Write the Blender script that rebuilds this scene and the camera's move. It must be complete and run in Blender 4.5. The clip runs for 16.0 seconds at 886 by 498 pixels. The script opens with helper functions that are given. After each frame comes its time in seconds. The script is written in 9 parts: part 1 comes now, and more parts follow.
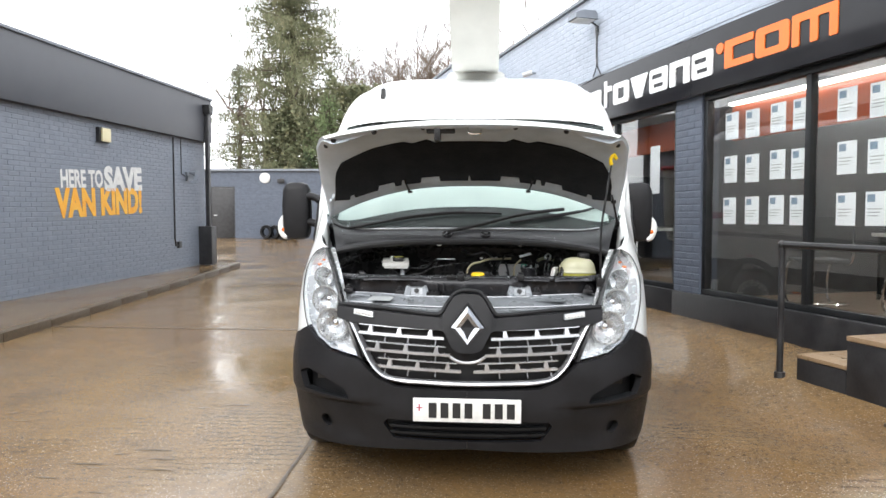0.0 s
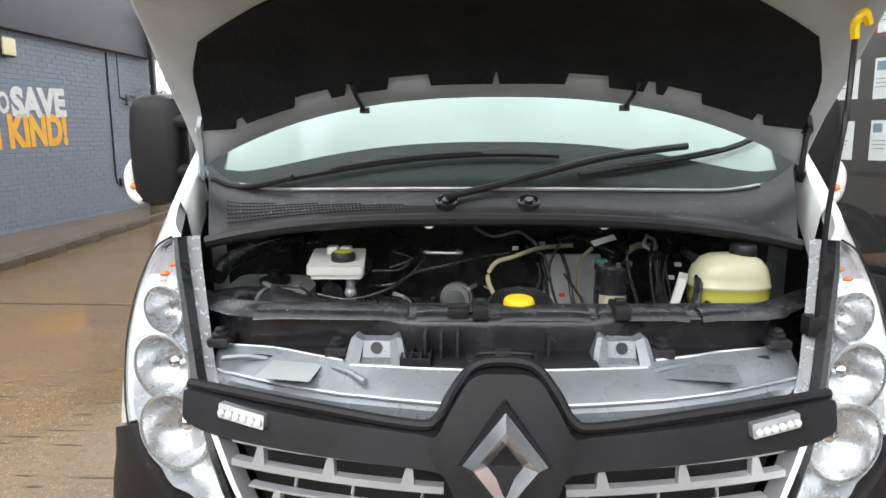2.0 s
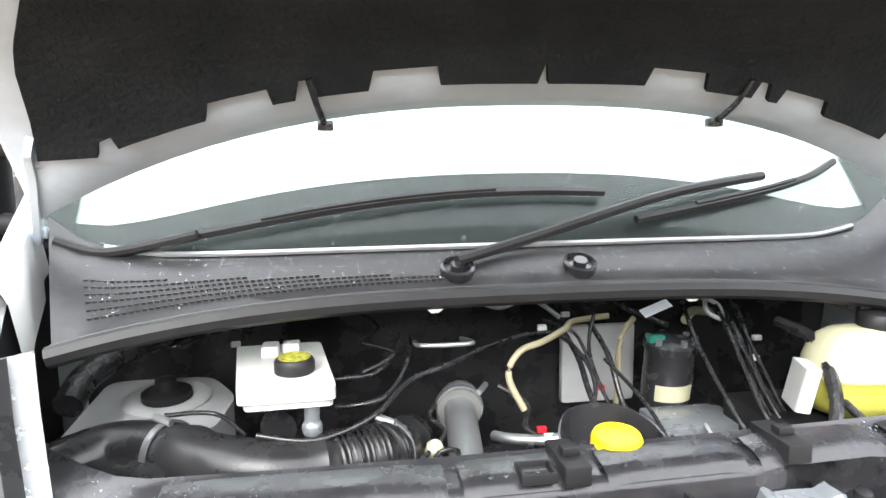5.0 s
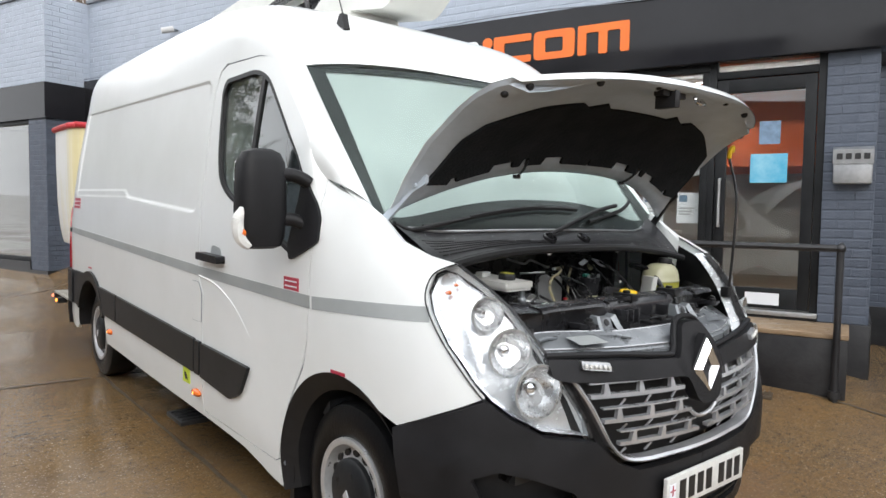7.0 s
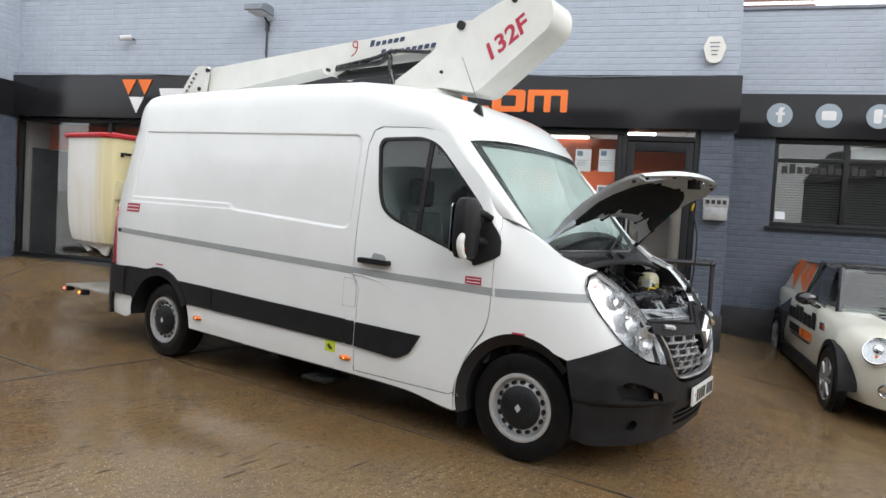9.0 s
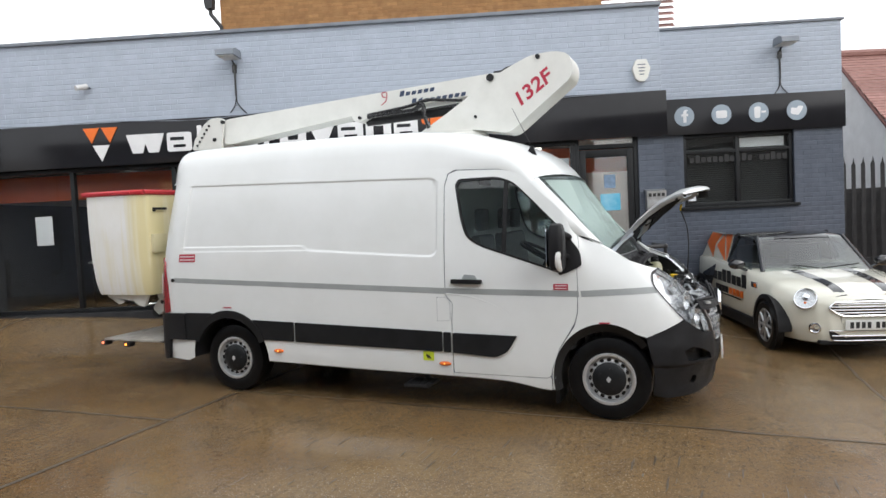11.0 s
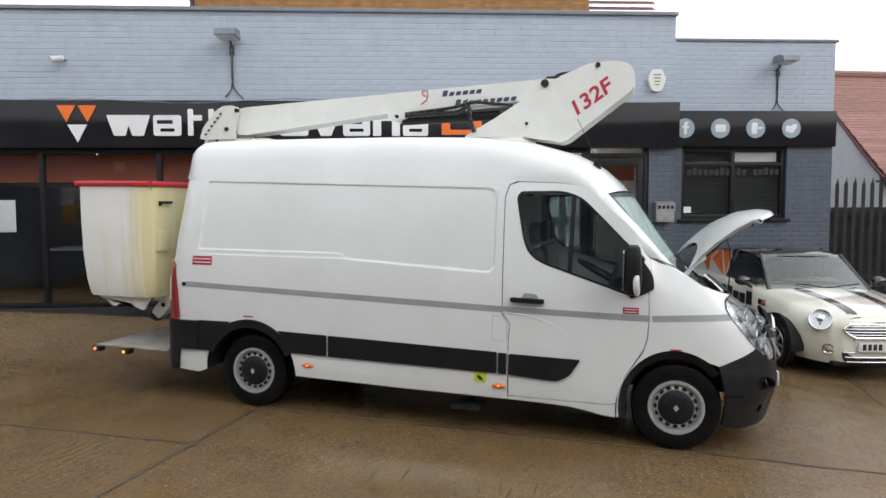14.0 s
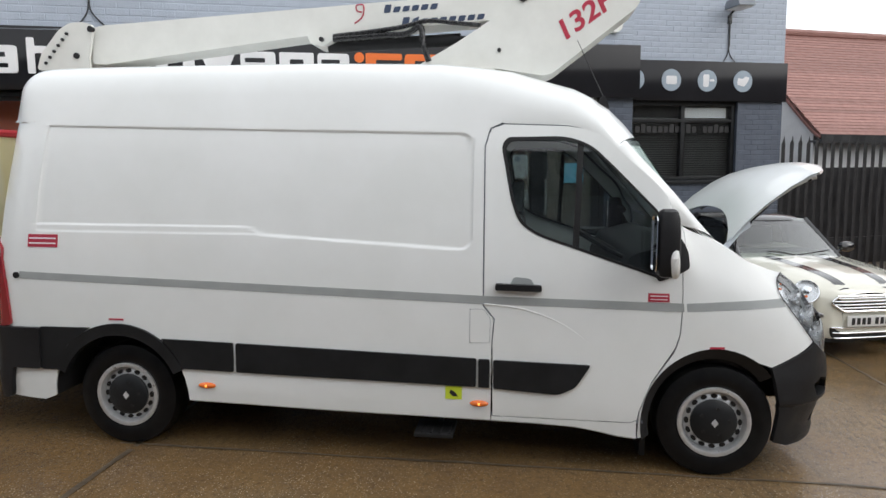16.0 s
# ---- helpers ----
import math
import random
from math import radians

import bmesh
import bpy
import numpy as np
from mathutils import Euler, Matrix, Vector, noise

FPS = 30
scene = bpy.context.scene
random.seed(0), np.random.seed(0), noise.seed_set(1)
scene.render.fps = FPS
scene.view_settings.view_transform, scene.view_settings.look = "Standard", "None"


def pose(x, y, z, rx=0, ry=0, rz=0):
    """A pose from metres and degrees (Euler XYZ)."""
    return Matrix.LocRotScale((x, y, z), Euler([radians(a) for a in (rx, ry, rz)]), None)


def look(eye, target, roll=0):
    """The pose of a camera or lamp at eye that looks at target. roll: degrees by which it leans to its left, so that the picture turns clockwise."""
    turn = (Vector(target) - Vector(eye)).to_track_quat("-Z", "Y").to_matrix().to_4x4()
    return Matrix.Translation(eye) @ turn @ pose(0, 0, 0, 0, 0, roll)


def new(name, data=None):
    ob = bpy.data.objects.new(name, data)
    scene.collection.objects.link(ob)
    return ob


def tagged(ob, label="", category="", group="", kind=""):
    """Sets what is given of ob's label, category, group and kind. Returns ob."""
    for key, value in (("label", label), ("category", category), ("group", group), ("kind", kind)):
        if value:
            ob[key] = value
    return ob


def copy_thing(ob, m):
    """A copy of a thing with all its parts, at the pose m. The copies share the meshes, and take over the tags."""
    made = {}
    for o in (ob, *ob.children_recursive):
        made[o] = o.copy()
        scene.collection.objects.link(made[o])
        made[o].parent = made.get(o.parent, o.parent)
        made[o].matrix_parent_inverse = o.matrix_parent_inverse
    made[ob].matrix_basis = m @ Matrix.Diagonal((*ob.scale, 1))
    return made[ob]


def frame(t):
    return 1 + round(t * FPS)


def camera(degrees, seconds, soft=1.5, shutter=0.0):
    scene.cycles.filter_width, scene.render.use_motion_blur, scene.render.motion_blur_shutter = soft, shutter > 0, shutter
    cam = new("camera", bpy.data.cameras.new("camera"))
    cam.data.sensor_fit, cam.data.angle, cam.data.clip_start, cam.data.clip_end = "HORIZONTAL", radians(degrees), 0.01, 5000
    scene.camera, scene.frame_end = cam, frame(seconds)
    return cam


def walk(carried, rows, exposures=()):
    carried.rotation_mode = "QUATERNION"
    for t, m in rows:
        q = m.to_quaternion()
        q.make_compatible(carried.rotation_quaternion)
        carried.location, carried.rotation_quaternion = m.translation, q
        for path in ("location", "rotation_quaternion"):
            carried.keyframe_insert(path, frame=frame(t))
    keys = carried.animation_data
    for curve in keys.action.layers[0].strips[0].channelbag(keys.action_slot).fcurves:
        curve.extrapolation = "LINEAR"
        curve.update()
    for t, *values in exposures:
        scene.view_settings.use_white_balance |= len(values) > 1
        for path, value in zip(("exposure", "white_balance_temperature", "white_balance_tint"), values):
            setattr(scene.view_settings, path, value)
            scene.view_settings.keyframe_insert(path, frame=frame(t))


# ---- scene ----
cam = camera(66.8, 16.0)
PATH = [
    (0, (0.084, -3.202, 1.438), (-0.042, -1.21, 1.314), 0.2),
    (0.5, (0.047, -2.78, 1.434), (-0.074, -0.79, 1.274), 0.5),
    (1, (0.006, -2.275, 1.447), (-0.082, -0.285, 1.276), 0.1),
    (1.5, (0.0, -1.709, 1.477), (-0.095, 0.277, 1.257), 0.7),
    (2, (-0.06, -1.142, 1.464), (-0.153, 0.827, 1.127), -0.1),
    (2.5, (-0.04, -0.669, 1.515), (-0.113, 1.264, 1.004), 0.5),
    (3, (-0.059, -0.393, 1.5), (-0.12, 1.521, 0.923), 0.6),
    (3.5, (-0.07, -0.277, 1.538), (-0.096, 1.583, 0.803), 0.6),
    (3.8, (-0.072, -0.279, 1.528), (-0.088, 1.59, 0.838), 0.5),
    (4, (-0.073, -0.28, 1.489), (-0.057, 1.681, 1.095), 0.1),
    (4.2, (-0.079, -0.301, 1.498), (-0.067, 1.672, 1.171), 0.3),
    (6.5, (-1.66, -0.99, 1.399), (-0.474, 0.616, 1.285), -1.1),
    (7, (-2.257, -1.193, 1.403), (-0.978, 0.34, 1.276), 1.6),
    (7.5, (-2.835, -1.255, 1.402), (-1.454, 0.183, 1.251), -0.8),
    (8, (-3.479, -1.21, 1.436), (-1.979, 0.11, 1.349), 0.4),
    (8.2, (-3.705, -1.211, 1.436), (-2.18, 0.079, 1.345), 2.0),
    (10.3, (-5.941, -0.233, 1.627), (-4.116, 0.572, 1.486), -0.2),
    (10.5, (-6.08, -0.136, 1.664), (-4.241, 0.635, 1.507), -1.0),
    (11, (-6.371, 0.058, 1.694), (-4.518, 0.805, 1.593), -2.0),
    (11.5, (-6.537, 0.344, 1.714), (-4.682, 1.086, 1.631), -0.4),
    (12, (-6.511, 0.715, 1.73), (-4.618, 1.356, 1.654), -0.3),
    (12.5, (-6.427, 0.95, 1.855), (-4.518, 1.536, 1.746), -0.3),
    (13, (-6.408, 1.14, 1.893), (-4.483, 1.665, 1.763), -2.0),
    (13.5, (-6.386, 1.19, 1.907), (-4.467, 1.736, 1.771), -0.8),
    (14, (-6.358, 1.198, 1.894), (-4.438, 1.743, 1.758), 0.6),
    (14.5, (-6.226, 1.196, 1.879), (-4.317, 1.77, 1.722), 0.6),
    (15, (-5.917, 1.411, 1.844), (-4.018, 2.017, 1.679), 0.9),
    (15.5, (-5.461, 1.674, 1.791), (-3.521, 2.113, 1.577), -0.3),
    (16, (-4.943, 1.973, 1.787), (-2.971, 2.213, 1.562), 0.3),
]
EXPOSE = [(0, .76), (1.0, .76), (1.5, .72), (2.0, .72), (2.6, .62), (3.0, 1.28), (3.5, 2.18), (4.2, 2.55), (6.4, .60), (7.0, .25), (8.0, .02), (10.5, 0), (12.5, -.15), (14, -.2), (16, -.22)]
walk(cam, [(t, look(eye, target, roll)) for t, eye, target, roll in PATH], EXPOSE)

# ---- world and light ----
world = bpy.data.worlds.new("overcast")
scene.world = world
world.use_nodes = True
wn = world.node_tree.nodes
wl = world.node_tree.links
wn.clear()
sky = wn.new("ShaderNodeTexSky")
sky.sky_type = "NISHITA"
sky.sun_disc = False
sky.sun_elevation = radians(32)
sky.sun_rotation = radians(200)
sky.dust_density = 4.0
sky_dull = wn.new("ShaderNodeHueSaturation")
sky_dull.inputs["Saturation"].default_value = 0.25
sky_dull.inputs["Value"].default_value = 0.10
wl.new(sky.outputs[0], sky_dull.inputs["Color"])
cloud = wn.new("ShaderNodeMix")
cloud.data_type = "RGBA"
cloud.inputs[0].default_value = 0.75
cloud.inputs[7].default_value = (1.0, 1.03, 1.07, 1)
wl.new(sky_dull.outputs[0], cloud.inputs[6])
sky_bg = wn.new("ShaderNodeBackground")
sky_bg.inputs["Strength"].default_value = 1.95
wl.new(cloud.outputs[2], sky_bg.inputs["Color"])
sky_out = wn.new("ShaderNodeOutputWorld")
wl.new(sky_bg.outputs[0], sky_out.inputs["Surface"])

sun_data = bpy.data.lights.new("sun", "SUN")
sun_data.energy = 0.6
sun_data.angle = radians(25)
sun_data.color = (1.0, 0.97, 0.93)
sun_ob = new("sun", sun_data)
sun_ob.matrix_world = look((-6, -10, 12), (0, 2, 0))


# ---- materials ----
def lin(r, g, b):
    return (r, g, b, 1)


def mat(name, col, rough=0.5, metal=0.0, col2=None, scale=8.0, detail=4.0, bump=0.0, bump_scale=60.0, coat=0.0, rough2=None, spec=0.5, vary=0.0):
    """A Principled material with noise in colour, gloss and relief."""
    m = bpy.data.materials.new(name)
    m.use_nodes = True
    t = m.node_tree
    p = t.nodes["Principled BSDF"]
    p.inputs["Base Color"].default_value = col
    p.inputs["Roughness"].default_value = rough
    p.inputs["Metallic"].default_value = metal
    p.inputs["Specular IOR Level"].default_value = spec
    p.inputs["Coat Weight"].default_value = coat
    p.inputs["Coat Roughness"].default_value = 0.06
    co = t.nodes.new("ShaderNodeTexCoord")
    n1 = None
    if col2 or rough2 is not None:
        n1 = t.nodes.new("ShaderNodeTexNoise")
        n1.inputs["Scale"].default_value = scale
        n1.inputs["Detail"].default_value = detail
        n1.inputs["Roughness"].default_value = 0.62
        t.links.new(co.outputs["Object"], n1.inputs["Vector"])
        ramp = t.nodes.new("ShaderNodeMapRange")
        ramp.inputs[1].default_value, ramp.inputs[2].default_value = 0.32, 0.68
        t.links.new(n1.outputs["Fac"], ramp.inputs[0])
        if col2:
            mx = t.nodes.new("ShaderNodeMix")
            mx.data_type = "RGBA"
            mx.inputs[6].default_value, mx.inputs[7].default_value = col, col2
            t.links.new(ramp.outputs[0], mx.inputs[0])
            last = mx.outputs[2]
            if vary:
                oi = t.nodes.new("ShaderNodeObjectInfo")
                geo = t.nodes.new("ShaderNodeNewGeometry")
                add = t.nodes.new("ShaderNodeMath")
                add.operation = "ADD"
                t.links.new(oi.outputs["Random"], add.inputs[0])
                t.links.new(geo.outputs["Random Per Island"], add.inputs[1])
                fr = t.nodes.new("ShaderNodeMath")
                fr.operation = "FRACT"
                t.links.new(add.outputs[0], fr.inputs[0])
                mr = t.nodes.new("ShaderNodeMapRange")
                mr.inputs[3].default_value, mr.inputs[4].default_value = 1 - vary, 1 + vary
                t.links.new(fr.outputs[0], mr.inputs[0])
                hs = t.nodes.new("ShaderNodeHueSaturation")
                t.links.new(mr.outputs[0], hs.inputs["Value"])
                t.links.new(last, hs.inputs["Color"])
                last = hs.outputs[0]
            t.links.new(last, p.inputs["Base Color"])
        if rough2 is not None:
            mr = t.nodes.new("ShaderNodeMapRange")
            mr.inputs[3].default_value, mr.inputs[4].default_value = rough, rough2
            t.links.new(ramp.outputs[0], mr.inputs[0])
            t.links.new(mr.outputs[0], p.inputs["Roughness"])
    if bump:
        n2 = t.nodes.new("ShaderNodeTexNoise")
        n2.inputs["Scale"].default_value = bump_scale
        n2.inputs["Detail"].default_value = 3
        t.links.new(co.outputs["Object"], n2.inputs["Vector"])
        b = t.nodes.new("ShaderNodeBump")
        b.inputs["Strength"].default_value = bump
        b.inputs["Distance"].default_value = 0.01
        t.links.new(n2.outputs["Fac"], b.inputs["Height"])
        t.links.new(b.outputs[0], p.inputs["Normal"])
    return m


def glass_mat(name, tint, gloss=1.0, rough=0.0, sheen=(1, 1, 1, 1)):
    """A thin pane: clear with a tint, and mirror gloss by Fresnel."""
    m = bpy.data.materials.new(name)
    m.use_nodes = True
    t = m.node_tree
    t.nodes.clear()
    out = t.nodes.new("ShaderNodeOutputMaterial")
    tr = t.nodes.new("ShaderNodeBsdfTransparent")
    tr.inputs[0].default_value = tint
    gl = t.nodes.new("ShaderNodeBsdfGlossy")
    gl.inputs["Roughness"].default_value = rough
    gl.inputs["Color"].default_value = sheen
    lw = t.nodes.new("ShaderNodeLayerWeight")
    lw.inputs["Blend"].default_value = 0.5
    pw = t.nodes.new("ShaderNodeMath")
    pw.operation = "POWER"
    pw.inputs[1].default_value = 4.2
    t.links.new(lw.outputs["Facing"], pw.inputs[0])
    mul = t.nodes.new("ShaderNodeMath")
    mul.operation = "MULTIPLY_ADD"
    mul.use_clamp = True
    mul.inputs[1].default_value = 0.95 * gloss
    mul.inputs[2].default_value = 0.042 * gloss
    t.links.new(pw.outputs[0], mul.inputs[0])
    mx = t.nodes.new("ShaderNodeMixShader")
    t.links.new(mul.outputs[0], mx.inputs[0])
    t.links.new(tr.outputs[0], mx.inputs[1])
    t.links.new(gl.outputs[0], mx.inputs[2])
    t.links.new(mx.outputs[0], out.inputs[0])
    return m


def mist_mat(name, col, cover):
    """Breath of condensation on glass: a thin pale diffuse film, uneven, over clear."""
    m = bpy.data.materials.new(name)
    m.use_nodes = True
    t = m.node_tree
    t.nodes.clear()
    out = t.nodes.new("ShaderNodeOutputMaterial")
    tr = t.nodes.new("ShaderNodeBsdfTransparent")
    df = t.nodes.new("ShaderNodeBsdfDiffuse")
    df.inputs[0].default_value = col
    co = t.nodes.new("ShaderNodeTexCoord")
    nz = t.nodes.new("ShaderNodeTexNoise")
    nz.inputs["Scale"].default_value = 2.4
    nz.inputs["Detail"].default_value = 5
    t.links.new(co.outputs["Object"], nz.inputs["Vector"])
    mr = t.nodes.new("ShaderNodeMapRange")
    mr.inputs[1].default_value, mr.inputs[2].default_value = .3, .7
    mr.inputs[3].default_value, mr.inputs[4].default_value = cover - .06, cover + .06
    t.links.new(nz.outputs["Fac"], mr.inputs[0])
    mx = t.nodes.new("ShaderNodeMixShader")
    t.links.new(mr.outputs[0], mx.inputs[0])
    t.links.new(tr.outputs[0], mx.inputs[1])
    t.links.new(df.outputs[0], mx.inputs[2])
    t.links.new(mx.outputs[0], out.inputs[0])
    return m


def emit_mat(name, col, strength):
    m = mat(name, col, 0.4)
    p = m.node_tree.nodes["Principled BSDF"]
    p.inputs["Emission Color"].default_value = col
    p.inputs["Emission Strength"].default_value = strength
    return m


VAN_WHITE = mat("van_white_paint", lin(.80, .82, .82), 0.28, col2=lin(.74, .76, .75), scale=1.3, coat=0.6, rough2=0.34)
HOOD_GREY = mat("bonnet_inner_grey", lin(.50, .56, .62), 0.36, col2=lin(.40, .45, .50), scale=6, bump=0.15, bump_scale=40)
BLACK_PLASTIC = mat("black_textured_plastic", lin(.011, .011, .012), 0.38, col2=lin(.018, .018, .020), scale=5, bump=0.15, bump_scale=420, spec=0.20, rough2=0.50)
TRIM_PLASTIC = mat("dark_grey_plastic", lin(.009, .010, .011), 0.40, col2=lin(.017, .018, .020), scale=4, bump=0.15, bump_scale=300, spec=0.24)
BAY_BLACK = mat("engine_bay_black", lin(.014, .014, .015), 0.20, col2=lin(.024, .024, .025), scale=14, rough2=0.36, spec=0.4)
WET_BLACK = mat("wet_black_plastic", lin(.016, .016, .018), 0.14, col2=lin(.030, .030, .033), scale=16, rough2=0.32, bump=0.07, bump_scale=70, spec=0.48)
FELT = mat("bonnet_insulation_felt", lin(.014, .016, .018), 0.95, col2=lin(.021, .023, .025), scale=9, bump=0.6, bump_scale=90, spec=0.1)
RUBBER = mat("tyre_rubber", lin(.005, .005, .006), 0.30, col2=lin(.010, .010, .010), scale=10, bump=0.15, bump_scale=120, spec=0.16)
SEAL = mat("rubber_seal", lin(.012, .012, .013), 0.45, col2=lin(.017, .017, .018), scale=20, spec=0.3)
STEEL = mat("silver_wheel_paint", lin(.62, .63, .65), 0.34, metal=0.3, col2=lin(.52, .53, .55), scale=9)
WHEEL_SILVER = mat("wheel_silver_paint", lin(.62, .63, .64), 0.26, metal=0.55, col2=lin(.50, .51, .52), scale=18, rough2=0.42)
LAMP_DEEP = mat("deep_lamp_bowl", lin(.64, .65, .66), 0.22, metal=0.8, col2=lin(.52, .53, .54), scale=60, rough2=0.35)
# the tan in this aluminium is the ground's reflection, put into the colour
PLATFORM_ALU = mat("ground_tinted_chequer_plate", lin(.50, .48, .44), 0.45, metal=0.35, col2=lin(.36, .34, .30), scale=7, rough2=0.6)
LABEL_LIME = mat("lime_label", lin(.55, .66, .04), 0.45)
ALU = mat("bare_aluminium", lin(.55, .56, .57), 0.33, metal=0.9, col2=lin(.40, .41, .42), scale=12, rough2=0.5)
CHROME = mat("chrome", lin(.75, .76, .78), 0.08, metal=1.0)
BADGE_CHROME = mat("satin_badge_chrome", lin(.70, .71, .73), 0.12, metal=0.95, col2=lin(.60, .61, .63), scale=30, rough2=0.20)
SATIN = mat("satin_silver_grille", lin(.58, .59, .61), 0.24, metal=0.6, col2=lin(.43, .44, .46), scale=7)
LAMP_SILVER = mat("lamp_silvering", lin(.80, .82, .84), 0.20, metal=0.6, col2=lin(.68, .70, .72), scale=40, rough2=0.30)
SUPPORT_GREY = mat("grey_primer_metal", lin(.185, .20, .215), 0.36, metal=0.35, col2=lin(.25, .265, .28), scale=9, rough2=0.22)
BULKHEAD_WHITE = mat("pale_bulkhead_paint", lin(.74, .77, .76), 0.5, col2=lin(.66, .69, .68), scale=3, rough2=0.6)
SCUTTLE_BLACK = mat("damp_scuttle_plastic", lin(.014, .014, .016), 0.30, col2=lin(.024, .024, .026), scale=18, rough2=0.46, bump=0.12, bump_scale=380, spec=0.4)
STRIPE_GREY = mat("grey_side_stripe", lin(.36, .38, .38), 0.4, col2=lin(.31, .33, .33), scale=4)
CAB_GLASS = glass_mat("windscreen_glass", lin(.84, .92, .89), 0.32, sheen=lin(.92, 1.0, .97))
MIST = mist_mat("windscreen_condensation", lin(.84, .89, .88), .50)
SIDE_GLASS = glass_mat("door_glass", lin(.46, .52, .52), 1.3)
SHOP_GLASS = glass_mat("shop_glass", lin(.93, .94, .93), 1.35)
LENS_GLASS = glass_mat("lamp_lens", lin(.96, .97, .98), 0.6)
WATER = glass_mat("water_drops", lin(.92, .94, .95), 1.2)
CAR_GLASS = glass_mat("car_windscreen_glass", lin(.62, .70, .66), 2.4)
AMBER = mat("amber_lens", lin(.75, .16, .02), 0.15, coat=0.5)
AMBER_LIT = emit_mat("lit_amber_lens", lin(1.0, .33, .05), 2.2)
RED_LENS = mat("red_lens", lin(.26, .010, .018), 0.12, coat=0.6)
RED_STICKER = mat("red_sticker", lin(.42, .03, .06), 0.4)
WHITE_INK = mat("white_ink", lin(.78, .78, .78), 0.5)
BLACK_INK = mat("black_ink", lin(.015, .015, .016), 0.5)
PLATE_WHITE = mat("plate_white", lin(.72, .72, .70), 0.35, col2=lin(.62, .62, .60), scale=30)
ORANGE = mat("orange_sign", lin(.85, .18, .02), 0.4, col2=lin(.75, .15, .02), scale=2)
SIGN_WHITE = mat("white_sign", lin(.80, .80, .80), 0.4, col2=lin(.70, .70, .71), scale=2)
SIGN_BLACK = mat("black_fascia_board", lin(.012, .012, .014), 0.10, col2=lin(.018, .018, .021), scale=1.2, rough2=0.18, spec=0.30)
BLACK_PAINT = mat("black_gloss_paint", lin(.012, .012, .014), 0.3, col2=lin(.03, .03, .032), scale=6, rough2=0.5, bump=0.15, bump_scale=40)
BRICK_LIGHT = mat("pale_painted_brick", lin(.40, .445, .52), 0.55, col2=lin(.35, .395, .46), scale=5, bump=0.4, bump_scale=55, vary=0.02)
BRICK_SLATE = mat("slate_painted_brick", lin(.088, .105, .140), 0.5, col2=lin(.066, .080, .108), scale=7, bump=0.4, bump_scale=55, vary=0.07)
BRICK_LEFT = mat("dark_slate_painted_brick", lin(.205, .232, .280), 0.5, col2=lin(.175, .198, .242), scale=6, bump=0.4, bump_scale=50, vary=0.03)
FASCIA_GREY = mat("dark_grey_cladding", lin(.052, .056, .068), 0.4, col2=lin(.070, .074, .086), scale=1.5, rough2=0.5)
BRICK_BROWN = mat("buff_brown_brick", lin(.27, .13, .045), 0.7, col2=lin(.36, .19, .07), scale=5, bump=0.4, bump_scale=30, vary=0.14)
ROOF_TILE = mat("red_roof_tile", lin(.25, .125, .105), 0.65, col2=lin(.32, .17, .145), scale=8, bump=0.4, bump_scale=30, vary=0.18)
WHITE_RENDER = mat("white_render", lin(.62, .62, .62), 0.8, col2=lin(.54, .54, .54), scale=3, bump=0.3, bump_scale=60)
COPING = mat("grey_coping", lin(.20, .22, .25), 0.5, col2=lin(.15, .17, .20), scale=5)
STEP_CONC = mat("wet_step_concrete", lin(.22, .15, .085), 0.25, col2=lin(.30, .21, .13), scale=9, rough2=0.6, bump=0.3, bump_scale=60)
PAPER = mat("paper", lin(.84, .86, .90), 0.6, col2=lin(.80, .82, .86), scale=4)
PAPER_BLUE = mat("paper_photo_blue", lin(.20, .30, .44), 0.5, col2=lin(.12, .18, .24), scale=14)
POSTER_CYAN = mat("cyan_poster", lin(.05, .38, .60), 0.5, col2=lin(.25, .55, .70), scale=6)
FIBRE = mat("white_fibreglass", lin(.76, .76, .73), 0.35, col2=lin(.70, .69, .63), scale=2.2, rough2=0.5)
FIBRE_YEL = mat("yellowed_fibreglass", lin(.66, .60, .36), 0.4, col2=lin(.72, .66, .44), scale=2.5, rough2=0.5)
BOOM_WHITE = mat("boom_cream_paint", lin(.74, .74, .70), 0.35, col2=lin(.66, .66, .62), scale=3, rough2=0.5)
RED_RUBBER = mat("red_rubber_edge", lin(.50, .02, .03), 0.45)
RED_TEXT = mat("red_lettering", lin(.42, .02, .05), 0.45)
BLUE_TEXT = mat("blue_lettering", lin(.03, .05, .10), 0.45)
HOSE = mat("black_hose", lin(.014, .014, .015), 0.20, col2=lin(.022, .022, .023), scale=30, rough2=0.32, spec=0.6)
MINI_CREAM = mat("cream_car_paint", lin(.72, .71, .62), 0.2, col2=lin(.68, .67, .58), scale=1.5, coat=0.8)
MINI_BLACK = mat("black_car_paint", lin(.012, .012, .014), 0.12, coat=0.8)
YELLOW_CAP = mat("yellow_plastic", lin(.80, .55, .01), 0.35)
RED_CAP = mat("red_plastic", lin(.60, .02, .03), 0.35)
NATURAL = mat("milky_plastic", lin(.46, .45, .31), 0.26, col2=lin(.40, .39, .25), scale=6)
TOWER_PAINT = mat("dusty_white_body_paint", lin(.56, .57, .57), 0.45, col2=lin(.44, .45, .45), scale=7, rough2=0.6)
COOLANT = mat("yellow_coolant", lin(.50, .47, .10), 0.25, col2=lin(.44, .42, .07), scale=12)
GREY_BOX = mat("pale_grey_plastic", lin(.55, .55, .52), 0.4, col2=lin(.48, .48, .46), scale=9)
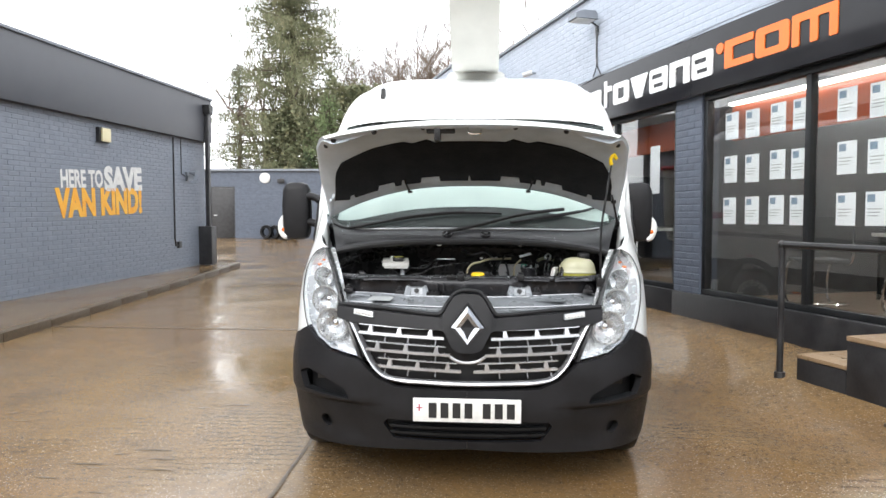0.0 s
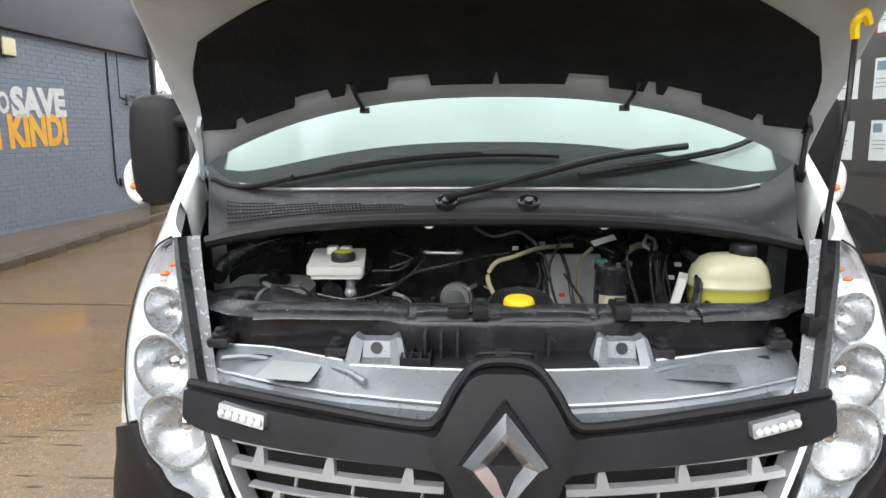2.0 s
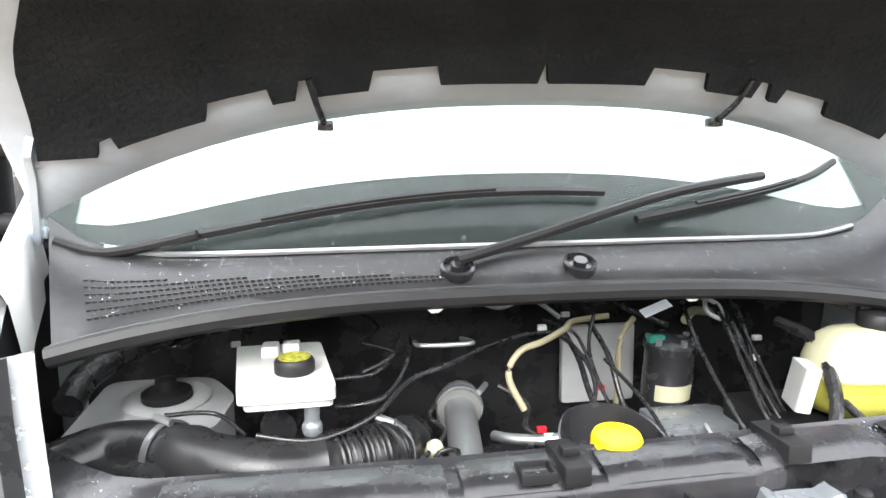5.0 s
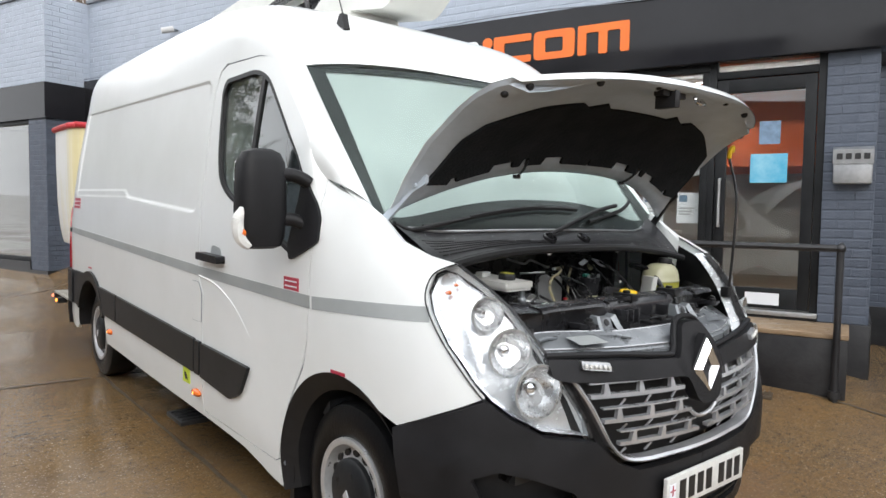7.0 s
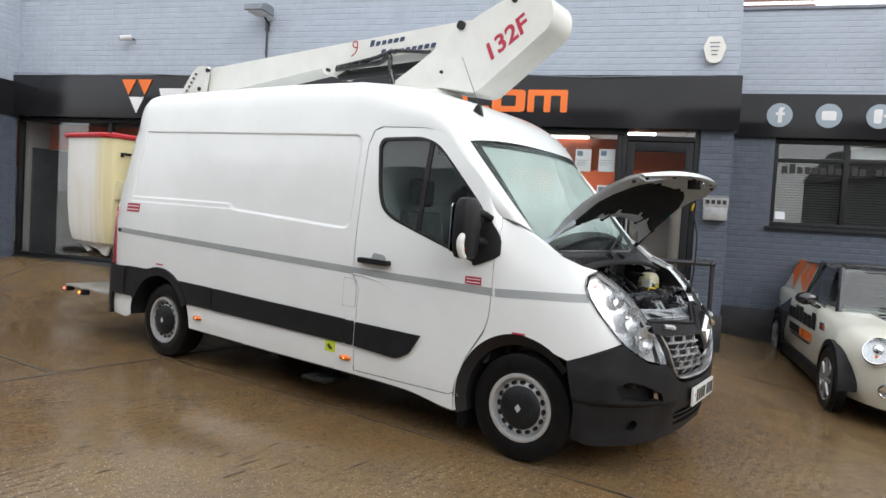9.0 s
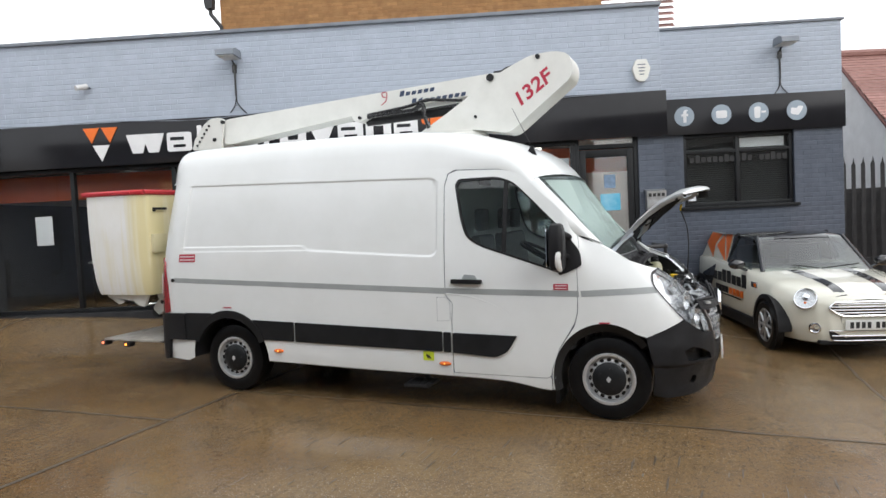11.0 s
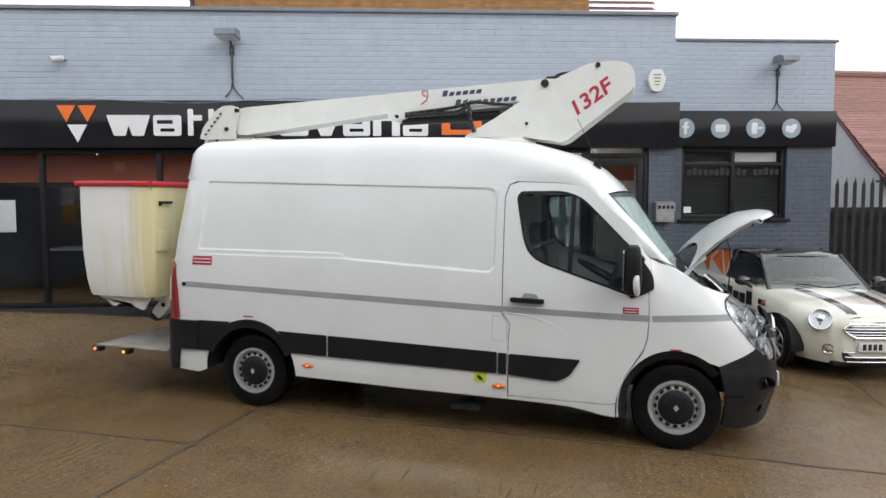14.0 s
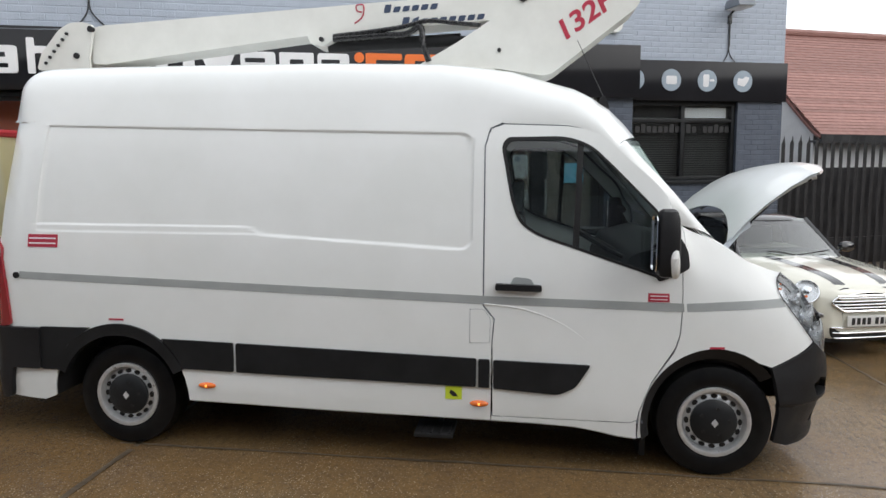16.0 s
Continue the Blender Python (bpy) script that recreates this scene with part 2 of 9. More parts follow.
TAN_HOSE = mat("tan_hose", lin(.36, .32, .20), 0.45)
BARK = mat("bark", lin(.10, .075, .055), 0.9, col2=lin(.06, .045, .035), scale=12, bump=0.6, bump_scale=30)
LEAF_CONIFER = mat("conifer_needles", lin(.110, .130, .065), 0.7, col2=lin(.190, .180, .098), scale=1.2, vary=0.35)
LEAF_GREEN = mat("evergreen_leaves", lin(.085, .125, .045), 0.6, col2=lin(.13, .16, .065), scale=1.5, vary=0.35)
LEAF_DARK = mat("dark_ivy_leaves", lin(.035, .055, .025), 0.6, col2=lin(.06, .08, .035), scale=1.5, vary=0.35)
TWIG = mat("bare_twigs", lin(.20, .155, .12), 0.9, col2=lin(.15, .115, .09), scale=3)
SEAT_CLOTH = mat("grey_seat_cloth", lin(.13, .135, .14), 0.85, col2=lin(.20, .205, .21), scale=40)
# one dark colour for trim and for rooms that should look unlit
DARK_ROOM = mat("dark_trim_and_unlit_room", lin(.03, .032, .036), 0.8, col2=lin(.05, .052, .056), scale=6)
ROOM_WALL = mat("showroom_wall", lin(.40, .39, .37), 0.8, col2=lin(.33, .32, .30), scale=2)
ROOM_ORANGE = mat("showroom_orange_wall", lin(.62, .12, .03), 0.6, col2=lin(.52, .10, .03), scale=2)
ROOM_FLOOR = mat("showroom_floor", lin(.16, .11, .075), 0.35, col2=lin(.11, .08, .055), scale=3)
ROOM_LIGHT_SOFT = emit_mat("soft_trough_light", lin(1.0, .97, .92), 3.0)
ROOM_LIGHT = emit_mat("strip_light", lin(1.0, .98, .93), 42.0)
BLIND = mat("venetian_blind", lin(.050, .054, .058), 0.45, col2=lin(.036, .040, .044), scale=3)


def concrete_mat():
    """Wet brown-grey concrete: film of water in patches, aggregate, stains."""
    m = bpy.data.materials.new("wet_concrete")
    m.use_nodes = True
    t = m.node_tree
    p = t.nodes["Principled BSDF"]
    co = t.nodes.new("ShaderNodeTexCoord")

    def nz(scale, detail=4, rough=0.6):
        n = t.nodes.new("ShaderNodeTexNoise")
        n.inputs["Scale"].default_value, n.inputs["Detail"].default_value, n.inputs["Roughness"].default_value = scale, detail, rough
        t.links.new(co.outputs["Object"], n.inputs["Vector"])
        return n.outputs["Fac"]

    def rng(src, a, b, c=0.0, d=1.0):
        r = t.nodes.new("ShaderNodeMapRange")
        for i, v in enumerate((a, b, c, d)):
            r.inputs[i + 1].default_value = v
        t.links.new(src, r.inputs[0])
        return r.outputs[0]

    def mixc(fac, a, b):
        x = t.nodes.new("ShaderNodeMix")
        x.data_type = "RGBA"
        t.links.new(fac, x.inputs[0])
        for i, v in ((6, a), (7, b)):
            if isinstance(v, tuple):
                x.inputs[i].default_value = v
            else:
                t.links.new(v, x.inputs[i])
        return x.outputs[2]

    big, mid, fine = nz(0.35, 5), nz(2.6, 6, 0.7), nz(85, 3, 0.7)
    base = mixc(rng(big, .35, .65), lin(.165, .093, .036), lin(.215, .143, .068))
    base = mixc(rng(mid, .42, .72, 0, .75), base, lin(.120, .082, .050))
    vo = t.nodes.new("ShaderNodeTexVoronoi")
    vo.inputs["Scale"].default_value = 55
    t.links.new(co.outputs["Object"], vo.inputs["Vector"])
    base = mixc(rng(vo.outputs["Distance"], .04, .26, .75, 0), base, lin(.36, .29, .20))
    peb = t.nodes.new("ShaderNodeTexVoronoi")
    peb.inputs["Scale"].default_value = 95
    t.links.new(co.outputs["Object"], peb.inputs["Vector"])
    pick = t.nodes.new("ShaderNodeMath")
    pick.operation = "MULTIPLY"
    sep = t.nodes.new("ShaderNodeSeparateColor")
    t.links.new(peb.outputs["Color"], sep.inputs[0])
    t.links.new(rng(sep.outputs[0], .78, .82), pick.inputs[0])
    t.links.new(rng(peb.outputs["Distance"], .30, .42, .9, 0), pick.inputs[1])
    worn = t.nodes.new("ShaderNodeMath")
    worn.operation = "MULTIPLY"
    t.links.new(pick.outputs[0], worn.inputs[0])
    t.links.new(rng(nz(.8, 4), .40, .58, .15, 1), worn.inputs[1])
    base = mixc(worn.outputs[0], base, lin(.46, .38, .28))
    base = mixc(rng(nz(24, 4, .75), .50, .68, 0, .65), base, lin(.075, .052, .032))
    base = mixc(rng(fine, .5, .7, 0, .5), base, lin(.07, .05, .03))
    tamp = t.nodes.new("ShaderNodeTexWave")
    tamp.bands_direction = "Y"
    for k, v in (("Scale", 4.2), ("Distortion", 7.0), ("Detail", 3.0), ("Detail Scale", 1.3), ("Detail Roughness", .7)):
        tamp.inputs[k].default_value = v
    t.links.new(co.outputs["Object"], tamp.inputs["Vector"])
    ridge = t.nodes.new("ShaderNodeMath")
    ridge.operation = "MULTIPLY"
    t.links.new(rng(tamp.outputs["Fac"], .55, .95), ridge.inputs[0])
    t.links.new(rng(nz(.7, 5, .6), .50, .64), ridge.inputs[1])
    base = mixc(rng(ridge.outputs[0], 0, 1, 0, .25), base, lin(.085, .055, .030))
    t.links.new(base, p.inputs["Base Color"])
    wet = nz(0.55, 5, 0.62)
    t.links.new(rng(wet, .40, .62, .035, .27), p.inputs["Roughness"])
    p.inputs["Specular IOR Level"].default_value = 0.5
    bp = t.nodes.new("ShaderNodeBump")
    bp.inputs["Distance"].default_value = 0.006
    hgt = t.nodes.new("ShaderNodeMath")
    hgt.operation = "ADD"
    t.links.new(fine, hgt.inputs[0])
    t.links.new(rng(mid, 0, 1, 0, 1.5), hgt.inputs[1])
    hg2 = t.nodes.new("ShaderNodeMath")
    hg2.operation = "ADD"
    t.links.new(hgt.outputs[0], hg2.inputs[0])
    t.links.new(pick.outputs[0], hg2.inputs[1])
    hg3 = t.nodes.new("ShaderNodeMath")
    hg3.operation = "MULTIPLY_ADD"
    hg3.inputs[1].default_value = -.9
    t.links.new(ridge.outputs[0], hg3.inputs[0])
    t.links.new(hg2.outputs[0], hg3.inputs[2])
    hgt = hg3
    t.links.new(hgt.outputs[0], bp.inputs["Height"])
    t.links.new(rng(wet, .40, .62, .06, .42), bp.inputs["Strength"])
    t.links.new(bp.outputs[0], p.inputs["Normal"])
    return m


def stained_fibre_mat():
    """White gelcoat, yellowed towards one face, with streaks that run down."""
    m = mat("stained_fibreglass", lin(.88, .88, .86), 0.35, col2=lin(.83, .82, .77), scale=2.2, rough2=0.5)
    t = m.node_tree
    p = t.nodes["Principled BSDF"]
    clean = p.inputs["Base Color"].links[0].from_socket
    co = t.nodes.new("ShaderNodeTexCoord")
    mp = t.nodes.new("ShaderNodeMapping")
    mp.inputs["Scale"].default_value = (5, 9, .7)
    t.links.new(co.outputs["Object"], mp.inputs[0])
    nz = t.nodes.new("ShaderNodeTexNoise")
    nz.inputs["Scale"].default_value = 1.6
    nz.inputs["Detail"].default_value = 5
    t.links.new(mp.outputs[0], nz.inputs["Vector"])
    sp = t.nodes.new("ShaderNodeSeparateXYZ")
    t.links.new(co.outputs["Object"], sp.inputs[0])
    edge = t.nodes.new("ShaderNodeMapRange")
    for i, v in enumerate((6.02, 5.74, 0, 1)):
        edge.inputs[i + 1].default_value = v
    t.links.new(sp.outputs["Y"], edge.inputs[0])
    ad = t.nodes.new("ShaderNodeMath")
    ad.operation = "MULTIPLY_ADD"
    ad.inputs[1].default_value = 1.7
    ad.inputs[2].default_value = -.85
    t.links.new(nz.outputs["Fac"], ad.inputs[0])
    su = t.nodes.new("ShaderNodeMath")
    su.use_clamp = True
    t.links.new(edge.outputs[0], su.inputs[0])
    t.links.new(ad.outputs[0], su.inputs[1])
    mx = t.nodes.new("ShaderNodeMix")
    mx.data_type = "RGBA"
    mx.inputs[7].default_value = lin(.74, .66, .38)
    t.links.new(su.outputs[0], mx.inputs[0])
    t.links.new(clean, mx.inputs[6])
    t.links.new(mx.outputs[2], p.inputs["Base Color"])
    return m


FIBRE_STAINED = stained_fibre_mat()
CONCRETE = concrete_mat()
JOINT = mat("bitumen_joint", lin(.06, .045, .03), 0.5, col2=lin(.11, .08, .05), scale=15, bump=0.5, bump_scale=40)


# ---- mesh helpers ----
def part(name, bm, material, parent=None, label="", angle=38, m=None):
    """Link a bmesh as one mesh object, under a thing or a part."""
    me = bpy.data.meshes.new(name)
    bmesh.ops.recalc_face_normals(bm, faces=bm.faces[:])
    bm.to_mesh(me)
    bm.free()
    for k in (material if isinstance(material, (list, tuple)) else [material]):
        me.materials.append(k)
    for p in me.polygons:
        p.use_smooth = True
    me.set_sharp_from_angle(angle=radians(angle))
    ob = new(name, me)
    if m is not None:
        ob.matrix_basis = m
    if parent:
        ob.parent = parent
    if label:
        ob["label"] = label
    return ob


def thing(name, label, category, group="", kind="", m=None):
    ob = new(name)
    ob.empty_display_size = 0.1
    if m is not None:
        ob.matrix_basis = m
    return tagged(ob, label, category, group, kind)


def single(name, bm, material, label, category, group="", kind="", m=None, angle=38):
    return tagged(part(name, bm, material, None, "", angle, m), label, category, group, kind)


def box(bm, x0, x1, y0, y1, z0, z1, bevel=0.0, seg=2):
    r = bmesh.ops.create_cube(bm, size=1.0)
    vs = r["verts"]
    for v in vs:
        v.co = Vector(((x0 + x1) / 2 + v.co.x * (x1 - x0), (y0 + y1) / 2 + v.co.y * (y1 - y0), (z0 + z1) / 2 + v.co.z * (z1 - z0)))
    if bevel:
        es = list({e for v in vs for e in v.link_edges})
        vs = list({v for f in bmesh.ops.bevel(bm, geom=es, offset=bevel, segments=seg, affect="EDGES", profile=0.6)["faces"] for v in f.verts} | {v for v in vs if v.is_valid})
    return vs


def cyl(bm, p0, p1, r0, r1=None, n=16, caps=True):
    p0, p1 = Vector(p0), Vector(p1)
    d = p1 - p0
    q = d.to_track_quat("Z", "Y").to_matrix().to_4x4()
    r = bmesh.ops.create_cone(bm, cap_ends=caps, segments=n, radius1=r0, radius2=r0 if r1 is None else r1, depth=d.length, matrix=Matrix.Translation((p0 + p1) / 2) @ q)
    return r["verts"]


def tube(bm, pts, r, n=8, closed=False):
    """A round tube through the points, smoothed."""
    P = [Vector(p) for p in pts]
    Q = []
    k = len(P)
    for i in range(k - 1):
        a, b, c, d = P[max(i - 1, 0)], P[i], P[i + 1], P[min(i + 2, k - 1)]
        for j in range(6):
            t = j / 6
            Q.append(0.5 * (2 * b + (c - a) * t + (2 * a - 5 * b + 4 * c - d) * t * t + (3 * b - a - 3 * c + d) * t ** 3))
    Q.append(P[-1])
    rings = []
    up = Vector((0.3, 0.2, 1)).normalized()
    for i, q in enumerate(Q):
        d = (Q[min(i + 1, len(Q) - 1)] - Q[max(i - 1, 0)]).normalized()
        s = d.cross(up)
        if s.length < 1e-3:
            s = d.cross(Vector((1, 0, 0)))
        s.normalize()
        w = s.cross(d)
        rr = r(i / (len(Q) - 1)) if callable(r) else r
        rings.append([bm.verts.new(q + (s * math.cos(a) + w * math.sin(a)) * rr) for a in [2 * math.pi * j / n for j in range(n)]])
    for a, b in zip(rings, rings[1:]):
        for j in range(n):
            bm.faces.new((a[j], a[(j + 1) % n], b[(j + 1) % n], b[j]))
    bm.faces.new(rings[0])
    bm.faces.new(rings[-1][::-1])


def straight(bm, pts, r, n=8):
    """A tube of straight pieces with ball joints."""
    for a, b in zip(pts, pts[1:]):
        cyl(bm, a, b, r, n=n)
    for p in pts[1:-1]:
        bmesh.ops.create_icosphere(bm, subdivisions=1, radius=r * 1.04, matrix=Matrix.Translation(p))


def lathe(bm, prof, axis, centre, n=32, mi=None):
    """Turn a profile of (radius, along) round an axis through centre."""
    ax = Vector(axis).normalized()
    s = ax.cross(Vector((0, 0, 1)) if abs(ax.z) < 0.9 else Vector((1, 0, 0))).normalized()
    w = s.cross(ax)
    c = Vector(centre)
    rings = []
    for r, a in prof:
        if r < 1e-6:
            rings.append([bm.verts.new(c + ax * a)])
        else:
            rings.append([bm.verts.new(c + ax * a + (s * math.cos(2 * math.pi * j / n) + w * math.sin(2 * math.pi * j / n)) * r) for j in range(n)])
    for k, (a, b) in enumerate(zip(rings, rings[1:])):
        for j in range(n):
            q = [a[j % len(a)], a[(j + 1) % len(a)], b[(j + 1) % len(b)], b[j % len(b)]]
            q = list(dict.fromkeys(q))
            if len(q) > 2:
                f = bm.faces.new(q)
                if mi:
                    f.material_index = mi[k]


def prism(bm, pts, fn, d0, d1):
    """A flat outline given thickness: fn(u, v, d) maps outline and depth to space."""
    a = [bm.verts.new(fn(u, v, d0)) for u, v in pts]
    b = [bm.verts.new(fn(u, v, d1)) for u, v in pts]
    n = len(pts)
    for i in range(n):
        bm.faces.new((a[i], a[(i + 1) % n], b[(i + 1) % n], b[i]))
    fa, fb = bm.faces.new(a), bm.faces.new(b[::-1])
    bmesh.ops.triangulate(bm, faces=[fa, fb])


def rounded(pts, r, n=4):
    """Corners of an outline rounded; r one radius or one for each corner."""
    out = []
    k = len(pts)
    for i in range(k):
        p, a, b = Vector(pts[i]), Vector(pts[i - 1]), Vector(pts[(i + 1) % k])
        ri = r[i] if isinstance(r, (list, tuple)) else r
        la, lb = (a - p).length, (b - p).length
        if ri <= 0:
            out.append(tuple(p))
            continue
        q = min(ri, la * 0.45, lb * 0.45)
        s, e = p + (a - p) / la * q, p + (b - p) / lb * q
        for j in range(n + 1):
            t = j / n
            v = (1 - t) ** 2 * s + 2 * t * (1 - t) * p + t * t * e
            out.append((v.x, v.y))
    return out


def skin(bm, outline, holes, fn, cuts_u, cuts_v, flange=0.018, back=None):
    """A sheet over an outline in a chart (u, v), cut into a net and laid onto the surface fn(u, v, depth), with folded edges."""
    tmp = bmesh.new()
    for loop in [outline, *holes]:
        vs = [tmp.verts.new((u, v, 0)) for u, v in loop]
        for i in range(len(vs)):
            tmp.edges.new((vs[i], vs[(i + 1) % len(vs)]))
    bmesh.ops.triangle_fill(tmp, use_beauty=True, use_dissolve=False, edges=tmp.edges[:])
    for cuts, no in ((cuts_u, (1, 0, 0)), (cuts_v, (0, 1, 0))):
        for c in cuts:
            bmesh.ops.bisect_plane(tmp, geom=tmp.verts[:] + tmp.edges[:] + tmp.faces[:], dist=1e-5, plane_co=(c * no[0], c * no[1], 0), plane_no=no)
    new_v = {}
    for v in tmp.verts:
        new_v[v] = bm.verts.new(fn(v.co.x, v.co.y, 0.0))
    for f in tmp.faces:
        bm.faces.new([new_v[v] for v in f.verts])
    if flange:
        low = {}
        for e in tmp.edges:
            if len(e.link_faces) == 1:
                for v in e.verts:
                    if v not in low:
                        low[v] = bm.verts.new(fn(v.co.x, v.co.y, flange))
                a, b = e.verts
                bm.faces.new((new_v[a], new_v[b], low[b], low[a]))
        if back:
            for f in tmp.faces:
                for v in f.verts:
                    if v not in low:
                        low[v] = bm.verts.new(fn(v.co.x, v.co.y, flange))
                bm.faces.new([low[v] for v in f.verts][::-1])
    tmp.free()


def steps(a, b, d):
    n = max(1, int(round((b - a) / d)))
    return [a + (b - a) * i / n for i in range(1, n)]


def sheet(bm, rows, closed=False):
    """Quads between rows of points."""
    R = [[bm.verts.new(p) for p in r] for r in rows]
    for a, b in zip(R, R[1:]):
        for j in range(len(a) - 1 + (1 if closed else 0)):
            k = (j + 1) % len(a)
            bm.faces.new((a[j], a[k], b[k], b[j]))
    return R


def lettering(name, text, size, m, material, parent=None, label="", depth=0.004, shear=0.0, spacing=1.0, width=None, bold=0.0):
    cu = bpy.data.curves.new(name, "FONT")
    cu.body, cu.size, cu.extrude, cu.shear, cu.space_character = text, size, depth, shear, spacing
    cu.resolution_u = 3
    cu.offset = bold
    ob = bpy.data.objects.new(name, cu)
    scene.collection.objects.link(ob)
    bpy.context.view_layer.update()
    me = bpy.data.meshes.new_from_object(ob.evaluated_get(bpy.context.evaluated_depsgraph_get()))
    bpy.data.objects.remove(ob)
    me.materials.clear()
    me.materials.append(material)
    if width:
        xs = [v.co.x for v in me.vertices]
        k = width / (max(xs) - min(xs))
        x0 = min(xs)
        for v in me.vertices:
            v.co.x = (v.co.x - x0) * k
    o2 = new(name, me)
    o2.matrix_basis = m
    if parent:
        o2.parent = parent
    if label:
        o2["label"] = label
    return o2


def smooth01(a, b, v):
    t = min(max((v - a) / (b - a), 0.0), 1.0)
    return t * t * (3 - 2 * t)


def table(pts, v):
    """Straight-line look-up in (in, out...) rows."""
    if v <= pts[0][0]:
        return pts[0][1:]
    for a, b in zip(pts, pts[1:]):
        if v <= b[0]:
            t = (v - a[0]) / (b[0] - a[0])
            return tuple(p + (q - p) * t for p, q in zip(a[1:], b[1:]))
    return pts[-1][1:]


def drops(name, parent, places, seed, rmin=.0015, rmax=.0042):
    """Rain drops: low domes at (point, normal) places, joined."""
    rnd = random.Random(seed)
    verts, faces = [], []
    for p, n in places:
        r = rnd.uniform(rmin, rmax) * (1.5 if rnd.random() < .12 else 1)
        s = n.cross(Vector((.3, .9, .2))).normalized()
        w = s.cross(n)
        k = len(verts)
        for h, q in ((0, 1.0), (.42, .72)):
            for i in range(6):
                a = math.pi / 3 * i
                verts.append(p + (s * math.cos(a) + w * math.sin(a) * 1.15) * r * q + n * r * h)
        verts.append(p + n * r * .6)
        for i in range(6):
            j = (i + 1) % 6
            faces += [(k + i, k + j, k + 6 + j, k + 6 + i), (k + 6 + i, k + 6 + j, k + 12)]
    me = bpy.data.meshes.new(name)
    me.from_pydata([tuple(v) for v in verts], [], faces)
    me.materials.append(WATER)
    for q in me.polygons:
        q.use_smooth = True
    o = new(name, me)
    o.parent = parent
    o.visible_shadow = False
    return tagged(o, "scattered rain drops", kind="stuff")


# ---- the yard: ground, kerb, joints ----
FO, FD, FN = Vector((0.914, 8.448, 0)), Vector((0.3287, -0.9444, 0)), Vector((-0.9444, -0.3287, 0))
FM = Matrix(((FD.x, -FN.x, 0, FO.x), (FD.y, -FN.y, 0, FO.y), (0, 0, 1, 0), (0, 0, 0, 1)))
# the street falls a little along the front
FM = FM @ pose(4, 0, 0, 0, -0.9, 0) @ pose(-4, 0, 0)


def rise(x, y):
    """The yard's height: flat, climbing gently to the shop front."""
    p = Vector((x, y, 0)) - FO
    s, o = p.dot(FD), p.dot(FN)
    a = 0.24 * (1 - smooth01(0.0, 1.3, o)) + 0.15 * (1 - smooth01(-1, 3, s)) * (1 - smooth01(0, 2.4, o))
    b = 0.075 * min(max(1.5 - o, 0), 3.0) - 0.115 * smooth01(8.0, 9.6, s) * (1 - smooth01(3.0, 6.0, o))
    k = smooth01(7.4, 8.8, s)
    return (a * (1 - k) + b * k) * smooth01(-11, -4, s) + 0.010 * noise.noise((x * 0.35, y * 0.35, 0)) * (1 - smooth01(0.0, 1.0, abs(x) < 1.3 and 0 < y < 6))


def spread(core0, core1, d, far):
    c = [core0 + i * d for i in range(int((core1 - core0) / d) + 1)]
    lo, hi, k = [], [], d
    while (lo[-1] if lo else core0) > -far:
        k *= 1.6
        lo.append((lo[-1] if lo else core0) - k)
    k = d
    while (hi[-1] if hi else core1) < far:
        k *= 1.6
        hi.append((hi[-1] if hi else core1) + k)
    return lo[::-1] + c + hi


bm = bmesh.new()
sheet(bm, [[(x, y, rise(x, y)) for x in spread(-9, 10, 0.3, 900)] for y in spread(-6, 16, 0.3, 900)])
single("ground", bm, CONCRETE, "wet brown concrete yard with puddles and worn aggregate", "ground", kind="structure")

bm = bmesh.new()
for a, b, w in (((-8.0, 4.40), (-1.05, 4.47), .022), ((-2.55, 16.0), (-1.95, 4.40), .018), ((-.96, 4.6), (-1.0, -9.0), .013), ((-1.0, 4.47), (1.0, 4.52), .02), ((-8, -1.6), (8, -1.1), .016), ((-4.6, 8.6), (1.0, 9.6), .02), ((-5.2, 13.0), (4.0, 14.5), .03), ((3.6, -6), (2.9, 1.0), .018)):
    va, vb = Vector((*a, 0)), Vector((*b, 0))
    d = (vb - va)
    n = max(2, int(d.length / 0.25))
    sd = Vector((-d.y, d.x, 0)).normalized()
    L, R = [], []
    for i in range(n + 1):
        p = va + d * i / n + sd * 0.02 * noise.noise((i * 0.7, a[0], 3))
        ww = w * (0.7 + 0.6 * abs(noise.noise((i * 0.9, a[1], 9))))
        for lst, q in ((L, p - sd * ww), (R, p + sd * ww)):
            lst.append((q.x, q.y, rise(q.x, q.y) + 0.004))
    sheet(bm, [L, R])
single("expansion_joint", bm, JOINT, "dark bitumen joints between the concrete slabs", "joint", kind="structure")

# short tamping grooves in the slab
rnd = random.Random(31)
bm = bmesh.new()
for i in range(74):
    y = -2.5 + .075 * i + rnd.uniform(-.02, .02)
    x = -3.5 + rnd.uniform(0, .9)
    while x < -1.75:
        L = rnd.uniform(.05, .26)
        w = rnd.uniform(.003, .007)
        n = 5
        A, B = [], []
        for k in range(n + 1):
            px = x + L * k / n
            py = y + .006 * noise.noise((px * 9, y * 7, 2))
            ww = w * (.15 + math.sin(math.pi * k / n))
            A.append((px, py - ww, rise(px, py) + .003))
            B.append((px, py + ww, rise(px, py) + .003))
        if noise.noise((x * 1.1, y * .9, 4)) > .08:
            sheet(bm, [A, B])
        x += L + rnd.uniform(.1, .9)
single("slab_grooves", bm, JOINT, "short dark tamping grooves worn into the concrete slab", "grooves", kind="stuff")

